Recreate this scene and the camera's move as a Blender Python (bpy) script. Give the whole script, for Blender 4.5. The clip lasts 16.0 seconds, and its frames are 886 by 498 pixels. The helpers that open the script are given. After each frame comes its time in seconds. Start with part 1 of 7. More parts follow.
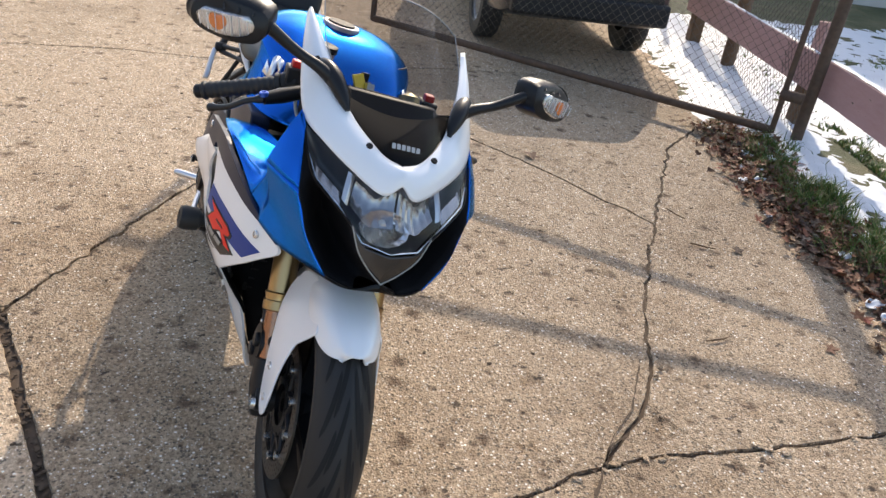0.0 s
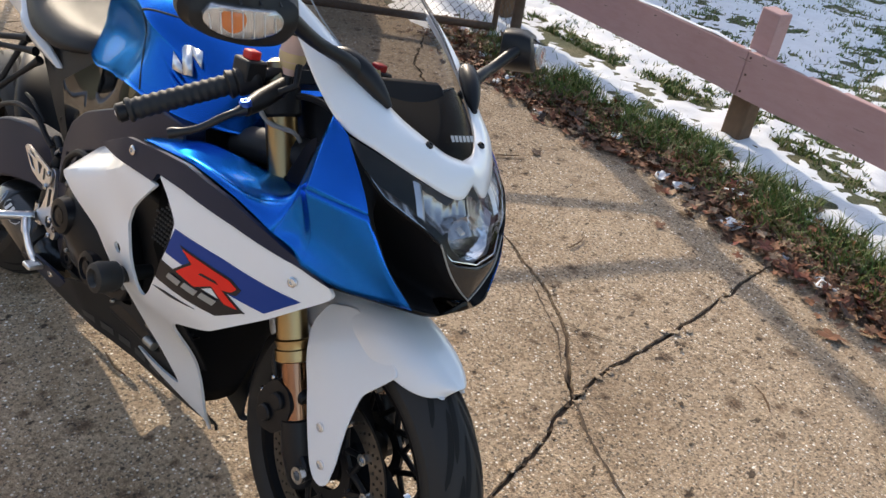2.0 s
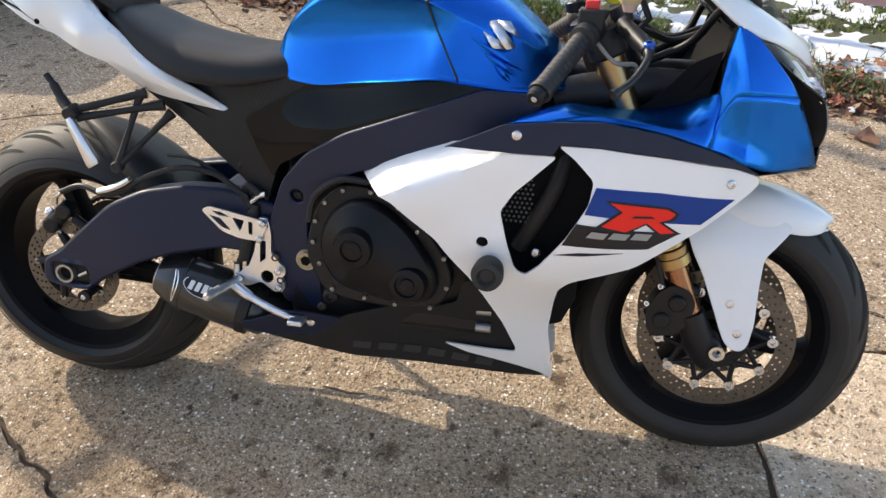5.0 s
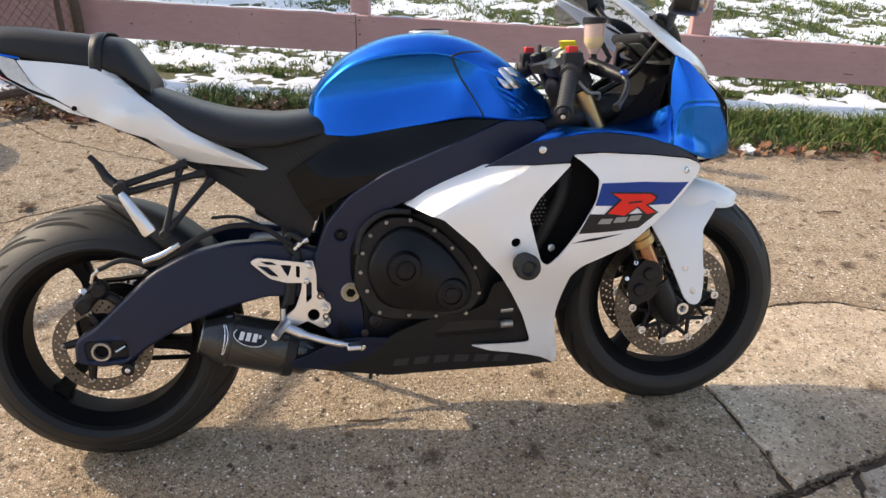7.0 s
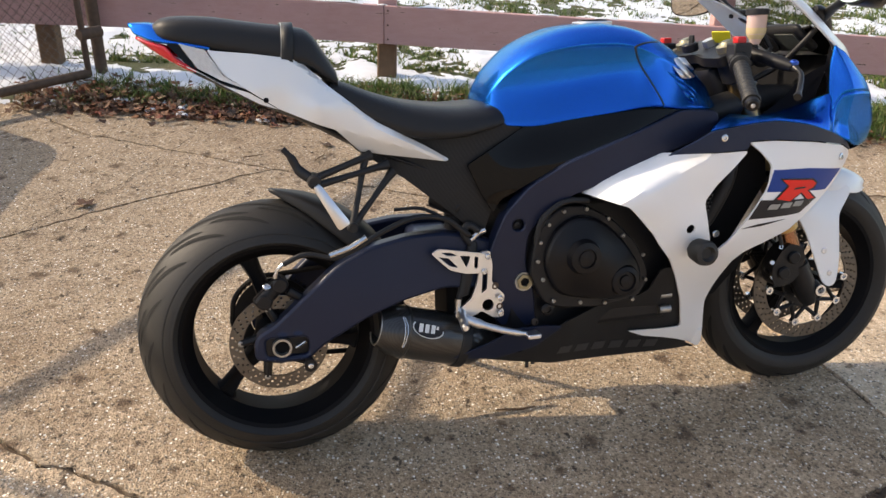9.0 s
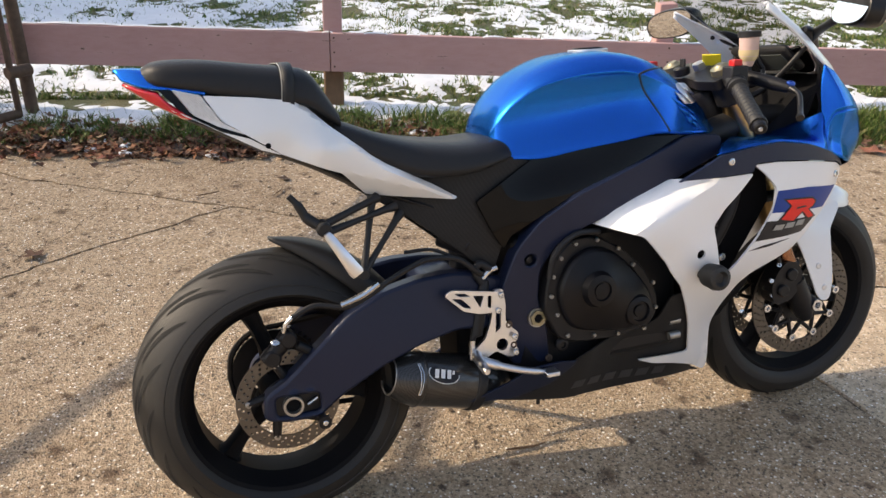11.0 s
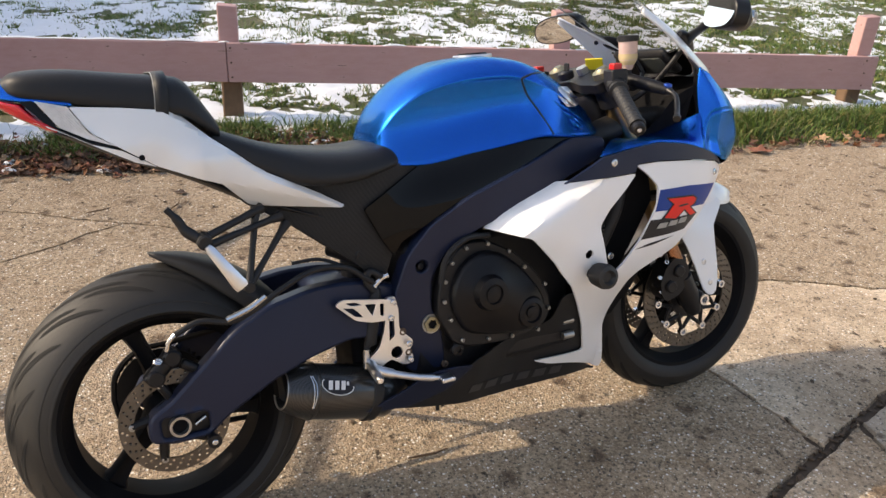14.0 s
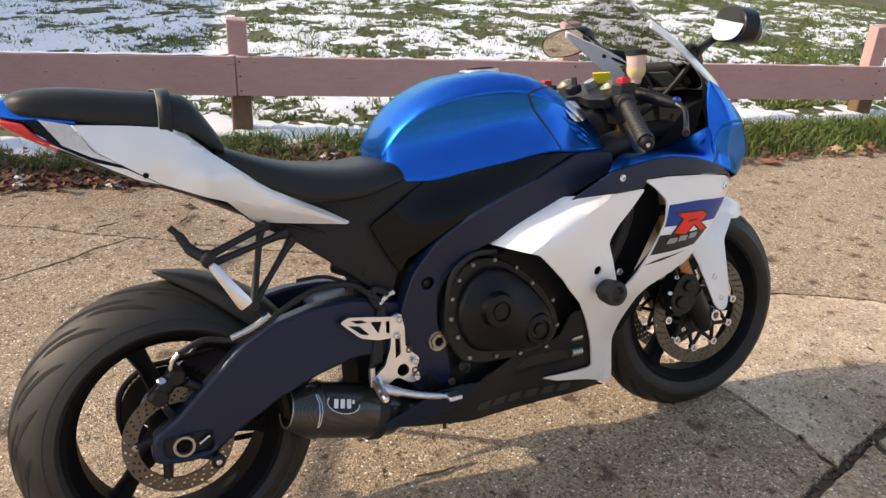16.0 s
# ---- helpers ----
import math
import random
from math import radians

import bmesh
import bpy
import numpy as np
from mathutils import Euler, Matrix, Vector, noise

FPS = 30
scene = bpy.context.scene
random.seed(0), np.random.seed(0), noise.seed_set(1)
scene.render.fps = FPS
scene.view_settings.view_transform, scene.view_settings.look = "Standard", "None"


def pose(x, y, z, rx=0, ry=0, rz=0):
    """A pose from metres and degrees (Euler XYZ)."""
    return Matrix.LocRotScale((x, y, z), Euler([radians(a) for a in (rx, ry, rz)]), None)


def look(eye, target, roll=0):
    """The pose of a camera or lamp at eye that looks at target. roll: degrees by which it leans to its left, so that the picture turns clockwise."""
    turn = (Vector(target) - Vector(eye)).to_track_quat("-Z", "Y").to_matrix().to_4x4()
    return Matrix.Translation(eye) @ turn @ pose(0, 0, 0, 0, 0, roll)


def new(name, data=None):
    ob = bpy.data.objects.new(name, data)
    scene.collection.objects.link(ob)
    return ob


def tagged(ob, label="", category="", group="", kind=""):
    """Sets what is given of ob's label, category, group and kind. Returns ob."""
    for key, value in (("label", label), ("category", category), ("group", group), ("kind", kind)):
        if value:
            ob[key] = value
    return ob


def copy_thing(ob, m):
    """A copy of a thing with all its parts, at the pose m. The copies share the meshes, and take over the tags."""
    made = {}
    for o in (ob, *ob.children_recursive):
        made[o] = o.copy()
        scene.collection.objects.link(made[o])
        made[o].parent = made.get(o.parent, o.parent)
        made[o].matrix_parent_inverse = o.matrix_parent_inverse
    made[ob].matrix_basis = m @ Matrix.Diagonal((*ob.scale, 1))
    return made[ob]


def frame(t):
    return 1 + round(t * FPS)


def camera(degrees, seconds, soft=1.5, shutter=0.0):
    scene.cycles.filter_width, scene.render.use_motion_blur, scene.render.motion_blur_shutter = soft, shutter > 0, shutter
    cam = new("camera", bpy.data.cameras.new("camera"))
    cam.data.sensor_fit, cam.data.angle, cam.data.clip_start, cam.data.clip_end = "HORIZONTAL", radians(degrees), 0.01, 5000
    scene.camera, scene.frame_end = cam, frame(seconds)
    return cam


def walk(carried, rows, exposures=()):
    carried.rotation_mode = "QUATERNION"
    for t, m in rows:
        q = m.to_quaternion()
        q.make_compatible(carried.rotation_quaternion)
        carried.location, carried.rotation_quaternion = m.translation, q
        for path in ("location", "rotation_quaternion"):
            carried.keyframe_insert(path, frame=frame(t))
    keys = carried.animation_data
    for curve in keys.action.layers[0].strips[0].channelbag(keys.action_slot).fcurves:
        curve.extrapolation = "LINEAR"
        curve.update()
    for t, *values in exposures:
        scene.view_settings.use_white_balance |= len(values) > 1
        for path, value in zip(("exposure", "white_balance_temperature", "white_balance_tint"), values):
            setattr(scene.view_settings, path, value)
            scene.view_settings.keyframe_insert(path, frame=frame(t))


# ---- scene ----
cam = camera(57.8, 16.0)
PATH = [
    (0, (2.767, -0.157, 1.449), (1.115, 0.465, 0.51), 8.8),
    (0.5, (2.712, -0.293, 1.42), (1.189, 0.613, 0.492), 9.6),
    (1, (2.55, -0.428, 1.423), (1.148, 0.625, 0.462), 11.3),
    (1.5, (2.413, -0.584, 1.422), (1.139, 0.594, 0.427), 9.9),
    (2, (2.193, -0.649, 1.392), (1.074, 0.662, 0.379), 8.9),
    (2.5, (1.944, -0.659, 1.415), (0.849, 0.658, 0.382), 7.2),
    (3, (1.749, -0.738, 1.396), (0.682, 0.549, 0.298), 4.7),
    (3.5, (1.586, -0.856, 1.398), (0.644, 0.497, 0.264), 3.9),
    (4, (1.412, -0.93, 1.371), (0.672, 0.514, 0.202), 3.4),
    (4.5, (1.26, -1.07, 1.397), (0.73, 0.463, 0.226), 1.5),
    (4.7, (1.212, -1.163, 1.393), (0.753, 0.396, 0.228), 0.7),
    (6.8, (0.615, -1.676, 1.378), (0.841, 0.099, 0.484), 0.6),
    (7, (0.552, -1.674, 1.365), (0.809, 0.093, 0.462), 0.9),
    (7.5, (0.363, -1.622, 1.364), (0.622, 0.133, 0.441), 1.8),
    (8, (0.199, -1.624, 1.361), (0.476, 0.125, 0.432), 1.5),
    (8.5, (0.07, -1.633, 1.359), (0.431, 0.101, 0.43), 1.5),
    (8.7, (0.044, -1.62, 1.353), (0.435, 0.11, 0.429), 1.9),
    (10.8, (-0.151, -1.464, 1.364), (0.324, 0.27, 0.487), 1.8),
    (11, (-0.149, -1.459, 1.363), (0.442, 0.24, 0.49), 1.4),
    (11.5, (-0.113, -1.471, 1.371), (0.811, 0.089, 0.527), 2.0),
    (12, (-0.106, -1.481, 1.373), (0.919, 0.032, 0.559), 4.0),
    (12.5, (-0.107, -1.489, 1.376), (0.865, 0.069, 0.583), 5.1),
    (13, (-0.089, -1.467, 1.364), (0.802, 0.127, 0.55), 5.3),
    (13.5, (-0.084, -1.466, 1.357), (0.744, 0.138, 0.495), 4.2),
    (14, (-0.088, -1.472, 1.355), (0.695, 0.162, 0.508), 2.1),
    (14.5, (-0.086, -1.47, 1.361), (0.728, 0.167, 0.55), 1.7),
    (15, (-0.077, -1.463, 1.367), (0.744, 0.181, 0.579), 1.7),
    (15.5, (-0.069, -1.46, 1.367), (0.72, 0.199, 0.575), 1.5),
    (16, (-0.07, -1.456, 1.36), (0.692, 0.199, 0.536), 1.6),
]
walk(cam, [(t, look(eye, target, roll)) for t, eye, target, roll in PATH], exposures=[(0, 1.17, 7050, 12), (1.0, 0.91, 7350, 12), (1.5, 0.95, 7300, 12), (2.5, 1.07, 7200, 11), (4.5, 1.39, 7150, 10), (7.0, 1.27, 7500, 12), (12.0, 1.15, 7800, 13)])

# ---- light ----
world = bpy.data.worlds.new("sky")
scene.world = world
world.use_nodes = True
SUN_AZ = math.atan2(0.46, -0.89)      # towards the sun, from +x
SUN_EL = radians(33)
_n = world.node_tree
_sky = _n.nodes.new("ShaderNodeTexSky")
_sky.sky_type = "NISHITA"
_sky.sun_disc = False
_sky.dust_density = 1.5
_sky.sun_elevation = SUN_EL
_sky.sun_rotation = math.pi / 2 - SUN_AZ
_n.links.new(_sky.outputs[0], _n.nodes["Background"].inputs[0])
_n.nodes["Background"].inputs[1].default_value = 0.15
sun = new("sun", bpy.data.lights.new("sun", "SUN"))
sun.data.energy, sun.data.angle, sun.data.color = 2.0, radians(0.5), (1.0, 0.92, 0.79)
_sd = Vector((math.cos(SUN_AZ) * math.cos(SUN_EL), math.sin(SUN_AZ) * math.cos(SUN_EL), math.sin(SUN_EL)))
sun.matrix_world = look(_sd * 30, (0, 0, 0))


# ---- materials ----
def mat(name, col=(0.5, 0.5, 0.5), rough=0.5, metal=0.0, coat=0.0, var=0.08, scale=6.0, bump=0.0, bscale=60.0, coat_rough=0.04, spec=0.5):
    m = bpy.data.materials.new(name)
    m.use_nodes = True
    nt = m.node_tree
    p = nt.nodes["Principled BSDF"]
    p.inputs["Roughness"].default_value = rough
    p.inputs["Metallic"].default_value = metal
    p.inputs["Coat Weight"].default_value = coat
    p.inputs["Coat Roughness"].default_value = coat_rough
    p.inputs["Specular IOR Level"].default_value = spec
    co = nt.nodes.new("ShaderNodeTexCoord")
    nz = nt.nodes.new("ShaderNodeTexNoise")
    nz.inputs["Scale"].default_value, nz.inputs["Detail"].default_value = scale, 6
    nt.links.new(co.outputs["Object"], nz.inputs["Vector"])
    mx = nt.nodes.new("ShaderNodeMix")
    mx.data_type = "RGBA"
    mx.inputs[6].default_value = (*[max(0, c * (1 - var)) for c in col], 1)
    mx.inputs[7].default_value = (*[min(1, c * (1 + var)) for c in col], 1)
    nt.links.new(nz.outputs["Fac"], mx.inputs[0])
    nt.links.new(mx.outputs[2], p.inputs["Base Color"])
    if bump:
        nb = nt.nodes.new("ShaderNodeTexNoise")
        nb.inputs["Scale"].default_value, nb.inputs["Detail"].default_value = bscale, 4
        nt.links.new(co.outputs["Object"], nb.inputs["Vector"])
        b = nt.nodes.new("ShaderNodeBump")
        b.inputs["Strength"].default_value, b.inputs["Distance"].default_value = bump, 0.002
        nt.links.new(nb.outputs["Fac"], b.inputs["Height"])
        nt.links.new(b.outputs[0], p.inputs["Normal"])
    return m


def nodes_of(m):
    return m.node_tree, m.node_tree.nodes["Principled BSDF"]


def ramp(nt, src, stops):
    r = nt.nodes.new("ShaderNodeValToRGB")
    el = r.color_ramp.elements
    while len(el) < len(stops):
        el.new(0.5)
    for e, (p, c) in zip(el, stops):
        e.position, e.color = p, (*c, 1) if len(c) == 3 else c
    nt.links.new(src, r.inputs[0])
    return r.outputs[0]


def mixc(nt, fac, a, b, mode="MIX"):
    mx = nt.nodes.new("ShaderNodeMix")
    mx.data_type, mx.blend_type = "RGBA", mode
    for k, v in ((0, fac), (6, a), (7, b)):
        if isinstance(v, (int, float)):
            mx.inputs[k].default_value = v
        elif isinstance(v, tuple):
            mx.inputs[k].default_value = (*v, 1)
        else:
            nt.links.new(v, mx.inputs[k])
    return mx.outputs[2]


def noise_node(nt, vec, scale, detail=6, rough=0.55):
    nz = nt.nodes.new("ShaderNodeTexNoise")
    nz.inputs["Scale"].default_value, nz.inputs["Detail"].default_value, nz.inputs["Roughness"].default_value = scale, detail, rough
    nt.links.new(vec, nz.inputs["Vector"])
    return nz.outputs["Fac"]


def voronoi(nt, vec, scale, feature="F1", out="Distance"):
    v = nt.nodes.new("ShaderNodeTexVoronoi")
    v.feature = feature
    v.inputs["Scale"].default_value = scale
    nt.links.new(vec, v.inputs["Vector"])
    return v.outputs[out]


def bump_node(nt, p, height, strength, dist):
    b = nt.nodes.new("ShaderNodeBump")
    b.inputs["Strength"].default_value, b.inputs["Distance"].default_value = strength, dist
    nt.links.new(height, b.inputs["Height"])
    nt.links.new(b.outputs[0], p.inputs["Normal"])


def world_pos(nt):
    g = nt.nodes.new("ShaderNodeNewGeometry")
    return g.outputs["Position"]


def concrete_material(name="concrete", tint=(1.0, 1.0, 1.0), grain=1.0):
    m = mat(name, rough=0.9)
    nt, p = nodes_of(m)
    pos = world_pos(nt)
    big = noise_node(nt, pos, 1.3, 5)
    mid = noise_node(nt, pos, 14, 6, 0.65)
    base = mixc(nt, big, (0.285, 0.205, 0.135), (0.44, 0.33, 0.225))
    base = mixc(nt, ramp(nt, mid, [(0.35, (0, 0, 0)), (0.7, (1, 1, 1))]), base, (0.49, 0.38, 0.27))
    # pebbles of the worn surface: pale and dark grains
    cell = voronoi(nt, pos, 170, out="Color")
    sep = nt.nodes.new("ShaderNodeSeparateColor")
    nt.links.new(cell, sep.inputs[0])
    dist = voronoi(nt, pos, 170)
    inside = ramp(nt, dist, [(0.25, (1, 1, 1)), (0.5, (0, 0, 0))])
    pale = nt.nodes.new("ShaderNodeMath")
    pale.operation = "GREATER_THAN"
    nt.links.new(sep.outputs[0], pale.inputs[0])
    pale.inputs[1].default_value = 0.83
    mul = nt.nodes.new("ShaderNodeMath")
    mul.operation = "MULTIPLY"
    nt.links.new(pale.outputs[0], mul.inputs[0])
    nt.links.new(inside, mul.inputs[1])
    fade = nt.nodes.new("ShaderNodeMath")
    fade.operation, fade.inputs[1].default_value = "MULTIPLY", grain
    nt.links.new(mul.outputs[0], fade.inputs[0])
    base = mixc(nt, fade.outputs[0], base, (0.78, 0.73, 0.64))
    # larger pale stones
    vb = nt.nodes.new("ShaderNodeTexVoronoi")
    vb.inputs["Scale"].default_value = 88
    nt.links.new(pos, vb.inputs["Vector"])
    sb = nt.nodes.new("ShaderNodeSeparateColor")
    nt.links.new(vb.outputs["Color"], sb.inputs[0])
    stone = nt.nodes.new("ShaderNodeMath")
    stone.operation, stone.inputs[1].default_value = "GREATER_THAN", 0.90
    nt.links.new(sb.outputs[0], stone.inputs[0])
    sm = nt.nodes.new("ShaderNodeMath")
    sm.operation = "MULTIPLY"
    nt.links.new(stone.outputs[0], sm.inputs[0])
    nt.links.new(ramp(nt, vb.outputs["Distance"], [(0.22, (1, 1, 1)), (0.38, (0, 0, 0))]), sm.inputs[1])
    thin = nt.nodes.new("ShaderNodeMath")
    thin.operation, thin.inputs[1].default_value = "MULTIPLY", grain
    nt.links.new(sm.outputs[0], thin.inputs[0])
    stones = thin.outputs[0]
    dark = nt.nodes.new("ShaderNodeMath")
    dark.operation = "LESS_THAN"
    nt.links.new(sep.outputs[1], dark.inputs[0])
    dark.inputs[1].default_value = 0.09
    base = mixc(nt, dark.outputs[0], base, (0.17, 0.135, 0.1))
    # pits, coloured dark brown and sunk in the bump
    mp = nt.nodes.new("ShaderNodeMapping")
    mp.inputs["Rotation"].default_value = (0, 0, -0.5)
    mp.inputs["Scale"].default_value = (1.0, 0.6, 1.0)
    nt.links.new(pos, mp.inputs[0])
    pv = noise_node(nt, mp.outputs[0], 19, 7, 0.62)
    pit = ramp(nt, pv, [(0.640, (0, 0, 0)), (0.668, (1, 1, 1))])
    base = mixc(nt, pit, base, (0.075, 0.052, 0.034))
    blot = ramp(nt, noise_node(nt, pos, 9, 7, 0.7), [(0.56, (0, 0, 0)), (0.70, (1, 1, 1))])
    base = mixc(nt, blot, base, (0.66, 0.59, 0.50), "MULTIPLY")
    sand = ramp(nt, noise_node(nt, pos, 85, 5, 0.75), [(0.36, (0.36, 0.33, 0.29)), (0.64, (1.42, 1.40, 1.36))])
    base = mixc(nt, 0.85 * grain, base, sand, "MULTIPLY")
    base = mixc(nt, stones, base, (0.92, 0.88, 0.80))
    stain = ramp(nt, noise_node(nt, pos, 0.75, 4), [(0.5, (0, 0, 0)), (0.72, (1, 1, 1))])
    base = mixc(nt, stain, base, (0.55, 0.50, 0.44), "MULTIPLY")
    # old stains and spalled spots, a few centimetres wide
    for scale, part_of, size in ((8.5, 0.66, 0.26), (21.0, 0.80, 0.30)):
        wob = nt.nodes.new("ShaderNodeVectorMath")
        wob.operation = "MULTIPLY_ADD"
        wn = nt.nodes.new("ShaderNodeTexNoise")
        wn.inputs["Scale"].default_value, wn.inputs["Detail"].default_value = scale * 3.2, 5
        nt.links.new(pos, wn.inputs["Vector"])
        nt.links.new(wn.outputs["Color"], wob.inputs[0])
        wob.inputs[1].default_value = (0.55 / scale,) * 3
        nt.links.new(pos, wob.inputs[2])
        vn = nt.nodes.new("ShaderNodeTexVoronoi")
        vn.inputs["Scale"].default_value = scale
        nt.links.new(wob.outputs[0], vn.inputs["Vector"])
        sc = nt.nodes.new("ShaderNodeSeparateColor")
        nt.links.new(vn.outputs["Color"], sc.inputs[0])
        pick = nt.nodes.new("ShaderNodeMath")
        pick.operation, pick.inputs[1].default_value = "GREATER_THAN", part_of
        nt.links.new(sc.outputs[0], pick.inputs[0])
        near = ramp(nt, vn.outputs["Distance"], [(size * 0.45, (1, 1, 1)), (size * 1.25, (0, 0, 0))])
        both = nt.nodes.new("ShaderNodeMath")
        both.operation = "MULTIPLY"
        nt.links.new(pick.outputs[0], both.inputs[0])
        nt.links.new(near, both.inputs[1])
        base = mixc(nt, both.outputs[0], base, (0.36, 0.31, 0.27), "MULTIPLY")
    base = mixc(nt, 1.0, base, tint, "MULTIPLY")
    nt.links.new(base, p.inputs["Base Color"])
    fine = noise_node(nt, pos, 190, 4, 0.7)
    h = mixc(nt, 0.5, dist, fine)
    h = mixc(nt, pit, h, (0, 0, 0))
    bump_node(nt, p, h, 1.0, 0.010 * grain)
    return m


M = {}
M["concrete"] = concrete_material()
M["concrete_grey"] = concrete_material("grey_concrete", (1.45, 1.66, 2.0), 0.45)
M["concrete_worn"] = concrete_material("worn_concrete", (1.42, 1.48, 1.55), 0.55)
M["concrete_light"] = concrete_material("light_concrete", (1.45, 1.48, 1.52), 0.8)
M["concrete_pale"] = concrete_material("pale_concrete", (1.22, 1.22, 1.22))
M["soil"] = mat("soil", (0.075, 0.05, 0.032), 0.95, var=0.5, scale=20, bump=1, bscale=90)
M["white"] = mat("white_paint", (0.80, 0.81, 0.82), 0.28, coat=0.6, var=0.02)
M["silver"] = mat("pearl_white_paint", (0.72, 0.72, 0.71), 0.3, metal=0.1, coat=0.7, var=0.03)
M["blue"] = mat("metallic_blue_paint", (0.0, 0.128, 0.56), 0.26, metal=0.95, coat=0.2, var=0.08, scale=900, spec=0.3, coat_rough=0.03)
nodes_of(M["blue"])[1].inputs["Specular Tint"].default_value = (0.10, 0.62, 0.78, 1)
M["navy"] = mat("satin_navy_paint", (0.007, 0.013, 0.036), 0.42, metal=0.1, spec=0.35, var=0.1, bump=0.05, bscale=500)
M["black"] = mat("black_plastic", (0.014, 0.014, 0.015), 0.5, var=0.2, bump=0.08, bscale=600, spec=0.3)
M["gloss"] = mat("gloss_black_plastic", (0.004, 0.0035, 0.0035), 0.05, coat=0.0, var=0.2, spec=0.18)
M["engine"] = mat("black_engine_paint", (0.009, 0.009, 0.0105), 0.42, metal=0.1, var=0.25, bump=0.1, bscale=300, spec=0.3)
M["rubber"] = mat("tyre_rubber", (0.020, 0.019, 0.018), 0.58, spec=0.35, var=0.3, scale=9, bump=0.15, bscale=200)
M["grip"] = mat("grip_rubber", (0.014, 0.014, 0.014), 0.6, var=0.2)
M["rim"] = mat("black_rim_paint", (0.005, 0.005, 0.006), 0.55, metal=0.0, coat=0.0, var=0.2, spec=0.1)
M["vinyl"] = mat("seat_vinyl", (0.018, 0.018, 0.019), 0.46, var=0.15, bump=0.25, bscale=700, spec=0.22)
M["steel"] = mat("bright_steel", (0.62, 0.62, 0.62), 0.25, metal=1, var=0.1, scale=30)
M["alu"] = mat("machined_aluminium", (0.72, 0.72, 0.73), 0.33, metal=1, var=0.08, scale=40)
M["disc"] = mat("brake_disc_steel", (0.13, 0.115, 0.10), 0.42, metal=0.9, var=0.25, scale=25)
M["gold"] = mat("gold_anodised", (0.38, 0.26, 0.125), 0.3, metal=1, var=0.1)
M["bronze"] = mat("bronze_fork_tube", (0.30, 0.155, 0.095), 0.2, metal=1, var=0.12)
M["red"] = mat("red_plastic", (0.55, 0.015, 0.015), 0.4)
M["red_decal"] = mat("red_decal", (0.82, 0.028, 0.018), 0.4, var=0.02, spec=0.2)
M["blue_decal"] = mat("blue_decal", (0.008, 0.045, 0.24), 0.4, var=0.03, spec=0.2)
M["dark_decal"] = mat("charcoal_decal", (0.014, 0.013, 0.016), 0.4, var=0.05, spec=0.3)
M["grey_decal"] = mat("grey_decal", (0.28, 0.28, 0.26), 0.4, coat=0.2)
M["white_decal"] = mat("white_decal", (0.75, 0.75, 0.73), 0.4)
M["yellow"] = mat("yellow_plastic", (0.75, 0.62, 0.03), 0.5)
M["amber"] = mat("amber_lens", (0.75, 0.2, 0.04), 0.25, coat=0.5)
M["fluid"] = mat("brake_fluid_reservoir", (0.58, 0.42, 0.37), 0.2, var=0.2, scale=20)


def chipped():
    m = mat("pink_painted_wood", (0.42, 0.235, 0.225), 0.75)
    nt, p = nodes_of(m)
    pos = world_pos(nt)
    mp = nt.nodes.new("ShaderNodeMapping")
    mp.inputs["Rotation"].default_value = (0, 0, 0.23)
    mp.inputs["Scale"].default_value = (0.35, 1.0, 1.6)
    nt.links.new(pos, mp.inputs[0])
    tone = mixc(nt, noise_node(nt, pos, 2.2, 5), (0.36, 0.195, 0.185), (0.47, 0.275, 0.26))
    grain = noise_node(nt, mp.outputs[0], 26, 8, 0.7)
    chip = ramp(nt, grain, [(0.648, (0, 0, 0)), (0.67, (1, 1, 1))])
    fade = ramp(nt, grain, [(0.3, (0, 0, 0)), (0.6, (1, 1, 1))])
    tone = mixc(nt, fade, tone, mixc(nt, 0.25, tone, (0.55, 0.38, 0.36)))
    nt.links.new(mixc(nt, chip, tone, (0.11, 0.075, 0.055)), p.inputs["Base Color"])
    bump_node(nt, p, mixc(nt, chip, grain, (0, 0, 0)), 0.5, 0.004)
    return m


M["pink"] = chipped()
M["rust"] = mat("rusty_steel", (0.10, 0.065, 0.045), 0.8, metal=0.3, var=0.5, scale=40, bump=0.4, bscale=200)
M["unseen_wall"] = mat("pale_unseen_wall", (0.46, 0.44, 0.42), 0.8, var=0.3, scale=3)
M["wood"] = mat("weathered_wood", (0.13, 0.075, 0.04), 0.85, var=0.4, scale=20, bump=0.5, bscale=90)
M["snow"] = mat("snow", (0.64, 0.66, 0.69), 0.6, var=0.08, scale=14, bump=1.0, bscale=55)


# ---- shaping helpers ----
def finish(bm, name, material, parent=None, label="", smooth=40, bevel=0.0, seg=2):
    me = bpy.data.meshes.new(name)
    bmesh.ops.recalc_face_normals(bm, faces=bm.faces)
    bm.to_mesh(me)
    bm.free()
    for m in material if isinstance(material, (list, tuple)) else [material]:
        me.materials.append(m)
    me.shade_smooth()
    me.set_sharp_from_angle(angle=radians(smooth))
    ob = new(name, me)
    if parent:
        ob.parent = parent
    if label:
        tagged(ob, label)
    if bevel:
        b = ob.modifiers.new("bevel", "BEVEL")
        b.width, b.segments, b.limit_method, b.angle_limit = bevel, seg, "ANGLE", radians(50)
    return ob


def part(name, bm, material, parent, label="", smooth=40, bevel=0.0):
    return finish(bm, name, material, parent, label, smooth, bevel)


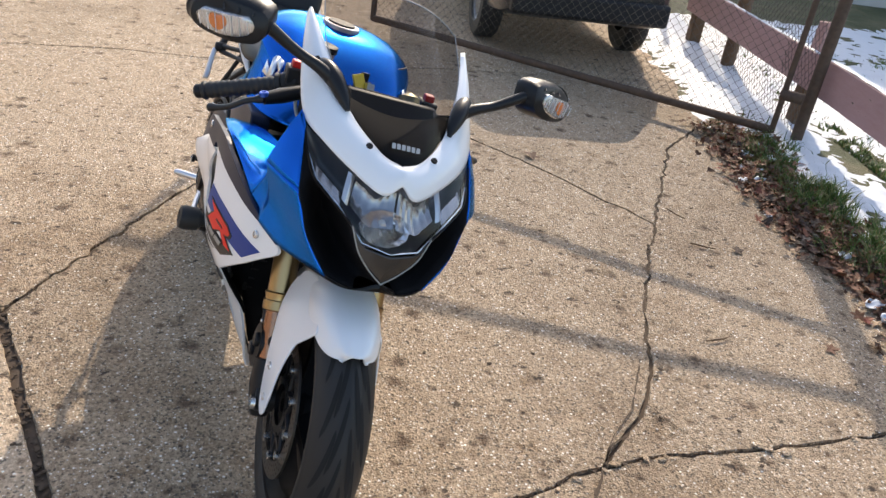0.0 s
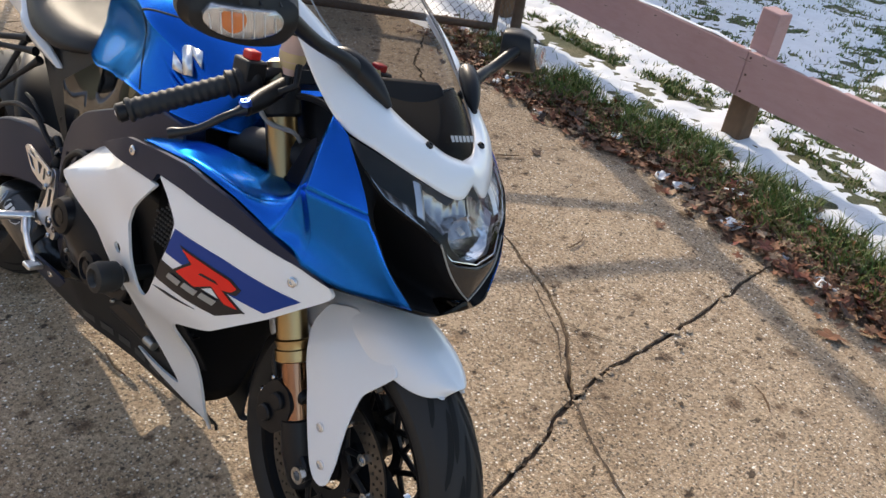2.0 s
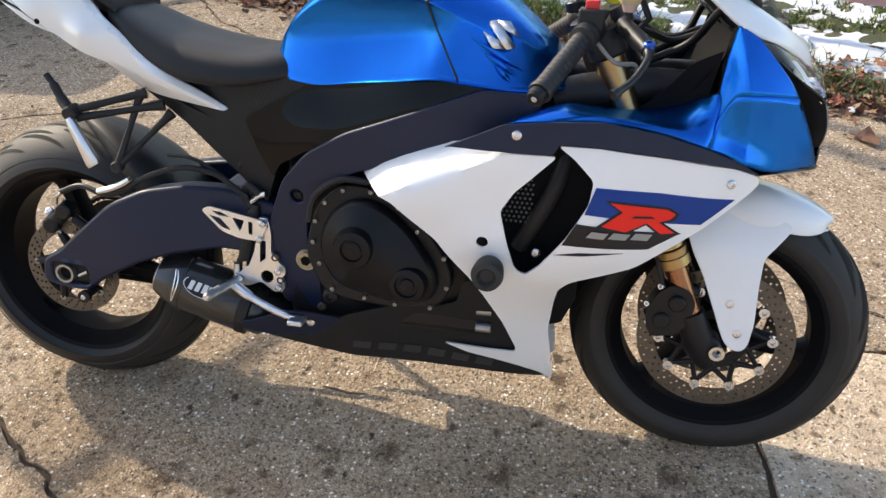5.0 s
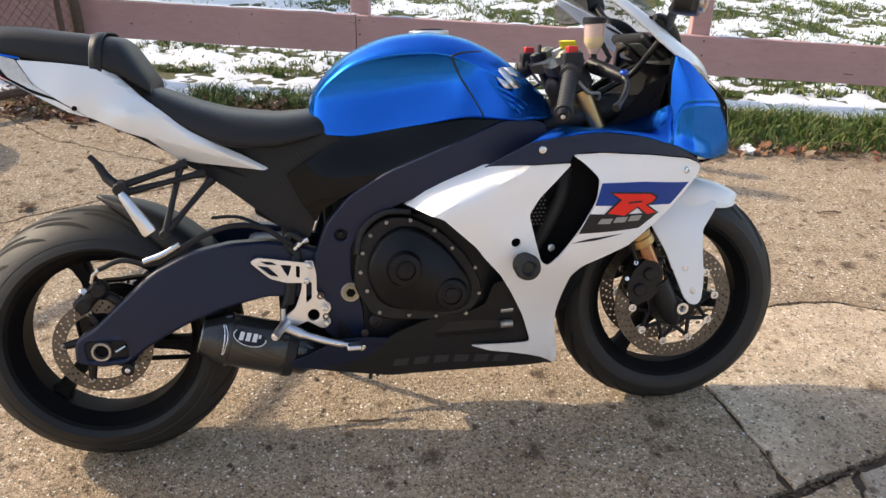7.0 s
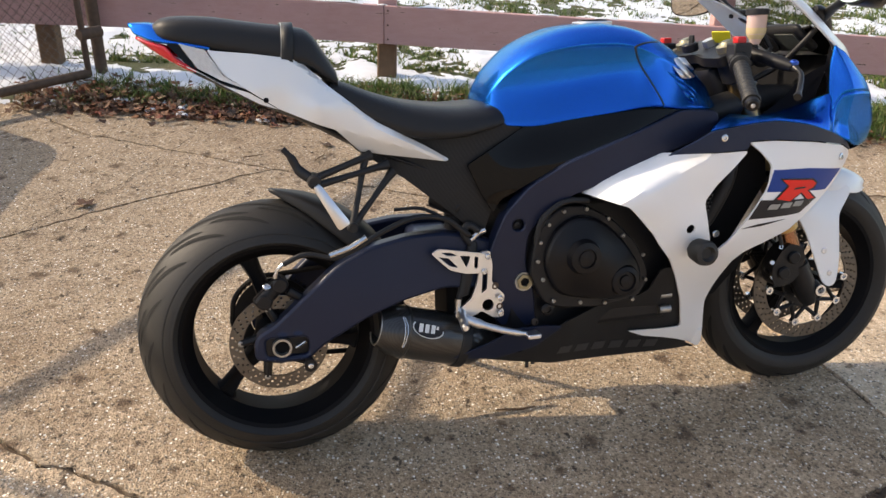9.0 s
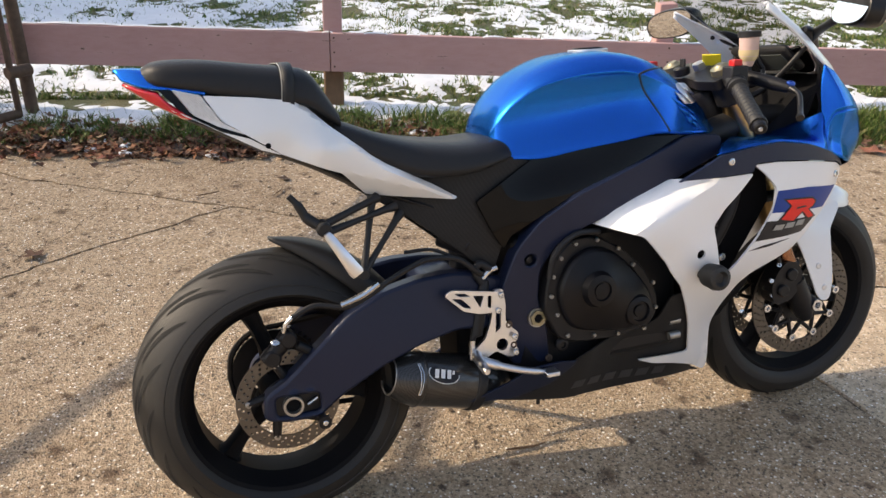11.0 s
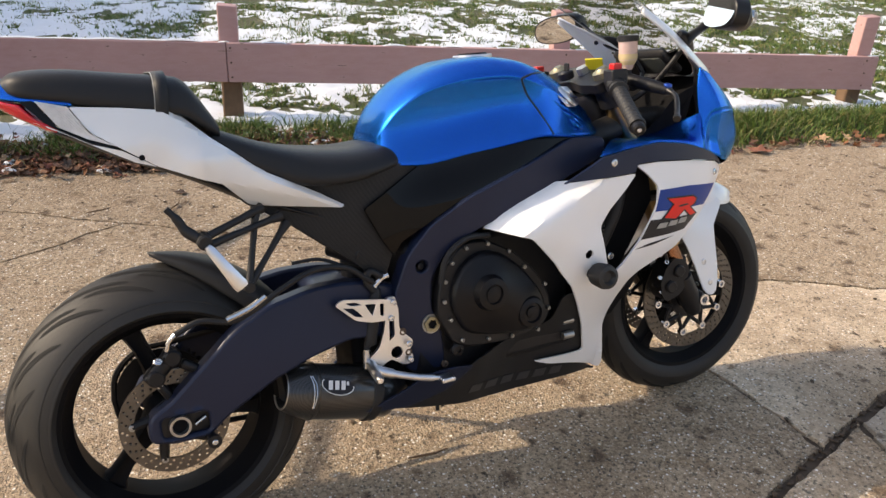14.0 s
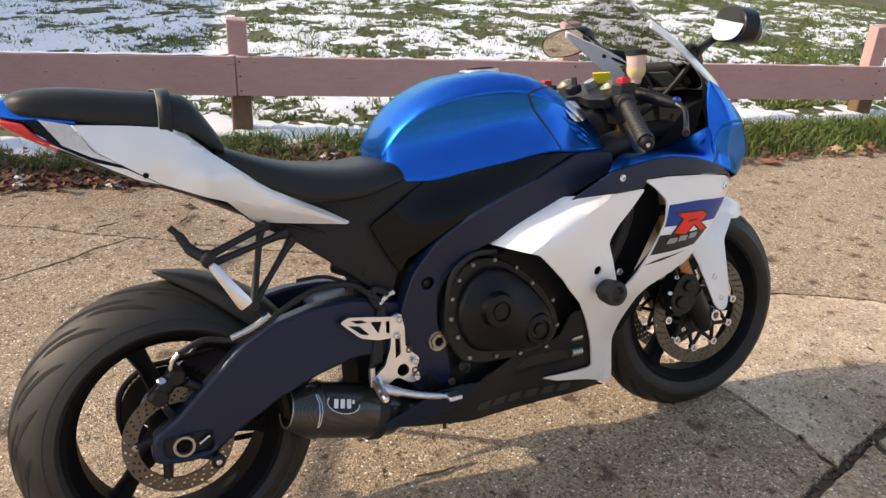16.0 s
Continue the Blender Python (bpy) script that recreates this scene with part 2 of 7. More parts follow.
def curve(pts, n=8, closed=False):
    """Catmull-Rom through the points."""
    p = [Vector(q) for q in pts]
    out, k = [], len(p)
    for i in range(k if closed else k - 1):
        a, b = p[i], p[(i + 1) % k]
        z = p[(i - 1) % k] if closed or i > 0 else a * 2 - b
        c = p[(i + 2) % k] if closed or i + 2 < k else b * 2 - a
        for j in range(n):
            t = j / n
            out.append(0.5 * (2 * a + (b - z) * t + (2 * z - 5 * a + 4 * b - c) * t * t + (3 * a - z - 3 * b + c) * t ** 3))
    if not closed:
        out.append(p[-1])
    return out


def tube(pts, r, seg=10, closed=False, bm=None, caps=True):
    bm = bm or bmesh.new()
    pts = [Vector(p) for p in pts]
    rs = r if isinstance(r, (list, tuple)) else [r] * len(pts)
    rings, up, last = [], None, None
    for i, p in enumerate(pts):
        a = pts[i - 1] if i or closed else p
        b = pts[(i + 1) % len(pts)] if i + 1 < len(pts) or closed else p
        d = (b - a).normalized()
        if up is None:
            up = d.orthogonal().normalized()
        up = (up - d * up.dot(d)).normalized()
        v = d.cross(up)
        if last is not None and v.dot(last) < 0:
            v = -v
        last = v
        rings.append([bm.verts.new(p + rs[i] * (math.cos(t) * up + math.sin(t) * v)) for t in [2 * math.pi * k / seg for k in range(seg)]])
    m = len(rings)
    for i in range(m if closed else m - 1):
        q, w = rings[i], rings[(i + 1) % m]
        for k in range(seg):
            bm.faces.new((q[k], q[(k + 1) % seg], w[(k + 1) % seg], w[k]))
    if caps and not closed:
        bm.faces.new(rings[0][::-1])
        bm.faces.new(rings[-1])
    return bm


def cyl(a, b, r, r2=None, seg=20, bm=None, bev=0.0):
    a, b = Vector(a), Vector(b)
    r2 = r if r2 is None else r2
    if bev:
        d = (b - a).normalized()
        return tube([a, a + d * 1e-5, a + d * bev, b - d * bev, b - d * 1e-5, b], [max(r - bev, 1e-4), max(r - bev, 1e-4), r, r2, max(r2 - bev, 1e-4), max(r2 - bev, 1e-4)], seg, bm=bm)
    return tube([a, b], [r, r2], seg, bm=bm)


def lathe(profile, centre=(0, 0, 0), axis="Y", seg=64, closed=True, bm=None):
    """profile: (along the axis, radius)."""
    bm = bm or bmesh.new()
    rings = []
    for k in range(seg):
        t = 2 * math.pi * k / seg
        c, s = math.cos(t), math.sin(t)
        ring = []
        for a, r in profile:
            v = Vector((r * c, a, r * s)) if axis == "Y" else Vector((a, r * c, r * s)) if axis == "X" else Vector((r * c, r * s, a))
            ring.append(bm.verts.new(v + Vector(centre)))
        rings.append(ring)
    m = len(profile)
    for k in range(seg):
        q, w = rings[k], rings[(k + 1) % seg]
        for i in range(m if closed else m - 1):
            bm.faces.new((q[i], q[(i + 1) % m], w[(i + 1) % m], w[i]))
    return bm


def box(a, b, bm=None, m=None):
    bm = bm or bmesh.new()
    r = bmesh.ops.create_cube(bm, size=1)
    a, b = Vector(a), Vector(b)
    t = Matrix.Translation((a + b) / 2) @ Matrix.Diagonal((*(b - a), 1))
    bmesh.ops.transform(bm, matrix=(m or Matrix()) @ t, verts=r["verts"])
    return bm


def tps(ctrl):
    """A smooth sheet y(x, z) through the control points (x, z, y)."""
    c = np.array(ctrl, float)
    n = len(c)
    d = np.linalg.norm(c[:, None, :2] - c[None, :, :2], axis=-1)
    k = np.where(d > 0, d * d * np.log(d + 1e-12), 0) + 1e-4 * np.eye(n)
    pm = np.c_[np.ones(n), c[:, :2]]
    a = np.block([[k, pm], [pm.T, np.zeros((3, 3))]])
    w = np.linalg.solve(a, np.r_[c[:, 2], np.zeros(3)])

    def f(x, z):
        r = np.hypot(c[:, 0] - x, c[:, 1] - z)
        return float((w[:n] * np.where(r > 0, r * r * np.log(r + 1e-12), 0)).sum() + w[n] + w[n + 1] * x + w[n + 2] * z)
    return f


def rounded(pts, r=0.012, n=4):
    out, k = [], len(pts)
    for i in range(k):
        p, a, b = Vector(pts[i]), Vector(pts[i - 1]), Vector(pts[(i + 1) % k])
        ra = min(r, (a - p).length * 0.45)
        rb = min(r, (b - p).length * 0.45)
        s, e = p + (a - p).normalized() * ra, p + (b - p).normalized() * rb
        for j in range(n + 1):
            t = j / n
            out.append((1 - t) ** 2 * s + 2 * t * (1 - t) * p + t * t * e)
    return out


def inside(p, poly):
    x, y, c = p[0], p[1], False
    for i in range(len(poly)):
        (x1, y1), (x2, y2) = poly[i - 1][:2], poly[i][:2]
        if (y1 > y) != (y2 > y) and x < (x2 - x1) * (y - y1) / (y2 - y1) + x1:
            c = not c
    return c


def flat_fill(outline, holes=(), res=0.02):
    """Triangles of a flat outline with holes, with a grid of points inside."""
    from mathutils import geometry
    loops = [[Vector(p[:2]) for p in outline]] + [[Vector(p[:2]) for p in h] for h in holes]
    vs, es = [], []
    for lp in loops:
        s, pts = len(vs), []
        for i, p in enumerate(lp):
            q = lp[(i + 1) % len(lp)]
            m = max(1, int((q - p).length / res))
            pts += [p + (q - p) * j / m for j in range(m)]
        vs += pts
        es += [(s + i, s + (i + 1) % len(pts)) for i in range(len(pts))]
    edge = np.array([v[:] for v in vs])
    x0, y0, x1, y1 = *edge.min(0), *edge.max(0)
    for i, gx in enumerate(np.arange(x0, x1, res)):
        for gy in np.arange(y0 + (i % 2) * res / 2, y1, res):
            if np.hypot(edge[:, 0] - gx, edge[:, 1] - gy).min() > res * 0.6 and inside((gx, gy), loops[0]) and not any(inside((gx, gy), h) for h in loops[1:]):
                vs.append(Vector((gx, gy)))
    v, _, f, *_ = geometry.delaunay_2d_cdt(vs, es, [], 1, 1e-6)
    keep = []
    for t in f:
        c = sum((v[i] for i in t), Vector((0, 0))) / len(t)
        if inside(c, loops[0]) and not any(inside(c, h) for h in loops[1:]):
            keep.append(t)
    return v, keep


def shell(outline, yf, thick=0.004, holes=(), res=0.02, side=-1, lift=0.0, bm=None, to=None):
    """A curved panel: an outline in x and z, laid on the sheet yf, thick towards the inside."""
    bm = bm or bmesh.new()
    v, f = flat_fill(outline, holes, res)
    to = to or (lambda x, y, z: (x, y, z))
    front = [bm.verts.new(to(p.x, yf(p.x, p.y) + side * lift, p.y)) for p in v]
    back = [bm.verts.new(to(p.x, yf(p.x, p.y) + side * lift - side * thick, p.y)) for p in v]
    count = {}
    for t in f:
        bm.faces.new([front[i] for i in t])
        bm.faces.new([back[i] for i in reversed(t)])
        for i in range(len(t)):
            e = (t[i], t[(i + 1) % len(t)])
            count[e] = count.get(e, 0) + 1
    for a, b in count:
        if (b, a) not in count:
            bm.faces.new((front[b], front[a], back[a], back[b]))
    loose = [q for q in bm.verts if not q.link_faces]
    bmesh.ops.delete(bm, geom=loose, context="VERTS")
    return bm


def plate(outline, y0, y1, holes=(), res=0.05, bm=None):
    return shell(outline, lambda x, z: y0, y0 - y1 if y0 > y1 else y0 - y1, holes, res, side=1, bm=bm)


def loft(sections, along=5, around=3, mirror=True, caps=True, bm=None):
    """Sections: half outlines from the crown to the underside, each of (x, y, z) with y >= 0; mirrored to a closed ring."""
    bm = bm or bmesh.new()
    k = len(sections[0])
    fine = [curve([s[i] for s in sections], along) for i in range(k)]
    rings = []
    for j in range(len(fine[0])):
        half = curve([fine[i][j] for i in range(k)], around)
        if mirror:
            other = [Vector((p.x, -p.y, p.z)) for p in half if abs(p.y) > 1e-6]
            half = half + other[::-1]
        rings.append([bm.verts.new(p) for p in half])
    m = len(rings[0])
    for a, b in zip(rings, rings[1:]):
        for i in range(m if mirror else m - 1):
            bm.faces.new((a[i], a[(i + 1) % m], b[(i + 1) % m], b[i]))
    if caps:
        bm.faces.new(rings[0])
        bm.faces.new(rings[-1][::-1])
    return bm


def circle2(cx, cy, r, n=16, r2=None, rot=0.0):
    r2 = r2 or r
    return [Vector((cx + r * math.cos(a) * math.cos(rot) - r2 * math.sin(a) * math.sin(rot), cy + r * math.cos(a) * math.sin(rot) + r2 * math.sin(a) * math.cos(rot))) for a in [2 * math.pi * i / n for i in range(n)]]


def bolt(p, r=0.008, d=(0, -1, 0), h=0.004, hexa=True, bm=None):
    """A domed socket screw whose head points along d."""
    p, d = Vector(p), Vector(d).normalized()
    bm = tube([p - d * 0.002, p + d * h * 0.6, p + d * h, p + d * h, p + d * h * 0.45], [r, r, r * 0.75, r * 0.48, r * 0.44], 14, bm=bm)
    return bm


def mirrored(bm):
    bmesh.ops.transform(bm, matrix=Matrix.Diagonal((1, -1, 1, 1)), verts=bm.verts)
    bmesh.ops.reverse_faces(bm, faces=bm.faces)
    return bm


# ---- more materials: glass, lenses, woven and small ones ----
def glassy(name, tint, mix, rough=0.02, ior=1.45):
    """Thin clear plastic: a see-through sheet with a glossy skin."""
    m = bpy.data.materials.new(name)
    m.use_nodes = True
    nt = m.node_tree
    for n in list(nt.nodes):
        if n.type != "OUTPUT_MATERIAL":
            nt.nodes.remove(n)
    out = nt.nodes["Material Output"]
    t = nt.nodes.new("ShaderNodeBsdfTransparent")
    t.inputs[0].default_value = (*tint, 1)
    g = nt.nodes.new("ShaderNodeBsdfGlossy")
    g.inputs["Roughness"].default_value = rough
    lw = nt.nodes.new("ShaderNodeLayerWeight")
    lw.inputs[0].default_value = 0.5
    f = nt.nodes.new("ShaderNodeMath")
    f.operation, f.inputs[1].default_value = "POWER", 4.5
    nt.links.new(lw.outputs["Facing"], f.inputs[0])
    mul = nt.nodes.new("ShaderNodeMath")
    mul.operation, mul.inputs[1].default_value, mul.inputs[2].default_value = "MULTIPLY_ADD", mix, 0.035 * mix
    nt.links.new(f.outputs[0], mul.inputs[0])
    mx = nt.nodes.new("ShaderNodeMixShader")
    nt.links.new(mul.outputs[0], mx.inputs[0])
    nt.links.new(t.outputs[0], mx.inputs[1])
    nt.links.new(g.outputs[0], mx.inputs[2])
    nt.links.new(mx.outputs[0], out.inputs[0])
    return m


M["screen"] = glassy("smoked_screen", (0.52, 0.51, 0.505), 0.28)
M["clear"] = glassy("clear_lens", (0.93, 0.93, 0.93), 0.9)
M["screen_edge"] = mat("screen_edge", (0.25, 0.25, 0.25), 0.2)
M["lens"] = mat("clear_indicator_lens", (0.62, 0.60, 0.58), 0.12, coat=0.6, var=0.2, scale=120, bump=0.4, bscale=240)
M["silver_lens"] = mat("silver_bowl", (0.6, 0.6, 0.6), 0.25, metal=0.9, var=0.3, scale=60, bump=0.5, bscale=150)
M["red_lens"] = mat("red_lens", (0.55, 0.01, 0.02), 0.12, coat=0.6, var=0.1, scale=80)
M["chrome"] = mat("chrome_reflector", (0.85, 0.85, 0.86), 0.14, metal=1, var=0.1, scale=70, bump=0.35, bscale=60)
M["streaked"] = mat("fluted_reflector", (0.36, 0.36, 0.37), 0.24, metal=1, var=0.3, scale=40, bump=0.6, bscale=45)
M["lamp_smoke"] = mat("smoked_lamp_panel", (0.018, 0.018, 0.018), 0.2, coat=0.2, var=0.15)
M["lamp_dark"] = mat("lamp_housing", (0.085, 0.085, 0.09), 0.3, metal=0.6, var=0.3, scale=30, bump=0.3, bscale=40)
M["mirror"] = mat("mirror_glass", (0.92, 0.92, 0.92), 0.02, metal=1, var=0.0)
M["mirror_shell"] = mat("mirror_shell_plastic", (0.010, 0.010, 0.011), 0.36, spec=0.3, var=0.15, bump=0.1, bscale=700)
M["lcd"] = mat("grey_display", (0.10, 0.11, 0.10), 0.2, var=0.1)
M["dial"] = mat("dial_face", (0.02, 0.02, 0.022), 0.2, var=0.3, scale=60)
M["gold_dark"] = mat("dull_gold", (0.30, 0.27, 0.18), 0.4, metal=0.9, var=0.2)
M["lever"] = mat("black_anodised", (0.012, 0.012, 0.013), 0.38, metal=0.0, spec=0.4)
M["blue_metal"] = mat("blue_anodised", (0.04, 0.12, 0.5), 0.3, metal=0.8)
M["amber_fluid"] = mat("brake_fluid", (0.58, 0.46, 0.26), 0.25, var=0.1)
M["belly_mark"] = mat("faint_lettering", (0.035, 0.035, 0.037), 0.35)


def woven(name, col, scale, rough, coat):
    m = mat(name, col, rough, coat=coat)
    nt, p = nodes_of(m)
    co = nt.nodes.new("ShaderNodeTexCoord")
    mp = nt.nodes.new("ShaderNodeMapping")
    mp.inputs["Rotation"].default_value = (0.78, 0.3, 0.78)
    nt.links.new(co.outputs["Object"], mp.inputs[0])
    c = nt.nodes.new("ShaderNodeTexChecker")
    c.inputs["Scale"].default_value = scale
    nt.links.new(mp.outputs[0], c.inputs[0])
    p.inputs["Specular IOR Level"].default_value = 0.3
    nt.links.new(mixc(nt, c.outputs[1], tuple(v * 0.45 for v in col), tuple(v * 1.6 for v in col)), p.inputs["Base Color"])
    return m


M["carbon"] = woven("carbon_weave", (0.022, 0.021, 0.02), 330, 0.3, 0.7)
M["weave"] = woven("textured_black_plastic", (0.010, 0.010, 0.0105), 420, 0.55, 0.0)
M["lining"] = mat("dark_lining", (0.006, 0.006, 0.007), 0.8, var=0.2, spec=0.12)
M["cover"] = mat("clutch_cover_paint", (0.006, 0.006, 0.0075), 0.36, coat=0.0, var=0.25, spec=0.22)
M["dull_steel"] = mat("dull_steel", (0.38, 0.37, 0.35), 0.4, metal=0.9, var=0.3, scale=90)


# ---- the place: driveway, verge, lawn, fence ----
def verge(x):
    """The driveway's edge along the verge."""
    return 2.48 - 0.27 * x + (0.012 * x * x if x > 0 else 0.0) + 0.02 * max(0.0, 1.1 - max(x, -2.5)) + 0.13 * math.exp(-((x - 0.75) / 0.38) ** 2)


def rise(x, y):
    """Height of the lawn above the driveway."""
    d = y - verge(x)
    return -0.06 if d < -0.1 else -0.06 + 0.12 * min(1.0, (d + 0.1) / 0.45) + 0.02 * max(0.0, min(1.0, (d - 0.4) / 3))


def ground_sheet():
    bm = bmesh.new()
    xs = list(np.arange(-6, 12.01, 0.15))
    xs = [-900, -300, -90, -30, -14] + xs + [16, 30, 90, 300, 900]
    ds = [-900, -250, -60, -20, -8, -3, -1, -0.3, -0.1, 0, 0.08, 0.16, 0.25, 0.35, 0.5, 0.7, 0.95, 1.3, 1.7, 2.2, 2.8, 3.6, 4.6, 6, 8, 11, 16, 30, 80, 250, 900]
    grid = []
    for x in xs:
        row = []
        for d in ds:
            y = verge(min(max(x, -8), 11)) + d
            z = rise(x, y) if -14 <= x <= 16 else 0.05 if d > 0 else -0.06
            if 0 < d < 20:
                z += 0.02 * noise.noise((x * 2.1, y * 2.1, 0)) + 0.012 * noise.noise((x * 7, y * 7, 3))
            row.append(bm.verts.new((x, y, z)))
        grid.append(row)
    for a, b in zip(grid, grid[1:]):
        for i in range(len(ds) - 1):
            bm.faces.new((a[i], b[i], b[i + 1], a[i + 1]))
    m = mat("snowy_lawn", rough=0.8)
    nt, p = nodes_of(m)
    pos = world_pos(nt)
    sep = nt.nodes.new("ShaderNodeSeparateXYZ")
    nt.links.new(pos, sep.inputs[0])
    g1 = noise_node(nt, pos, 55, 5, 0.7)
    g2 = noise_node(nt, pos, 3.0, 4)
    grass = mixc(nt, g1, (0.016, 0.020, 0.006), (0.085, 0.10, 0.026))
    grass = mixc(nt, ramp(nt, g2, [(0.45, (0, 0, 0)), (0.65, (1, 1, 1))]), grass, (0.11, 0.095, 0.04))
    # thin snow over the far lawn, past the sheet of real snow
    far = nt.nodes.new("ShaderNodeMath")
    far.operation, far.inputs[1].default_value = "GREATER_THAN", 16.0
    nt.links.new(sep.outputs[1], far.inputs[0])
    cover = ramp(nt, noise_node(nt, pos, 1.6, 8, 0.66), [(0.46, (0, 0, 0)), (0.53, (1, 1, 1))])
    snowy = mixc(nt, far.outputs[0], (0, 0, 0), cover)
    nt.links.new(mixc(nt, snowy, grass, (0.54, 0.56, 0.59)), p.inputs["Base Color"])
    bump_node(nt, p, mixc(nt, 0.5, g1, g2), 1.0, 0.03)
    return tagged(finish(bm, "ground", m), "short winter lawn, green and brown", "lawn", kind="structure")


ground = ground_sheet()


def wavy(pts, amp, seed, step=0.018):
    """A cracked line through the points."""
    out = []
    for (x0, y0), (x1, y1) in zip(pts, pts[1:]):
        ln = math.hypot(x1 - x0, y1 - y0)
        k = max(1, int(ln / step))
        for i in range(k):
            t = i / k
            x, y = x0 + (x1 - x0) * t, y0 + (y1 - y0) * t
            w = amp * (0.7 * noise.noise((x * 5, y * 5, seed)) + 0.6 * noise.noise((x * 17, y * 17, seed + 9)) + 0.35 * noise.noise((x * 60, y * 60, seed + 3))) * min(1, 4 * t * ln, 4 * (1 - t) * ln + 0.05)
            out.append((x - (y1 - y0) / ln * w, y + (x1 - x0) / ln * w))
    out.append(pts[-1])
    return out


JOINT = {
    "a": wavy([(1.40, 2.95), (1.40, 1.99), (1.412, 1.6), (1.408, 1.37), (1.39, 1.07), (1.408, 0.90)], 0.03, 1),
    "b": wavy([(1.408, 0.90), (1.50, 0.445)], 0.03, 2),
    "c": wavy([(1.50, 0.445), (1.58, -0.01), (1.60, -0.36)], 0.025, 3),
    "d": wavy([(1.408, 0.90), (1.22, 1.12), (1.04, 1.26), (0.70, 1.42), (0.03, 1.85)], 0.03, 4),
    "e": wavy([(0.03, 1.85), (-0.87, 2.45), (-1.6, 3.3)], 0.03, 5),
    "f": wavy([(-7, -2.85), (-2.25, -1.47)], 0.004, 6),
    "g": wavy([(-2.25, -1.47), (0.53, -0.667)], 0.004, 6),
    "h": wavy([(0.53, -0.667), (1.296, -0.456), (1.60, -0.36)], 0.004, 7),
    "i": wavy([(1.60, -0.36), (1.79, -0.303)], 0.006, 8),
    "j": wavy([(1.79, -0.303), (2.58, -0.08), (2.93, 0.03)], 0.004, 9),
    "k": wavy([(2.93, 0.03), (9.5, 2.0)], 0.004, 10),
    "l": wavy([(1.50, 0.445), (2.2, 0.47), (2.93, 0.03)], 0.03, 11),
    "m": wavy([(1.79, -0.303), (1.706, -0.571), (1.62, -1.4), (1.5, -5)], 0.02, 12),
    "n": wavy([(0.53, -0.667), (-0.237, -0.193), (-1.0, 0.35), (-2.2, 0.72)], 0.03, 13),
    "o": wavy([(0.03, 1.85), (-0.5, 1.58), (-1.0, 1.28), (-2.2, 0.72)], 0.03, 14),
    "p": wavy([(-2.25, -1.47), (-2.27, -0.48), (-2.18, -0.03), (-2.2, 0.72)], 0.02, 15),
    "q": wavy([(-2.2, 0.72), (-2.2, 3.5)], 0.02, 16),
    "r": wavy([(-2.25, -1.47), (-2.2, -5)], 0.02, 17),
}


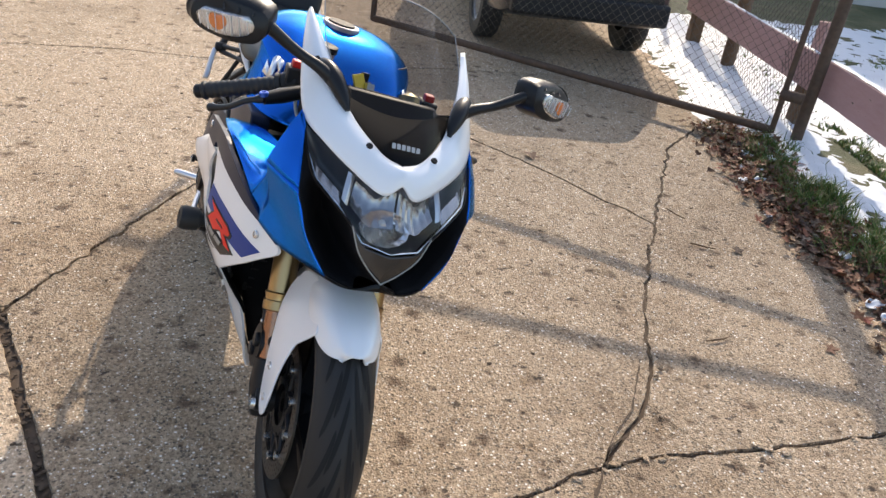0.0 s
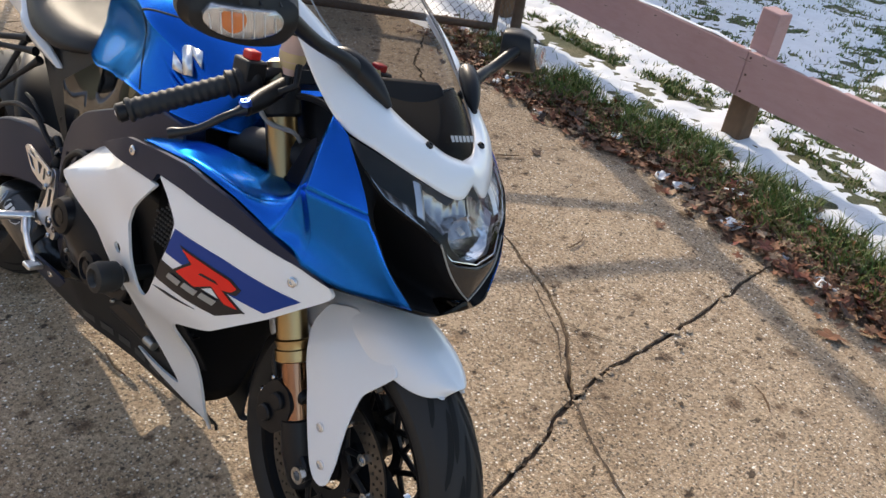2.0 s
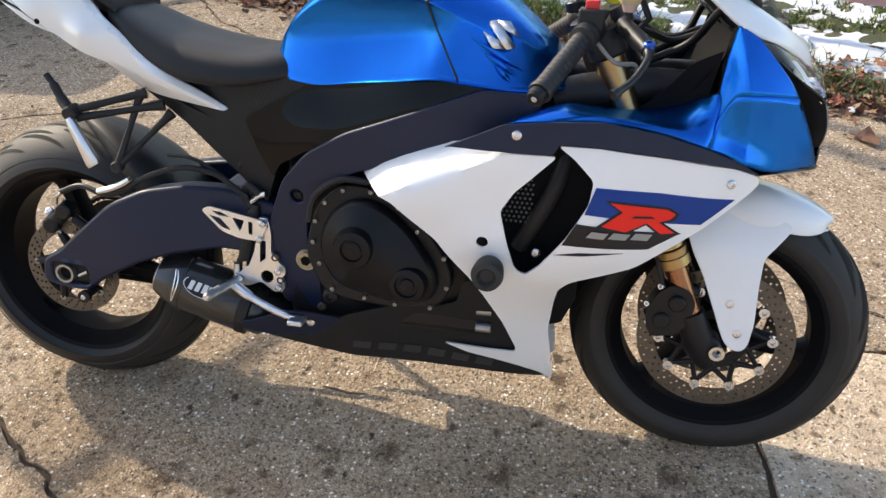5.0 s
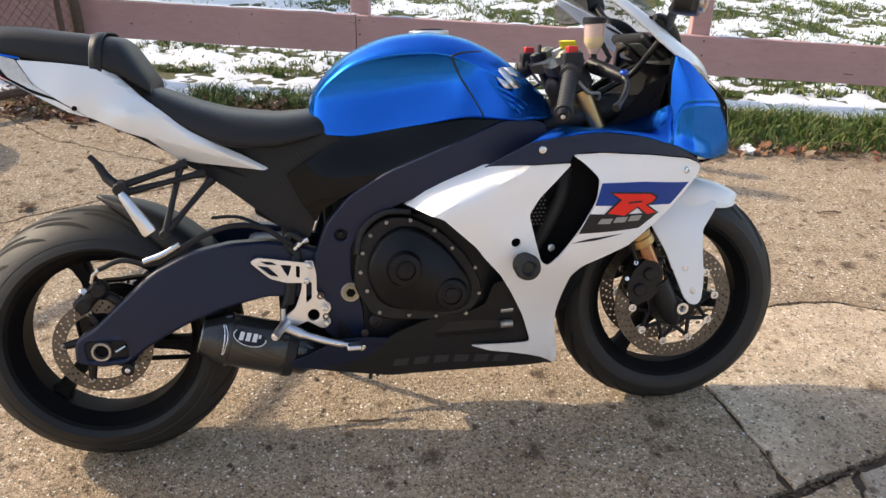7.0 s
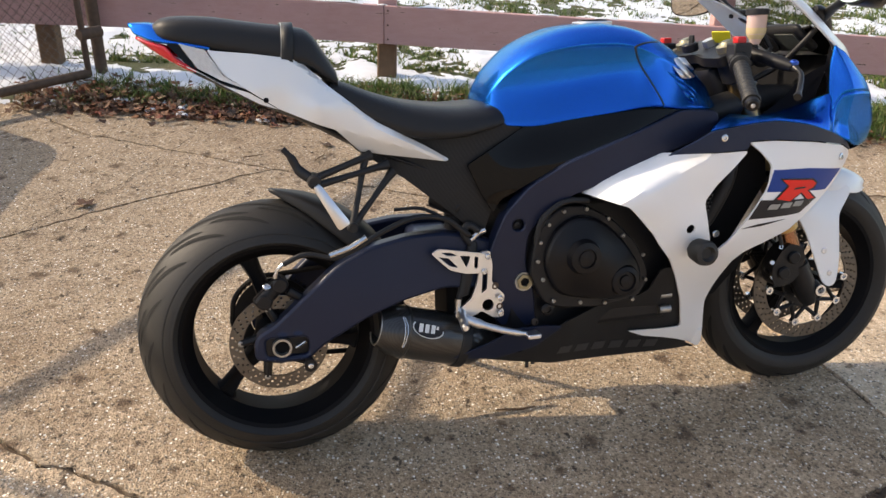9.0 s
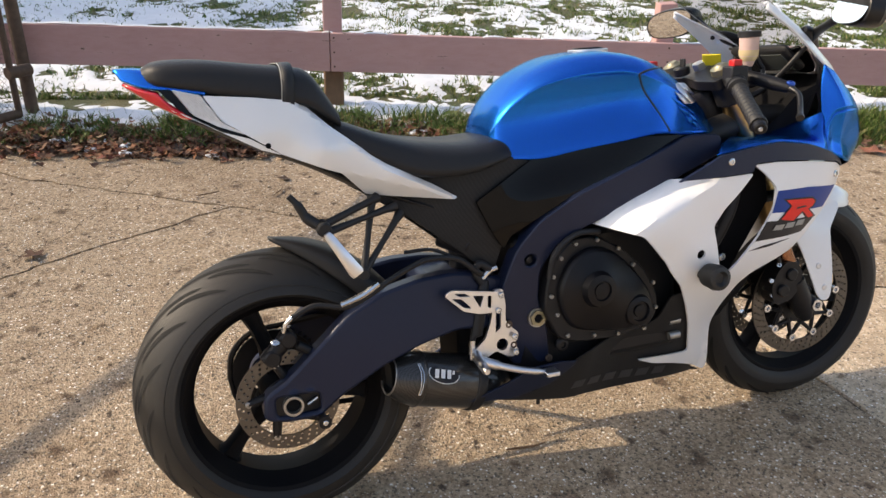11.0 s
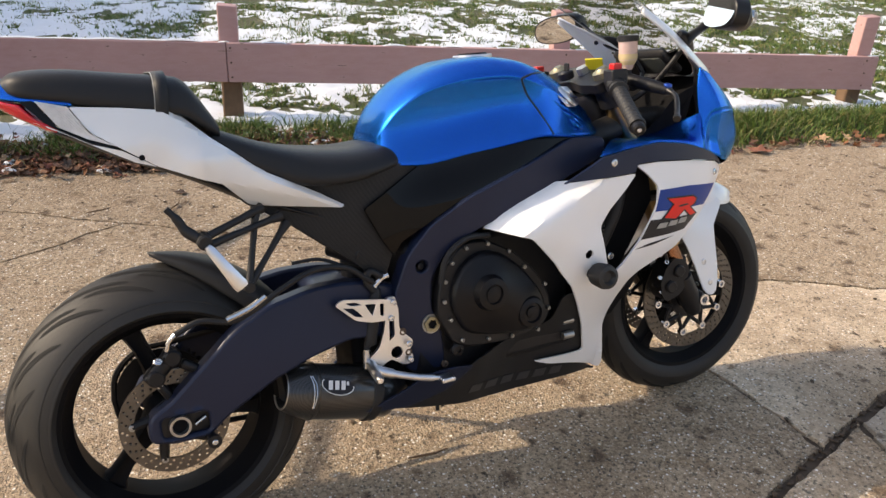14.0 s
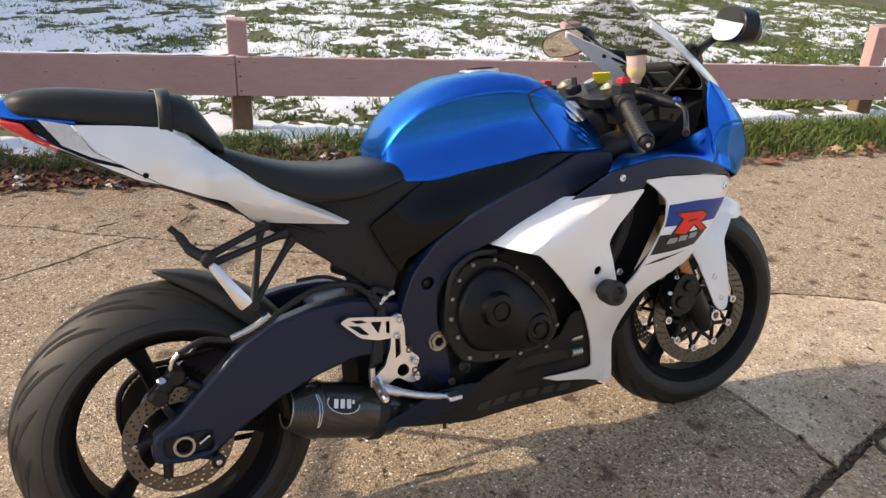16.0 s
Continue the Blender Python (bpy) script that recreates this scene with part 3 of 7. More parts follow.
def driveway():
    drive = tagged(new("driveway"), "worn tan concrete driveway slabs with dark open cracks", "driveway", kind="structure")
    fwd, back = lambda k: JOINT[k][:-1], lambda k: JOINT[k][::-1][:-1]
    edge = lambda x: (x, verge(x) + 0.12)
    slabs = [
        fwd("a") + fwd("b") + fwd("l") + fwd("k") + [(9.5, 2.0), edge(9.0), edge(7), edge(5), edge(3)],
        fwd("c") + fwd("i") + fwd("j") + back("l"),
        fwd("d") + fwd("e") + [(-1.6, 3.3), edge(-1.0), edge(0.3), (1.40, 2.95)] + fwd("a"),
        back("d") + fwd("b") + fwd("c") + back("h") + fwd("n") + back("o"),
        fwd("o") + fwd("q") + [(-2.2, 3.5), edge(-1.9), (-1.6, 3.3)] + back("e"),
        fwd("g") + fwd("n") + back("p"),
        fwd("r") + [(-2.2, -5), (1.5, -5)] + back("m") + back("i") + back("h") + back("g"),
        fwd("m") + [(1.5, -5), (9.5, -5), (9.5, 2.0)] + back("k") + back("j"),
        fwd("f") + fwd("p") + fwd("q") + [(-2.2, 3.5), (-7, 4.6), (-7, 1)],
        fwd("f") + fwd("r") + [(-2.2, -5), (-7, -5)],
    ]
    for k, s in enumerate(slabs):
        a = sum(p[0] * q[1] - q[0] * p[1] for p, q in zip(s, s[1:] + s[:1]))
        s = s if a > 0 else s[::-1]
        n, gap, top, low = len(s), 0.0075, [], []
        bm = bmesh.new()
        for i, p in enumerate(s):
            t = Vector(s[(i + 1) % n]) - Vector(s[i - 1])
            t = Vector((-t.y, t.x)).normalized() if t.length > 1e-6 else Vector((0, 0))
            joint = abs(p[1] - (-0.667 + 0.29 * (p[0] - 0.53))) < 0.06
            w = gap * max(0.35, 0.9 + (0.35 if joint else 0.8) * noise.noise((p[0] * 9, p[1] * 9, 21 + k)) + (0.25 if joint else 0.6) * noise.noise((p[0] * 30, p[1] * 30, 5 + k)))
            big = 2.4 if abs(p[1] - (-0.667 + 0.29 * (p[0] - 0.53))) < 0.06 and p[0] > 0.5 else 1.0
            q = Vector(p) + t * w * big
            top.append(bm.verts.new((*q, -0.004 + 0.003 * noise.noise((p[0] * 13, p[1] * 13, 4)))))
            low.append(bm.verts.new((*(Vector(p) + t * w * 0.4), -0.05)))
        for i in range(n):
            bm.faces.new((low[i], low[(i + 1) % n], top[(i + 1) % n], top[i]))
        v, f = flat_fill([t.co for t in top], (), 0.45)
        # the worn top, joined to the broken rim
        idx = {}
        for t in top:
            idx[(round(t.co.x, 4), round(t.co.y, 4))] = t
        vv = [idx.get((round(p.x, 4), round(p.y, 4))) or bm.verts.new((p.x, p.y, 0)) for p in v]
        for t in f:
            if len({vv[i] for i in t}) == len(t):
                try:
                    bm.faces.new([vv[i] for i in t])
                except ValueError:
                    pass
        bmesh.ops.delete(bm, geom=[q for q in bm.verts if not q.link_faces], context="VERTS")
        finish(bm, "slab", M["concrete_grey"] if k == 7 else M["concrete_worn"] if k == 1 else M["concrete_light"] if k == 6 else M["concrete_pale"] if k in (5, 8, 9) else M["concrete"], drive, smooth=25)
    # thin open cracks that run within one slab
    for pts, wide, seed in (([(1.425, .888), (1.55, .798), (1.695, .72), (1.95, .60)], .0055, 3), ([(1.30, 1.03), (1.34, .955), (1.41, .905)], .005, 8), ([(.97, 1.254), (1.10, 1.165), (1.20, 1.10), (1.30, .985), (1.40, .91)], .004, 5), ([(1.40, 1.25), (1.30, 1.20), (1.17, 1.155)], .0025, 6), ([(-.35, 2.3), (-.60, 1.75), (-.95, 1.30)], .003, 7)):
        line = wavy(pts, .035, seed, .009)
        bm = bmesh.new()
        prev = None
        for i, (p, q) in enumerate(zip(line, line[1:])):
            t = Vector((q[0] - p[0], q[1] - p[1]))
            if t.length < 1e-5:
                continue
            nrm = Vector((-t.y, t.x)).normalized() * wide * max(.15, .6 + .9 * noise.noise((p[0] * 40, p[1] * 40, seed)))
            row = [bm.verts.new((p[0] + nrm.x, p[1] + nrm.y, .0012)), bm.verts.new((p[0] - nrm.x, p[1] - nrm.y, .0012))]
            if prev:
                bm.faces.new((prev[0], prev[1], row[1], row[0]))
            prev = row
        finish(bm, "crack", M["soil"], drive, "thin dark crack")
    bm = box((-8, -6, -0.07), (10, 5, -0.015))
    finish(bm, "joint_dirt", M["soil"], drive, "dark dirt in the cracks")
    return drive


drive = driveway()


def fence():
    f = tagged(new("rail_fence"), "low pink-painted wooden rail fence, flaking paint", "fence")
    p0, p1 = Vector((0.73, 3.05)), Vector((4.60, 2.14))
    d = (p1 - p0).normalized()
    step = (p1 - p0).length / 2
    f.location = (p0.x, p0.y, 0)
    f.rotation_euler = (0, 0, math.atan2(d.y, d.x))
    drop = lambda u: -0.027 * max(u, -1.5)
    for k in (-2, -1, 0, 1, 2):
        o = k * step - (0.06 if k == 1 else 0)
        z = drop(o)
        lean = pose(o, 0, 0, 0, (-1.5, 0.8, 0.6, -0.5, 2.0)[k + 2], 0)
        bm = box((-0.052, 0.001, 0.27 + z), (0.052, 0.092, 0.675 + z * 0.5), m=lean)
        for v in bm.verts:
            if v.co.z > 0.5:
                v.co.z += 0.006 * math.sin(v.co.x * 90 + k)
        post = finish(bm, "post", M["pink"], f, bevel=0.006)
        bm = box((-0.056, 0.0, -0.05), (0.056, 0.098, 0.268 + z), m=lean)
        finish(bm, "post_foot", M["wood"], post, "bare weathered wood", bevel=0.012)
        for dz in (0.30, 0.38, 0.46):
            finish(tube([(o + 0.012, -0.041, dz + z), (o + 0.012, -0.0445, dz + z)], 0.0055, 8), "nail", M["rust"], f)
    for a, b in ((-2 * step - 0.09, -0.012), (-0.008, 2 * step + 0.10)):
        bm = bmesh.new()
        n = 24
        rings = []
        for i in range(n + 1):
            u = a + (b - a) * i / n
            z = drop(u)
            w = 0.003 * noise.noise((u * 3, 0, 5))
            rings.append([bm.verts.new((u, y + w, h + z + (0.002 * noise.noise((u * 9, y, h))))) for y, h in ((-0.041, 0.272), (-0.041, 0.486), (-0.001, 0.486), (-0.001, 0.272))])
        for p, q in zip(rings, rings[1:]):
            for i in range(4):
                bm.faces.new((p[i], p[(i + 1) % 4], q[(i + 1) % 4], q[i]))
        bm.faces.new(rings[0])
        bm.faces.new(rings[-1])
        rail = finish(bm, "rail", M["pink"], f, "long pink board, chipped", bevel=0.004)
        bm = bmesh.new()
        prev = None
        for i in range(160):
            u = a + (b - a) * i / 159
            h = 0.016 * noise.noise((u * 6, 2, 7)) + (0.006 if u < 0 else -0.001)
            z = 0.488 + drop(u)
            row = [bm.verts.new((u, y, z + (h * (0.4 + 0.6 * math.sin(math.pi * t)) if h > 0 else -0.006))) for t, y in ((0, -0.036), (0.3, -0.03), (0.7, -0.012), (1, -0.004))]
            if prev:
                for j in range(3):
                    bm.faces.new((prev[j], prev[j + 1], row[j + 1], row[j]))
            prev = row
        finish(bm, "rail_snow", M["snow"], rail, "thin line of snow on the board")
    return f


rail_fence = fence()


def chain_link(a, b, z0, z1, cell=0.055, r=0.0016):
    """Woven wires between two uprights: zigzags, each hooked into the next."""
    a, b = Vector(a), Vector(b)
    ln = (b - a).length
    d = (b - a) / ln
    n = Vector((-d.y, d.x, 0))
    bm = bmesh.new()
    k = int(ln / cell)
    m = int((z1 - z0) / (cell / 1.0))
    for i in range(k):
        pts = []
        for j in range(2 * m + 1):
            u = (i + (0.53 if j % 2 else -0.03)) * cell
            z = z0 + (z1 - z0) * j / (2 * m)
            pts.append(a + d * (u + 0.25 * cell) + n * (0.0022 if j % 2 else -0.0022) + Vector((0, 0, z)))
        tube(pts, r, 4, bm=bm, caps=False)
        pts = [a + d * ((i + 1.0 - (0.53 if j % 2 else -0.03)) * cell + 0.25 * cell) + n * (0.0022 if j % 2 else -0.0022) + Vector((0, 0, z0 + (z1 - z0) * j / (2 * m))) for j in range(2 * m + 1)]
        tube(pts, r, 4, bm=bm, caps=False)
    return bm


def gate():
    g = tagged(new("chain_link_gate"), "rusty chain-link gate standing open over the driveway", "gate")
    a, b = Vector((-0.88, 3.21, 0)), Vector((-3.02, 1.21, 0))
    d = (b - a).normalized()
    up = lambda z: Vector((0, 0, z))
    finish(cyl(a + d * 0.07 + up(0.09), a + d * 0.07 + up(1.84), 0.017), "gate_upright", M["rust"], g)
    finish(cyl(b + up(0.09), b + up(2.27), 0.021), "gate_upright", M["rust"], g)
    for z, z2 in ((0.105, 0.105), (1.39, 1.56), (1.63, 2.26)):
        finish(cyl(a + d * 0.07 + up(z), b + up(z2), 0.024), "bar", M["rust"], g)
    tagged(finish(chain_link(a + d * 0.09, b, 0.12, 1.42), "wire_mesh", M["wire"], g, "rusty woven wire mesh"), kind="stuff")
    for z in (0.32, 1.5):
        finish(tube([a + up(z) - d * 0.04, a + up(z) + d * 0.09], 0.032, 12), "hinge", M["rust"], g)
    return g


def side_fence():
    g = tagged(new("chain_link_fence"), "grey chain-link fence behind the gate", "fence")
    a, b, c = Vector((-0.89, 3.32, 0)), Vector((-2.43, 3.88, 0)), Vector((-5.5, 4.98, 0))
    up = lambda z: Vector((0, 0, z))
    for p, r, h in ((a, 0.034, 2.5), (b, 0.052, 3.6), (c, 0.03, 1.9)):
        finish(tube([p + up(-0.05), p + up(h - 0.02), p + up(h - 0.01), p + up(h)], [r, r, r * 0.8, r * 0.2], 16), "post", M["rust"] if p is a else M["wood"], g)
    finish(cyl(a + up(1.32), c + up(1.32), 0.004), "tension_wire", M["post_grey"], g)
    tagged(finish(chain_link(a, c, 0.05, 1.32, 0.06), "wire_mesh", M["wire"], g, "woven wire mesh"), kind="stuff")
    return g


M["wire"] = mat("fence_wire", (0.13, 0.11, 0.09), 0.6, metal=0.6, var=0.3, scale=60)
M["post_grey"] = mat("galvanised_post", (0.20, 0.20, 0.18), 0.6, metal=0.5, var=0.3, scale=30)
chain_gate = gate()
chain_fence = side_fence()


# ---- snow, grass and leaves on the verge and the lawn ----
def snow_depth(x, y):
    """Snow over the ground; below zero the grass shows."""
    d = y - verge(x)
    n = noise.fractal((x * 2.6 + 3.1, y * 3.0, 0.7), 0.5, 2.1, 6)
    f = noise.fractal((x * 13, y * 13, 4.0), 0.7, 2.0, 3) + 0.45 * noise.noise((x * 47, y * 47, 2.0))
    lay = 0.16 if d > 1.0 else -0.12
    if d < 1.15:
        e = d + 0.02 * max(0.0, 1.1 - max(x, -2.5))
        strip = math.exp(-((e - 0.62 - 0.05 * math.sin(x * 2.3)) / 0.20) ** 2)
        lay += 0.62 * strip - 0.35 * max(0.0, min(1.0, (0.28 - d) / 0.15))
    if d < 0.5 and x > 2.4:
        lay -= 0.5
    if x > 1.5 and d > 1.0:
        lay -= 0.06 * min(4.0, x - 1.5) * (0.55 + 0.7 * noise.noise((x * 0.45, y * 0.45, 8)))
    if x < 0.6 and d > 1.0:
        lay += 0.10 * min(2.0, 0.6 - x)
    if x < -0.9:
        lay += 0.5 if d < 1.2 else 0.1
    return 0.036 * (0.46 * n + 0.50 * f + lay)


def snow_sheet():
    bm = bmesh.new()
    def field(xs, ds):
        grid, depth = [], []
        for x in xs:
            row, dr = [], []
            for d in ds:
                y = verge(x) + d
                h = snow_depth(x, y)
                z = base_height(x, y)
                dr.append(h)
                row.append((x, y, z + (h * 0.55 if h > 0 else h) + 0.004 * noise.noise((x * 30, y * 30, 1)) + (0.006 * noise.noise((x * 14, y * 14, 6)) if h > 0 else 0)))
            grid.append(row)
            depth.append(dr)
        made = {}
        for i in range(len(xs) - 1):
            for j in range(len(ds) - 1):
                if max(depth[i][j], depth[i + 1][j], depth[i][j + 1], depth[i + 1][j + 1]) > 0:
                    q = []
                    for k in ((i, j), (i + 1, j), (i + 1, j + 1), (i, j + 1)):
                        if k not in made:
                            made[k] = bm.verts.new(grid[k[0]][k[1]])
                        q.append(made[k])
                    bm.faces.new(q)
    near = list(np.arange(0.02, 1.6, 0.028)) + list(np.arange(1.6, 4.6, 0.05))
    field(list(np.arange(-4.2, 6.6, 0.032)), near)
    field(list(np.arange(-6, 9.0, 0.07)), list(np.arange(4.55, 8.0, 0.06)))
    field(list(np.arange(-12, 13.0, 0.16)), list(np.arange(7.95, 18.0, 0.11)))
    field(list(np.arange(6.5, 11.0, 0.06)), list(np.arange(0.3, 4.6, 0.06)))
    return tagged(finish(bm, "lawn_snow", M["snow"], smooth=70), "patchy wet snow lying on the lawn and verge", "snow", kind="stuff")


def base_height(x, y):
    z = rise(x, y)
    if y - verge(x) > 0:
        z += 0.02 * noise.noise((x * 2.1, y * 2.1, 0)) + 0.012 * noise.noise((x * 7, y * 7, 3))
    return z


snow = snow_sheet()


def blades(count, place, height, width, seed):
    rng = random.Random(seed)
    verts, faces = [], []
    made = 0
    while made < count:
        x, d = place(rng)
        y = verge(x) + d
        if snow_depth(x, y) > 0.001:
            if rng.random() < 0.97:
                made += 0.25
                continue
        cl = noise.noise((x * 3.2, y * 3.2, 2))
        if cl < -0.15 and rng.random() < 0.4:
            made += 0.25
            continue
        z = base_height(x, y) - 0.004
        h = height * (0.45 + 0.9 * rng.random()) * (1 + 0.5 * cl)
        a = rng.random() * 6.283
        w = width * (0.6 + 0.8 * rng.random())
        lx, ly = math.cos(a) * w, math.sin(a) * w
        b = rng.random() * 6.283
        t = h * (0.3 + 0.9 * rng.random())
        dx, dy = math.cos(b) * t, math.sin(b) * t
        i = len(verts)
        verts += [(x - lx, y - ly, z), (x + lx, y + ly, z), (x + dx * 0.35 + lx * 0.8, y + dy * 0.35 + ly * 0.8, z + h * 0.6), (x + dx * 0.35 - lx * 0.8, y + dy * 0.35 - ly * 0.8, z + h * 0.6), (x + dx, y + dy, z + h * 0.9)]
        faces += [(i, i + 1, i + 2, i + 3), (i + 3, i + 2, i + 4)]
        made += 1
    me = bpy.data.meshes.new("grass")
    me.from_pydata(verts, [], faces)
    me.materials.append(M["blade"])
    return me


def blade_material():
    m = mat("grass_blade", rough=0.6)
    nt, p = nodes_of(m)
    g = nt.nodes.new("ShaderNodeNewGeometry")
    nt.links.new(ramp(nt, g.outputs["Random Per Island"], [(0.0, (0.030, 0.055, 0.010)), (0.35, (0.065, 0.125, 0.018)), (0.62, (0.11, 0.18, 0.028)), (0.82, (0.19, 0.20, 0.05)), (1.0, (0.28, 0.22, 0.11))]), p.inputs["Base Color"])
    return m


M["blade"] = blade_material()
verge_grass = tagged(new("verge_grass", blades(24000, lambda r: (r.uniform(-1.3, 6.2), min(0.62, abs(r.gauss(0.27, 0.12)) + 0.04)), 0.070, 0.0028, 3)), "tufts of green and yellowed grass along the verge", "grass", kind="stuff")
lawn_grass = tagged(new("lawn_grass", blades(130000, lambda r: (r.uniform(-3.0, 9.5), 0.85 + 6.5 * r.random() ** 1.35), 0.036, 0.0040, 4)), "short winter grass between the snow", "grass", kind="stuff")


def leaf_mesh(seed):
    """A dry lobed leaf, curled."""
    rng = random.Random(seed)
    bm = bmesh.new()
    lobes = rng.choice((5, 5, 3))
    n = lobes * 4
    curl, twist = rng.uniform(2, 9), rng.uniform(-4, 4)
    mid = bm.verts.new((0, 0, 0.004))
    ring = []
    for i in range(n):
        a = 2 * math.pi * i / n
        k = (i % 4)
        r = (0.048, 0.030, 0.022, 0.034)[k] * rng.uniform(0.8, 1.15) * (1.15 if abs(a - math.pi) > 2 else 0.85)
        x, y = r * math.cos(a) * 1.15, r * math.sin(a)
        ring.append(bm.verts.new((x, y, 0.004 + curl * (y * y) + twist * x * y + rng.uniform(-0.003, 0.004))))
    for i in range(n):
        bm.faces.new((mid, ring[i], ring[(i + 1) % n]))
    me = bpy.data.meshes.new("leaf")
    bm.to_mesh(me)
    bm.free()
    me.materials.append(M["leaf"])
    return me


def leaf_material():
    m = mat("dry_leaf_litter", rough=0.75)
    nt, p = nodes_of(m)
    g = nt.nodes.new("ShaderNodeNewGeometry")
    oi = nt.nodes.new("ShaderNodeObjectInfo")
    add = nt.nodes.new("ShaderNodeMath")
    add.operation = "ADD"
    nt.links.new(g.outputs["Random Per Island"], add.inputs[0])
    nt.links.new(oi.outputs["Random"], add.inputs[1])
    fr = nt.nodes.new("ShaderNodeMath")
    fr.operation = "FRACT"
    nt.links.new(add.outputs[0], fr.inputs[0])
    col = ramp(nt, fr.outputs[0], [(0.0, (0.050, 0.032, 0.024)), (0.3, (0.13, 0.062, 0.036)), (0.5, (0.21, 0.095, 0.05)), (0.68, (0.27, 0.115, 0.055)), (0.82, (0.22, 0.055, 0.035)), (0.92, (0.42, 0.28, 0.17)), (1.0, (0.26, 0.19, 0.14))])
    nz = noise_node(nt, world_pos(nt), 90, 3)
    nt.links.new(mixc(nt, ramp(nt, nz, [(0.45, (0, 0, 0)), (0.75, (0.7, 0.7, 0.7))]), col, (0.08, 0.05, 0.03)), p.inputs["Base Color"])
    p.inputs["Specular IOR Level"].default_value = 0.35
    return m


M["leaf"] = leaf_material()


def leaf_spot(rng):
    x = rng.uniform(-1.3, 6.0) if rng.random() < 0.75 else rng.uniform(-1.0, 2.2)
    if x > 2.5 and rng.random() < 0.85:
        x = rng.uniform(-1.0, 2.4)
    d = rng.gauss(0.14, 0.085) if x < 2.4 else rng.gauss(0.05, 0.05)
    return x, d


def leaf_litter():
    rng = random.Random(11)
    litter = tagged(new("leaf_litter"), "drift of dry brown and orange leaves along the driveway edge", "leaves", kind="stuff")
    kinds = [leaf_mesh(s) for s in range(9)]
    for i in range(290):
        x, d = leaf_spot(rng)
        y = verge(x) + d
        z = max(base_height(x, y), 0.0)
        ob = new("leaf", kinds[i % 9])
        ob.parent = litter
        ob.matrix_world = pose(x, y, z + rng.uniform(0.012, 0.045), rng.gauss(0, 22), rng.gauss(0, 22), rng.uniform(0, 360)) @ Matrix.Scale(rng.uniform(0.35, 0.72), 4)
    verts, faces = [], []
    for i in range(6800):
        x, d = leaf_spot(rng)
        y = verge(x) + d
        z = max(base_height(x, y), 0.0)
        m = pose(x, y, z + rng.uniform(0.002, 0.03), rng.gauss(0, 20), rng.gauss(0, 20), rng.uniform(0, 360)) @ Matrix.Scale(rng.uniform(0.25, 0.68), 4)
        me = kinds[rng.randrange(9)]
        o = len(verts)
        verts += [(m @ v.co)[:] for v in me.vertices]
        faces += [[o + k for k in p.vertices] for p in me.polygons]
    me = bpy.data.meshes.new("leaf_drift")
    me.from_pydata(verts, [], faces)
    me.materials.append(M["leaf"])
    ob = new("leaf_drift", me)
    ob.parent = litter
    tagged(ob, "", kind="stuff")
    # single leaves blown onto the concrete
    for x, y, s in ((-0.71, 1.55, 1.0), (2.1, 1.72, 1.5), (1.75, 1.85, 1.1), (3.35, 1.68, 1.6), (0.3, 2.1, 0.8), (1.0, 2.0, 0.7)):
        ob = new("leaf", kinds[int(s * 10) % 9])
        ob.parent = litter
        ob.matrix_world = pose(x, y, 0.004, 4, -5, s * 200) @ Matrix.Scale(s, 4)


leaf_litter()


def snow_clumps():
    rng = random.Random(5)
    bm = bmesh.new()
    for i in range(30):
        x = rng.uniform(-1.2, 2.6)
        d = rng.choice((rng.gauss(0.05, 0.05), rng.gauss(0.25, 0.1)))
        y = verge(x) + d
        z = max(base_height(x, y), 0.0) + 0.018
        s = rng.uniform(0.012, 0.038)
        r = bmesh.ops.create_icosphere(bm, subdivisions=2, radius=1, matrix=pose(x, y, z, 0, 0, rng.uniform(0, 360)) @ Matrix.Diagonal((s * 1.7, s * 1.1, s * 0.30, 1)))
        for v in r["verts"]:
            v.co += 0.7 * s * Vector((noise.noise(v.co * 40), noise.noise(v.co * 40 + Vector((9, 0, 0))), noise.noise(v.co * 55)))
    tagged(finish(bm, "snow_clumps", M["snow"], smooth=70), "small clumps of snow among the leaves", "snow", kind="stuff")


snow_clumps()


# ---- far path, parked vehicle, unseen bounce wall behind ----
def path():
    pth = tagged(new("pavement"), "pale concrete footpath beyond the lawn", "footpath", kind="structure")
    a, b = Vector((11.98, 9.6)), Vector((8.785, 3.80))
    d = (a - b).normalized()
    n = Vector((d.y, -d.x))
    for k in range(-1, 12):
        p = b + d * (k * 1.5 + 0.01)
        q = b + d * (k * 1.5 + 1.49)
        bm = bmesh.new()
        lo = [bm.verts.new((*c, -0.02)) for c in (p, p + n * 1.35, q + n * 1.35, q)]
        hi = [bm.verts.new((*c, 0.105 + 0.004 * math.sin(k * 2.2))) for c in (p, p + n * 1.35, q + n * 1.35, q)]
        bm.faces.new(hi)
        for i in range(4):
            bm.faces.new((lo[i], lo[(i + 1) % 4], hi[(i + 1) % 4], hi[i]))
        finish(bm, "slab", M["concrete"], pth, bevel=0.01)
    return pth


path()


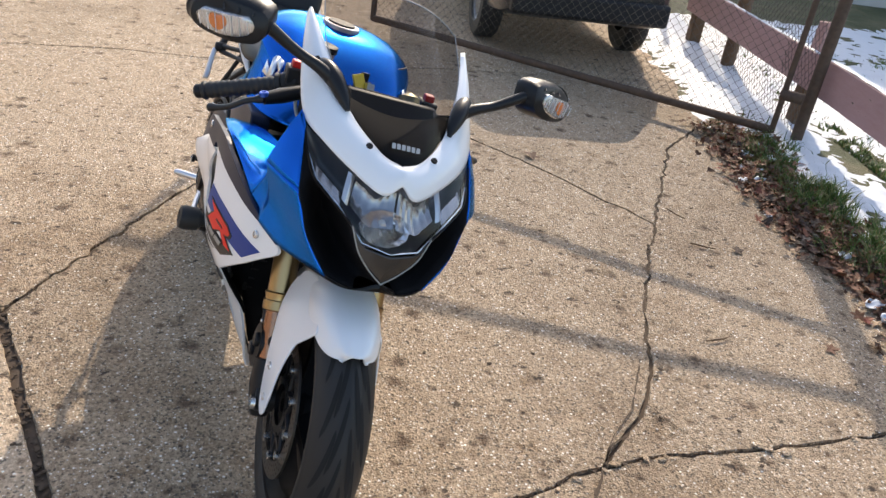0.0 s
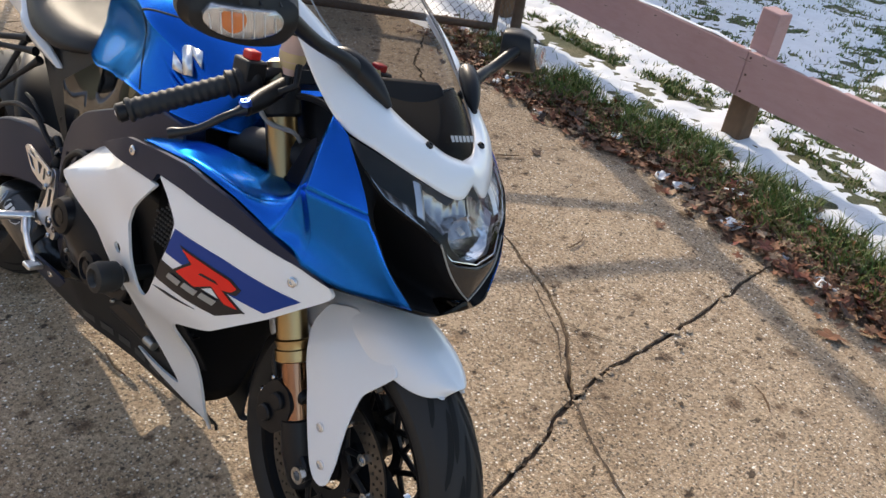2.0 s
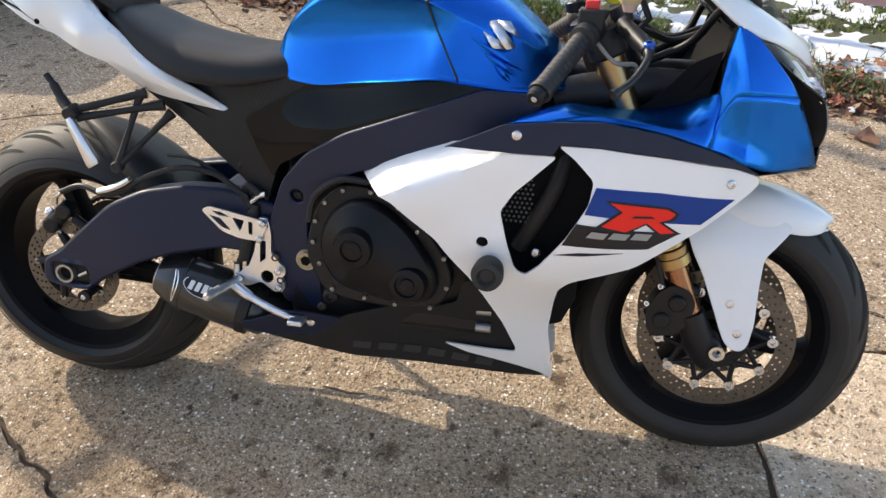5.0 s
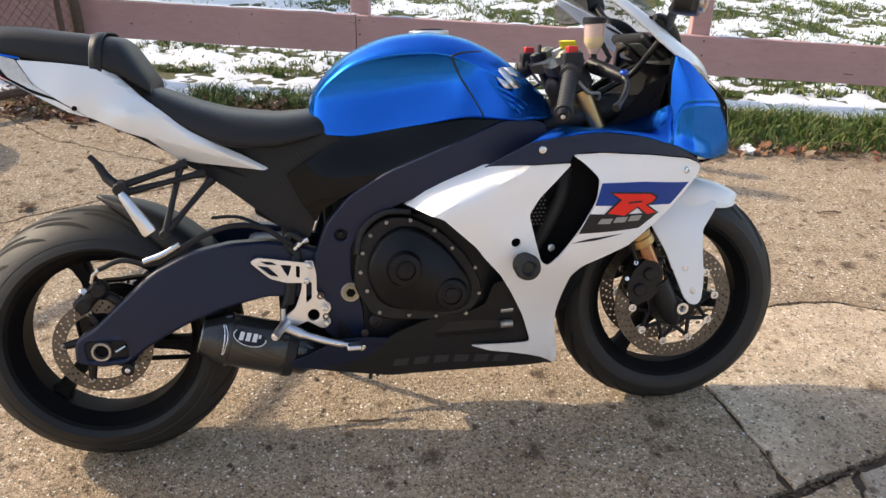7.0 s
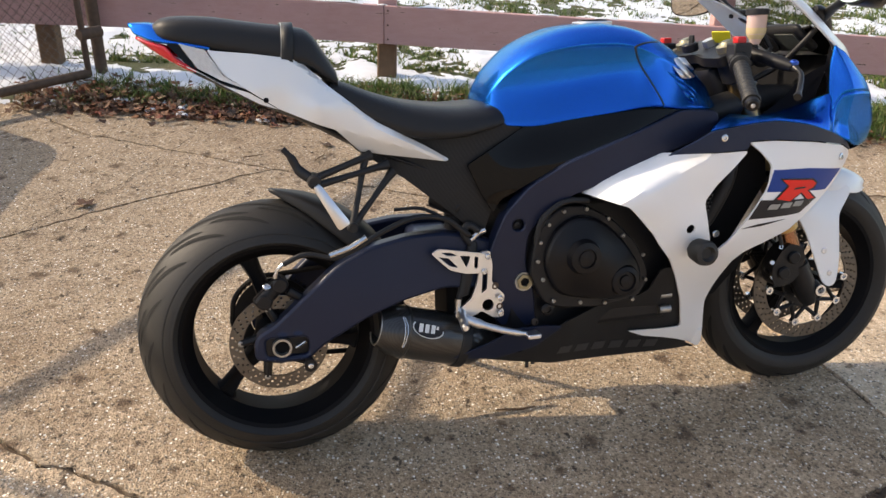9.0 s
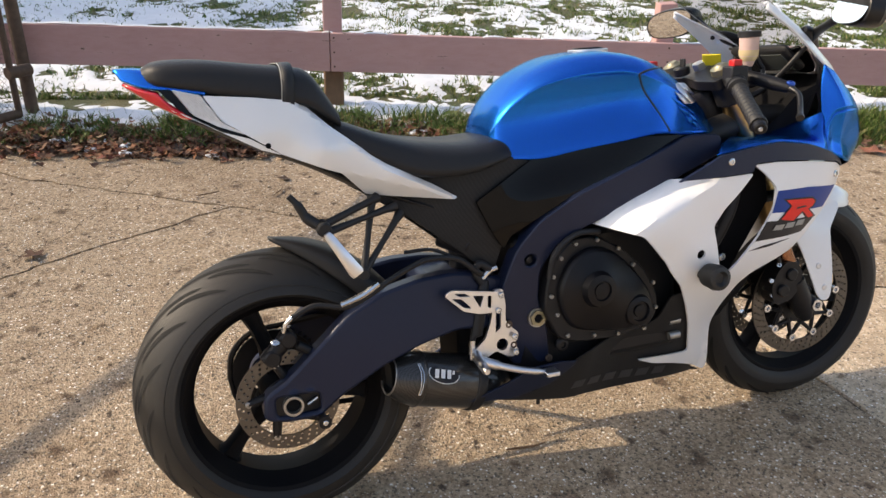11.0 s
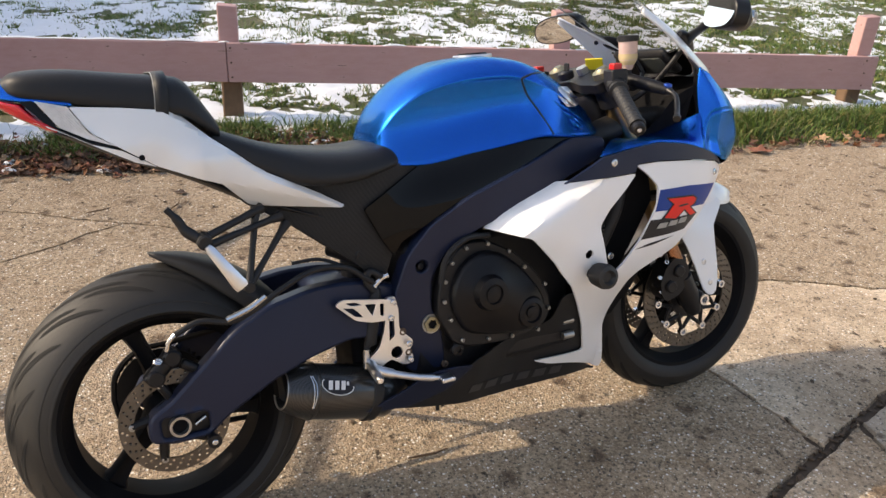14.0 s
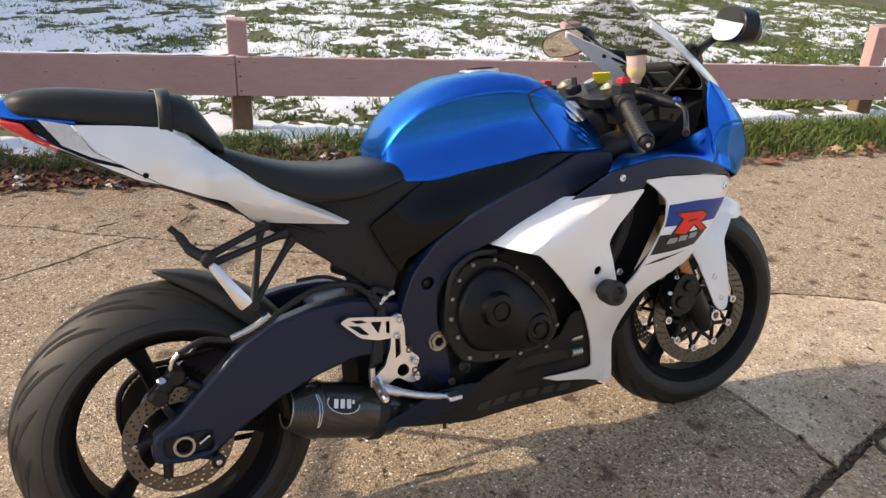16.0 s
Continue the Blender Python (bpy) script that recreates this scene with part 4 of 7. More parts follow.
def vehicle():
    car = tagged(new("parked_car"), "black car parked in the shade beyond the gate", "car")
    car.matrix_world = pose(-4.25, 2.86, 0, 0, 0, -8) @ Matrix.Diagonal((0.84, 0.72, 0.9, 1))
    P = M["car_black"]
    rows = [(-2.1, .45, .95, .80), (-1.7, .30, 1.02, .90), (-1.2, .28, 1.80, .92), (-0.4, .28, 1.90, .93), (0.5, .28, 1.86, .93), (1.05, .28, 1.40, .92), (1.7, .30, 1.32, .90), (2.1, .34, 1.24, .84), (2.25, .42, 1.0, .72)]
    secs = [[(x, 0, t), (x, w * .62, t - .01), (x, w * .84, t - .08 if t < 1.2 else t - .25), (x, w, .72 if t > .8 else t - .05), (x, w, lo + .12), (x, w * .9, lo), (x, 0, lo)] for x, lo, t, w in rows]
    part("body", loft(secs, 4, 3), P, car, "black car body", smooth=40)
    for sx in (-1.35, 1.42):
        for sy in (-1, 1):
            wh = part("wheel", lathe([(sy * .70, .16), (sy * .70, .30), (sy * .73, .325), (sy * .90, .325), (sy * .93, .30), (sy * .93, .20), (sy * .90, .18)], (sx, 0, .325), seg=40), M["rubber"], car, "black tyre")
            part("wheel_rim", lathe([(sy * .88, .0), (sy * .90, .05), (sy * .89, .17), (sy * .92, .195), (sy * .915, .205), (sy * .86, .19)], (sx, 0, .325), seg=40, closed=False), M["dark_steel"], wh, "dull alloy rim")
    part("windscreen", sheet_quad([(.56, -.62, 1.82), (.56, .62, 1.82), (1.02, .74, 1.44), (1.02, -.74, 1.44)], .012), M["car_glass"], car, "dark windscreen")
    part("bumper", box((2.18, -.80, .38), (2.30, .80, .56)), M["black"], car, "black front bumper", bevel=.03)
    for sy in (-1, 1):
        part("headlamp", box((2.06, sy * .66 - .14, .66), (2.22, sy * .66 + .14, .78)), M["lens"], car, "clear headlamp", bevel=.03)
    part("grille", box((2.235, -.45, .60), (2.262, .45, .70)), M["gloss"], car, bevel=.01)


def sheet_quad(pts, lift):
    bm = bmesh.new()
    vs = [bm.verts.new(Vector(p) + Vector((lift, 0, lift))) for p in pts]
    bm.faces.new(vs)
    return bm


M["car_black"] = mat("black_car_paint", (0.012, 0.013, 0.015), 0.3, coat=0.6, var=0.3)
M["car_glass"] = mat("dark_car_glass", (0.02, 0.022, 0.025), 0.06, coat=0.5)
M["dark_steel"] = mat("dull_alloy", (0.18, 0.18, 0.18), 0.5, metal=0.7)
vehicle()

# Unseen wall, added to bounce fill light onto the near side
bm = box((-9, -5.6, -0.1), (13, -5.3, 2.4))
tagged(finish(bm, "wall_south", M["unseen_wall"]), "plain pale unseen wall, added to bounce fill light", "wall", kind="structure")


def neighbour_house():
    """An unseen house, added past the chain-link fence to cast the shade on the lawn."""
    house = tagged(new("house"), "plain pale house, unseen, added to cast the shade on the lawn", "house", kind="structure")
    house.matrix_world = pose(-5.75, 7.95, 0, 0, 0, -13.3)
    finish(box((-9, 0, -0.1), (0, 8, 4.6)), "house_wall", M["unseen_wall"], house)
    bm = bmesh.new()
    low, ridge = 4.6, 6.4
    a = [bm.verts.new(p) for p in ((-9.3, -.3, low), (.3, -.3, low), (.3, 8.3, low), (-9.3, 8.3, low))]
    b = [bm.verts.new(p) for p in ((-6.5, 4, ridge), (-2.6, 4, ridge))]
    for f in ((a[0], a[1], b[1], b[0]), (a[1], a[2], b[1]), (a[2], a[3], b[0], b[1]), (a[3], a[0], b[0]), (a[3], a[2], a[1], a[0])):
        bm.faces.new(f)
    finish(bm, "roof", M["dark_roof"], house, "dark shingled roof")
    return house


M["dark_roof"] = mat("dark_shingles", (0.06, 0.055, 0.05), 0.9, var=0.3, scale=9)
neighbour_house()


def litter_bits():
    """Twigs and crumbs on the concrete."""
    rng = random.Random(8)
    t = tagged(new("twig"), "short dry brown twig on the concrete", "twig")
    t.location = (0.60, 0.015, 0.006)
    finish(tube([(-0.05, 0.006, 0), (-0.02, 0, 0.003), (0.02, -0.004, 0.002), (0.06, 0.004, 0)], [0.002, 0.0035, 0.003, 0.0015], 6), "stalk", M["wood"], t)
    for k in range(5):
        x, y = ((-0.06, 2.0), (0.25, 1.95), (0.9, 1.6), (1.75, 1.35), (2.6, 1.15))[k]
        c = copy_thing(t, pose(x, y, 0.005, 0, 0, 40 * k + 20))
        tagged(c, "thin dry twig lying on the driveway")
    bm = bmesh.new()
    for i in range(140):
        x, y = rng.uniform(-2, 4.0), rng.uniform(-0.9, 2.2)
        s = rng.uniform(0.002, 0.007)
        bmesh.ops.create_icosphere(bm, subdivisions=1, radius=s, matrix=pose(x, y, s * 0.4, 0, 0, rng.uniform(0, 360)) @ Matrix.Diagonal((1.5, 1, 0.6, 1)))
    # crumbs lying in the wide joint and in the broken crack
    for key, count, wide in (("h", 120, 0.011), ("j", 150, 0.012), ("i", 30, 0.010), ("g", 120, 0.005), ("a", 30, 0.006), ("b", 12, 0.005)):
        pts = JOINT[key]
        for i in range(count):
            p = pts[rng.randrange(len(pts))]
            s = rng.uniform(0.0025, 0.0075)
            bmesh.ops.create_icosphere(bm, subdivisions=1, radius=s, matrix=pose(p[0] + rng.gauss(0, wide), p[1] + rng.gauss(0, wide), -0.011 + s * 0.5, 0, 0, rng.uniform(0, 360)) @ Matrix.Diagonal((1.4, 1, 0.8, 1)))
    chips = bmesh.new()
    for i in range(15):
        pts = JOINT["a"] if i % 3 else JOINT["b"]
        p = pts[int(len(pts) * (0.55 + 0.44 * rng.random()))] if i % 3 else pts[rng.randrange(len(pts))]
        s = rng.uniform(0.006, 0.017)
        r = bmesh.ops.create_icosphere(chips, subdivisions=1, radius=1, matrix=pose(p[0] + rng.gauss(0, 0.012), p[1] + rng.gauss(0, 0.012), 0.0, rng.gauss(0, 8), rng.gauss(0, 8), rng.uniform(0, 360)) @ Matrix.Diagonal((s * 1.4, s, s * 0.35, 1)))
        for v in r["verts"]:
            v.co.x += rng.gauss(0, 0.0018)
            v.co.y += rng.gauss(0, 0.0018)
    tagged(finish(chips, "concrete_chips", M["concrete_pale"], smooth=20), "broken chips of concrete along the crack", "rubble", kind="stuff")
    tagged(finish(bm, "grit", M["soil"]), "crumbs of dirt and grit on the concrete", "grit", kind="stuff")


litter_bits()


# ---- the motorcycle ----
M["mesh_grey"] = mat("grey_mesh", (0.10, 0.10, 0.10), 0.6)
M["hood_lip"] = mat("shiny_black_lip", (0.03, 0.03, 0.03), 0.22, coat=0.6)
M["letter_grey"] = mat("grey_lettering", (0.42, 0.42, 0.42), 0.5)
bike = tagged(new("motorcycle"), "blue and white sport motorcycle leaning on its side stand", "motorcycle")
bike.matrix_world = pose(0.005, -0.018, 0, 0, 0, 2.0) @ pose(0, 0, 0, -13.0, 0, 0)
STEER = radians(-3.5)
_ax = Vector((-math.sin(radians(23.8)), 0, math.cos(radians(23.8))))
_ap = Vector((1.503, 0, 0))
TURN = Matrix.Translation((.006, .006, 0)) @ Matrix.Translation(_ap) @ Matrix.Rotation(STEER, 4, _ax) @ Matrix.Translation(-_ap)
BACK = TURN.inverted()


def turned(bm):
    bmesh.ops.transform(bm, matrix=TURN, verts=bm.verts)
    return bm


def bike_part(name, bm, material, label="", smooth=40, bevel=0.0, parent=None):
    return part(name, bm, material, parent or bike, label, smooth, bevel)


def pair(name, make, material, label="", bevel=0.0015, smooth=40):
    """A part of the near side and its mirror image on the other."""
    a = bike_part(name, make(), material, label, smooth, bevel)
    b = bike_part(name, mirrored(make()), material, label, smooth, bevel)
    return a, b


def sheet(cols, n=5, m=5, mirror=False):
    """A smooth sheet through columns of points."""
    bm = bmesh.new()
    fine = [curve(c, m) for c in cols]
    rows = [curve([c[j] for c in fine], n) for j in range(len(fine[0]))]
    grid = [[bm.verts.new(p) for p in r] for r in rows]
    for a, b in zip(grid, grid[1:]):
        for i in range(len(a) - 1):
            bm.faces.new((a[i], a[i + 1], b[i + 1], b[i]))
    if mirror:
        r = bmesh.ops.duplicate(bm, geom=bm.verts[:] + bm.faces[:])
        bmesh.ops.transform(bm, matrix=Matrix.Diagonal((1, -1, 1, 1)), verts=[g for g in r["geom"] if isinstance(g, bmesh.types.BMVert)])
    bmesh.ops.remove_doubles(bm, verts=bm.verts, dist=2e-4)
    return bm


def thick(ob, t=0.004, off=-1):
    s = ob.modifiers.new("thickness", "SOLIDIFY")
    s.thickness, s.offset, s.use_even_offset = t, off, False
    return ob


# -- wheels --
def tyre_profile(R, w, rim):
    k = w / 0.095
    out = [(0, R), (0.3 * w, R - 0.0085 * k), (0.58 * w, R - 0.026 * k), (0.82 * w, R - 0.049 * k), (0.96 * w, R - 0.071 * k), (w, R - 0.088 * k + 0.006), (0.97 * w, rim + 0.016), (0.86 * w, rim + 0.004), (0.74 * w, rim - 0.004)]
    pts = curve([(a, r, 0) for a, r in out], 3)
    half = [(p.x, p.y) for p in pts]
    return [(-a, r) for a, r in half[::-1] if a > 1e-6] + half


def tread(R, w, x, z, count, reach):
    """Sipes of the tread: long swept grooves, on both sides of the crown, their shade drawn as dark strips."""
    prof = tyre_profile(R, w, R - 0.09)
    prof = sorted((a, r) for a, r in prof if r > R - 0.062 * w / 0.095)
    ya, ra = np.array([p[0] for p in prof]), np.array([p[1] for p in prof])
    bm = bmesh.new()
    for k in range(count):
        for s in (-1, 1):
            for lane, (y0, y1, sweep) in enumerate(((0.08, 0.46, 0.50), (0.36, 0.76, 0.44))):
                a0 = 2 * math.pi * (k + 0.5 * (s > 0) + 0.45 * lane) / count
                prev = None
                for i in range(11):
                    t = i / 10
                    y = s * w * (y0 + (y1 - y0) * t ** 1.25)
                    a = a0 - sweep * t * reach
                    hw = (0.0024 + 0.0022 * math.sin(math.pi * t)) * (1 if 0 < i < 10 else 0.3)
                    pts = []
                    for e in (-1, 1):
                        yy = y + e * hw
                        r = float(np.interp(yy, ya, ra)) + 0.0011
                        pts.append(bm.verts.new((x + r * math.cos(a + e * hw * 0.4 / R), yy, z + r * math.sin(a + e * hw * 0.4 / R))))
                    if prev:
                        bm.faces.new((prev[0], prev[1], pts[1], pts[0]))
                    prev = pts
    return bm


def wheel(name, x, z, R, w, rim, phase, hub, steer, label):
    fix = turned if steer else (lambda b: b)
    c = (x, 0, z)
    wh = tagged(new(name), label)
    wh.parent = bike
    bike_part("tyre", fix(lathe(tyre_profile(R, w, rim), c, seg=120)), M["rubber"], "worn black road tyre", 60, parent=wh)
    tagged(bike_part("tread_pattern", fix(tread(R, w, x, z, 17, 1.0)), M["groove"], "black strips drawn for the shade in the tread grooves", parent=wh), kind="stuff")
    for s in (-1, 1):
        bm = lathe([(s * 0.985 * w, rim + 0.030), (s * 0.998 * w, rim + 0.031), (s * 0.99 * w, rim + 0.033)], c, seg=120)
        bike_part("sidewall_bead", fix(bm), M["rubber"], parent=wh)
    prof = [(-0.80 * w, rim + 0.007), (-0.74 * w, rim + 0.008), (-0.70 * w, rim - 0.006), (-0.45 * w, rim - 0.018), (0.45 * w, rim - 0.018), (0.70 * w, rim - 0.006), (0.74 * w, rim + 0.008), (0.80 * w, rim + 0.007), (0.82 * w, rim + 0.001), (0.78 * w, rim - 0.008), (0.58 * w, rim - 0.016), (0.4 * w, rim - 0.03), (-0.4 * w, rim - 0.03), (-0.58 * w, rim - 0.016), (-0.78 * w, rim - 0.008), (-0.82 * w, rim + 0.001)]
    bike_part("rim", fix(lathe(prof, c, seg=120)), M["rim"], "gloss black rim", 30, parent=wh)
    bike_part("hub", fix(lathe([(-hub, 0.016), (-hub, 0.030), (-0.7 * hub, 0.034), (-0.4 * hub, 0.05), (0.4 * hub, 0.05), (0.7 * hub, 0.034), (hub, 0.030), (hub, 0.016)], c, seg=40)), M["rim"], parent=wh)
    for k in range(3):
        a = phase + 2 * math.pi * k / 3
        bm = bmesh.new()
        rings = []
        for r, wd, dp in ((0.03, 0.070, 0.034), (0.06, 0.050, 0.032), (0.10, 0.036, 0.026), (0.145, 0.033, 0.023), (rim - 0.042, 0.040, 0.024), (rim - 0.026, 0.062, 0.028)):
            ring = []
            for u, v in ((-1, -0.45), (-0.72, -1), (-0.3, -0.86), (0.3, -0.86), (0.72, -1), (1, -0.45), (1, 0.45), (0.72, 1), (0.3, 0.86), (-0.3, 0.86), (-0.72, 1), (-1, 0.45)):
                t = u * wd / 2
                b = a + 0.10 * (r / rim) ** 2
                ring.append(bm.verts.new((x + r * math.cos(b) - t * math.sin(b), v * dp, z + r * math.sin(b) + t * math.cos(b))))
            rings.append(ring)
        for p, q in zip(rings, rings[1:]):
            for i in range(12):
                bm.faces.new((p[i], p[(i + 1) % 12], q[(i + 1) % 12], q[i]))
        bm.faces.new(rings[0])
        bm.faces.new(rings[-1])
        bike_part("spoke", fix(bm), M["rim"], parent=wh, smooth=50)
    return wh


M["groove"] = mat("tread_groove_shade", (0.006, 0.006, 0.006), 0.9)
rear_wheel = wheel("rear_wheel", 0.0, 0.311, 0.311, 0.095, 0.219, radians(103), 0.085, False, "black three-spoke rear wheel")
front_wheel = wheel("front_wheel", 1.405, 0.300, 0.300, 0.060, 0.219, radians(-14), 0.06, True, "black three-spoke front wheel")


def brake_disc(c, R, width, y, rings, per, parent, fix, thickness=0.005):
    x, z = c
    holes = []
    for j in range(rings):
        rr = R - width * (0.22 + 0.56 * j / max(1, rings - 1))
        for k in range(per):
            a = 2 * math.pi * (k + 0.33 * j) / per
            holes.append(circle2(x + rr * math.cos(a), z + rr * math.sin(a), 0.0032, 6))
    outer = circle2(x, z, R, 90)
    inner = circle2(x, z, R - width, 60)
    bm = shell(outer, lambda u, v: y, thickness, [inner] + holes, 0.05)
    return bike_part("brake_disc", fix(bm), M["disc"], "drilled steel brake disc", 30, parent=parent)


brake_disc((0, 0.311), 0.110, 0.030, -0.098, 3, 30, rear_wheel, lambda b: b)
bike_part("disc_carrier", lathe([(-0.098, 0.03), (-0.098, 0.050), (-0.092, 0.050), (-0.092, 0.03)], (0, 0, 0.311), seg=48), M["engine"], parent=rear_wheel)
for k in range(5):
    a = 2 * math.pi * k / 5 + .3
    p, q = Vector((.046 * math.cos(a), -.096, .311 + .046 * math.sin(a))), Vector((.084 * math.cos(a + .25), -.096, .311 + .084 * math.sin(a + .25)))
    bike_part("carrier_arm", tube([p, q], [.011, .009], 8), M["engine"], parent=rear_wheel)
    bike_part("disc_bolt", bolt(q + Vector((0, -.004, 0)), .007), M["dull_steel"], parent=rear_wheel)
for s in (-1, 1):
    brake_disc((1.405, 0.300), 0.155, 0.036, s * 0.066, 3, 44, front_wheel, turned)
    carrier = bike_part("disc_carrier", turned(lathe([(s * 0.058, 0.045), (s * 0.058, 0.066), (s * 0.066, 0.066), (s * 0.066, 0.045)], (1.405, 0, 0.300), seg=48)), M["engine"], "black spidered disc carrier", parent=front_wheel)
    for k in range(10):
        a = 2 * math.pi * k / 10 + 0.1
        o = Vector((1.405, s * 0.062, 0.300))
        p = o + Vector((math.cos(a), 0, math.sin(a))) * 0.108
        for e in (-0.42, 0.42):
            q = o + Vector((math.cos(a + e), 0, math.sin(a + e))) * 0.062
            bike_part("carrier_arm", turned(tube([q, p], [0.0065, 0.005], 8)), M["engine"], parent=front_wheel)
    for k in range(10):
        a = 2 * math.pi * k / 10 + 0.1
        p = Vector((1.405 + 0.111 * math.cos(a), s * 0.066, 0.300 + 0.111 * math.sin(a)))
        d = Vector((0, s, 0))
        bike_part("bobbin", turned(tube([p - d * 0.008, p + d * 0.006, p + d * 0.006, p + d * 0.001], [0.0105, 0.0105, 0.0055, 0.005], 16)), M["steel"], parent=front_wheel)

# -- fuel tank --
def tank_section(top, ridge, low, hollow):
    """Half a section: the flat crown, the ridge above the knee, the hollow for the knee, the lower edge."""
    (yr, zr), (yl, zl) = ridge, low
    h, k = top - zr, zr - zl
    mid = lambda f, g: (yr + (yl - yr) * f - hollow * g, zr - k * f)
    return [(0, top), (.40 * yr, top - .03 * h), (.72 * yr, top - .24 * h), (.93 * yr, top - .66 * h), (yr, zr), mid(.07, .30), mid(.28, .95), mid(.56, 1.0), mid(.86, .30), (yl, zl), (yl - .006, zl - .006), (.06, zl - .010)]


TANK = [(x, tank_section(*row)) for x, *row in (
    (0.500, .838, (.070, .826), (.098, .784), .000),
    (0.515, .868, (.085, .851), (.110, .780), .003),
    (0.545, .905, (.101, .885), (.122, .776), .008),
    (0.600, .948, (.124, .922), (.138, .775), .015),
    (0.680, .981, (.152, .942), (.155, .788), .024),
    (0.760, .991, (.174, .946), (.182, .800), .027),
    (0.805, .988, (.184, .940), (.198, .808), .022),
    (0.840, .982, (.190, .928), (.206, .812), .009),
    (0.880, .969, (.182, .912), (.205, .808), .000),
    (0.940, .938, (.160, .886), (.192, .800), .000),
    (1.000, .890, (.134, .853), (.170, .796), .000),
    (1.040, .852, (.108, .834), (.138, .796), .000),
    (1.060, .826, (.088, .815), (.114, .796), .000),
)]
tank = bike_part("fuel_tank", loft([[(x, y, z) for y, z in s] for x, s in TANK], 6, 4), M["blue"], "glossy metallic blue fuel tank", 50)


def on_tank(x, w):
    """A point of the near side of the tank: x along, w from crown (0) over the ridge (4) to the lower edge (9)."""
    xs = [s[0] for s in TANK]
    i = int(math.floor(w))
    f = w - i
    col = [[(1 - f) * s[1][i][k] + f * s[1][min(i + 1, 11)][k] for s in TANK] for k in (0, 1)]
    return Vector((x, -float(np.interp(x, xs, col[0])), float(np.interp(x, xs, col[1]))))


for s in (-1, 1):
    seam = curve([on_tank(.874, 9), on_tank(.866, 8), on_tank(.846, 7), on_tank(.826, 6), on_tank(.812, 4.8), on_tank(.813, 4), on_tank(.838, 3.2), on_tank(.878, 2.5), on_tank(.915, 1.6)], 6)
    bm = tube([Vector((p.x, p.y - 0.0006, p.z + 0.0006)) for p in seam], 0.0024, 8)
    bike_part("tank_seam", bm if s < 0 else mirrored(bm), M["black"], parent=tank)
cap = Vector((.79, 0, .989))
bike_part("filler_ring", cyl(cap - Vector((0, 0, .006)), cap + Vector((0, 0, .006)), .047, seg=48, bev=.002), M["alu"], "bright filler cap ring", parent=tank)
bike_part("filler_cap", cyl(cap, cap + Vector((0, 0, .010)), .035, seg=40, bev=.002), M["engine"], "black filler cap", parent=tank)
for s in (-1, 1):
    bm = bmesh.new()
    o, nm = Vector((.940, -.162, .884)), Vector((.30, -.80, .52)).normalized()
    al = Vector((.95, .25, -.02))
    al = (al - nm * al.dot(nm)).normalized()
    up = nm.cross(al) * -1
    up = up if up.z > 0 else -up
    for poly in (((-.026, .022), (-.008, .027), (.026, -.022), (.008, -.027)), ((-.007, .0265), (.016, .026), (.034, -.004), (.004, .012)), ((.007, -.0265), (-.016, -.026), (-.034, .004), (-.004, -.012))):
        vs = [bm.verts.new(o + al * a + up * b + nm * .004) for a, b in poly]
        bm.faces.new(vs)
    ob = bike_part("tank_emblem", bm if s < 0 else mirrored(bm), M["alu"], "small silver emblem", parent=tank)
    thick(ob, 0.004, 0)
    # pressed fins at the tank's front flank
    for k in range(3):
        a, b = on_tank(.890 + .022 * k, 5.9 + .6 * k), on_tank(.985 - .010 * k, 7.0 + .55 * k)
        ln = [a.lerp(b, t) + Vector((0, -.001, 0)) for t in (0, .25, .5, .75, 1)]
        bm = tube(ln, [.001, .005, .0065, .005, .001], 8)
        bike_part("tank_fin", bm if s < 0 else mirrored(bm), M["blue"], parent=tank)

# -- seats and tail --
SEAT = [
    (0.150, [(0, .888), (.05, .888), (.078, .880), (.090, .866), (.086, .850), (.04, .845)]),
    (0.185, [(0, .876), (.06, .876), (.096, .866), (.108, .848), (.104, .826), (.05, .82)]),
    (0.250, [(0, .850), (.07, .850), (.112, .838), (.127, .815), (.124, .788), (.06, .78)]),
    (0.320, [(0, .830), (.08, .830), (.122, .818), (.140, .794), (.138, .760), (.06, .755)]),
    (0.420, [(0, .817), (.08, .817), (.120, .806), (.140, .784), (.138, .754), (.06, .75)]),
    (0.500, [(0, .822), (.06, .821), (.100, .812), (.124, .790), (.124, .768), (.05, .76)]),
    (0.545, [(0, .822), (.05, .820), (.082, .812), (.102, .795), (.104, .776), (.05, .77)]),
]
bike_part("rider_seat", loft([[(x, y, z) for y, z in s] for x, s in SEAT], 5, 4), M["vinyl"], "black textured vinyl seat", 50)
PILLION = [
    (-0.205, [(0, 1.006), (.02, 1.006), (.036, 1.002), (.042, .996), (.038, .988), (.02, .985)]),
    (-0.175, [(0, 1.022), (.04, 1.020), (.066, 1.010), (.074, .994), (.070, .976), (.03, .972)]),
    (-0.100, [(0, 1.022), (.05, 1.020), (.080, 1.008), (.090, .985), (.086, .960), (.04, .955)]),
    (0.000, [(0, 1.008), (.06, 1.006), (.090, .992), (.100, .968), (.096, .940), (.05, .935)]),
    (0.080, [(0, .998), (.06, .995), (.092, .980), (.104, .955), (.102, .925), (.05, .92)]),
    (0.108, [(0, .990), (.06, .987), (.092, .972), (.104, .948), (.102, .916), (.05, .912)]),
    (0.130, [(0, .965), (.06, .962), (.090, .950), (.102, .928), (.100, .900), (.05, .895)]),
    (0.165, [(0, .905), (.05, .905), (.080, .898), (.092, .886), (.088, .872), (.04, .868)]),
]
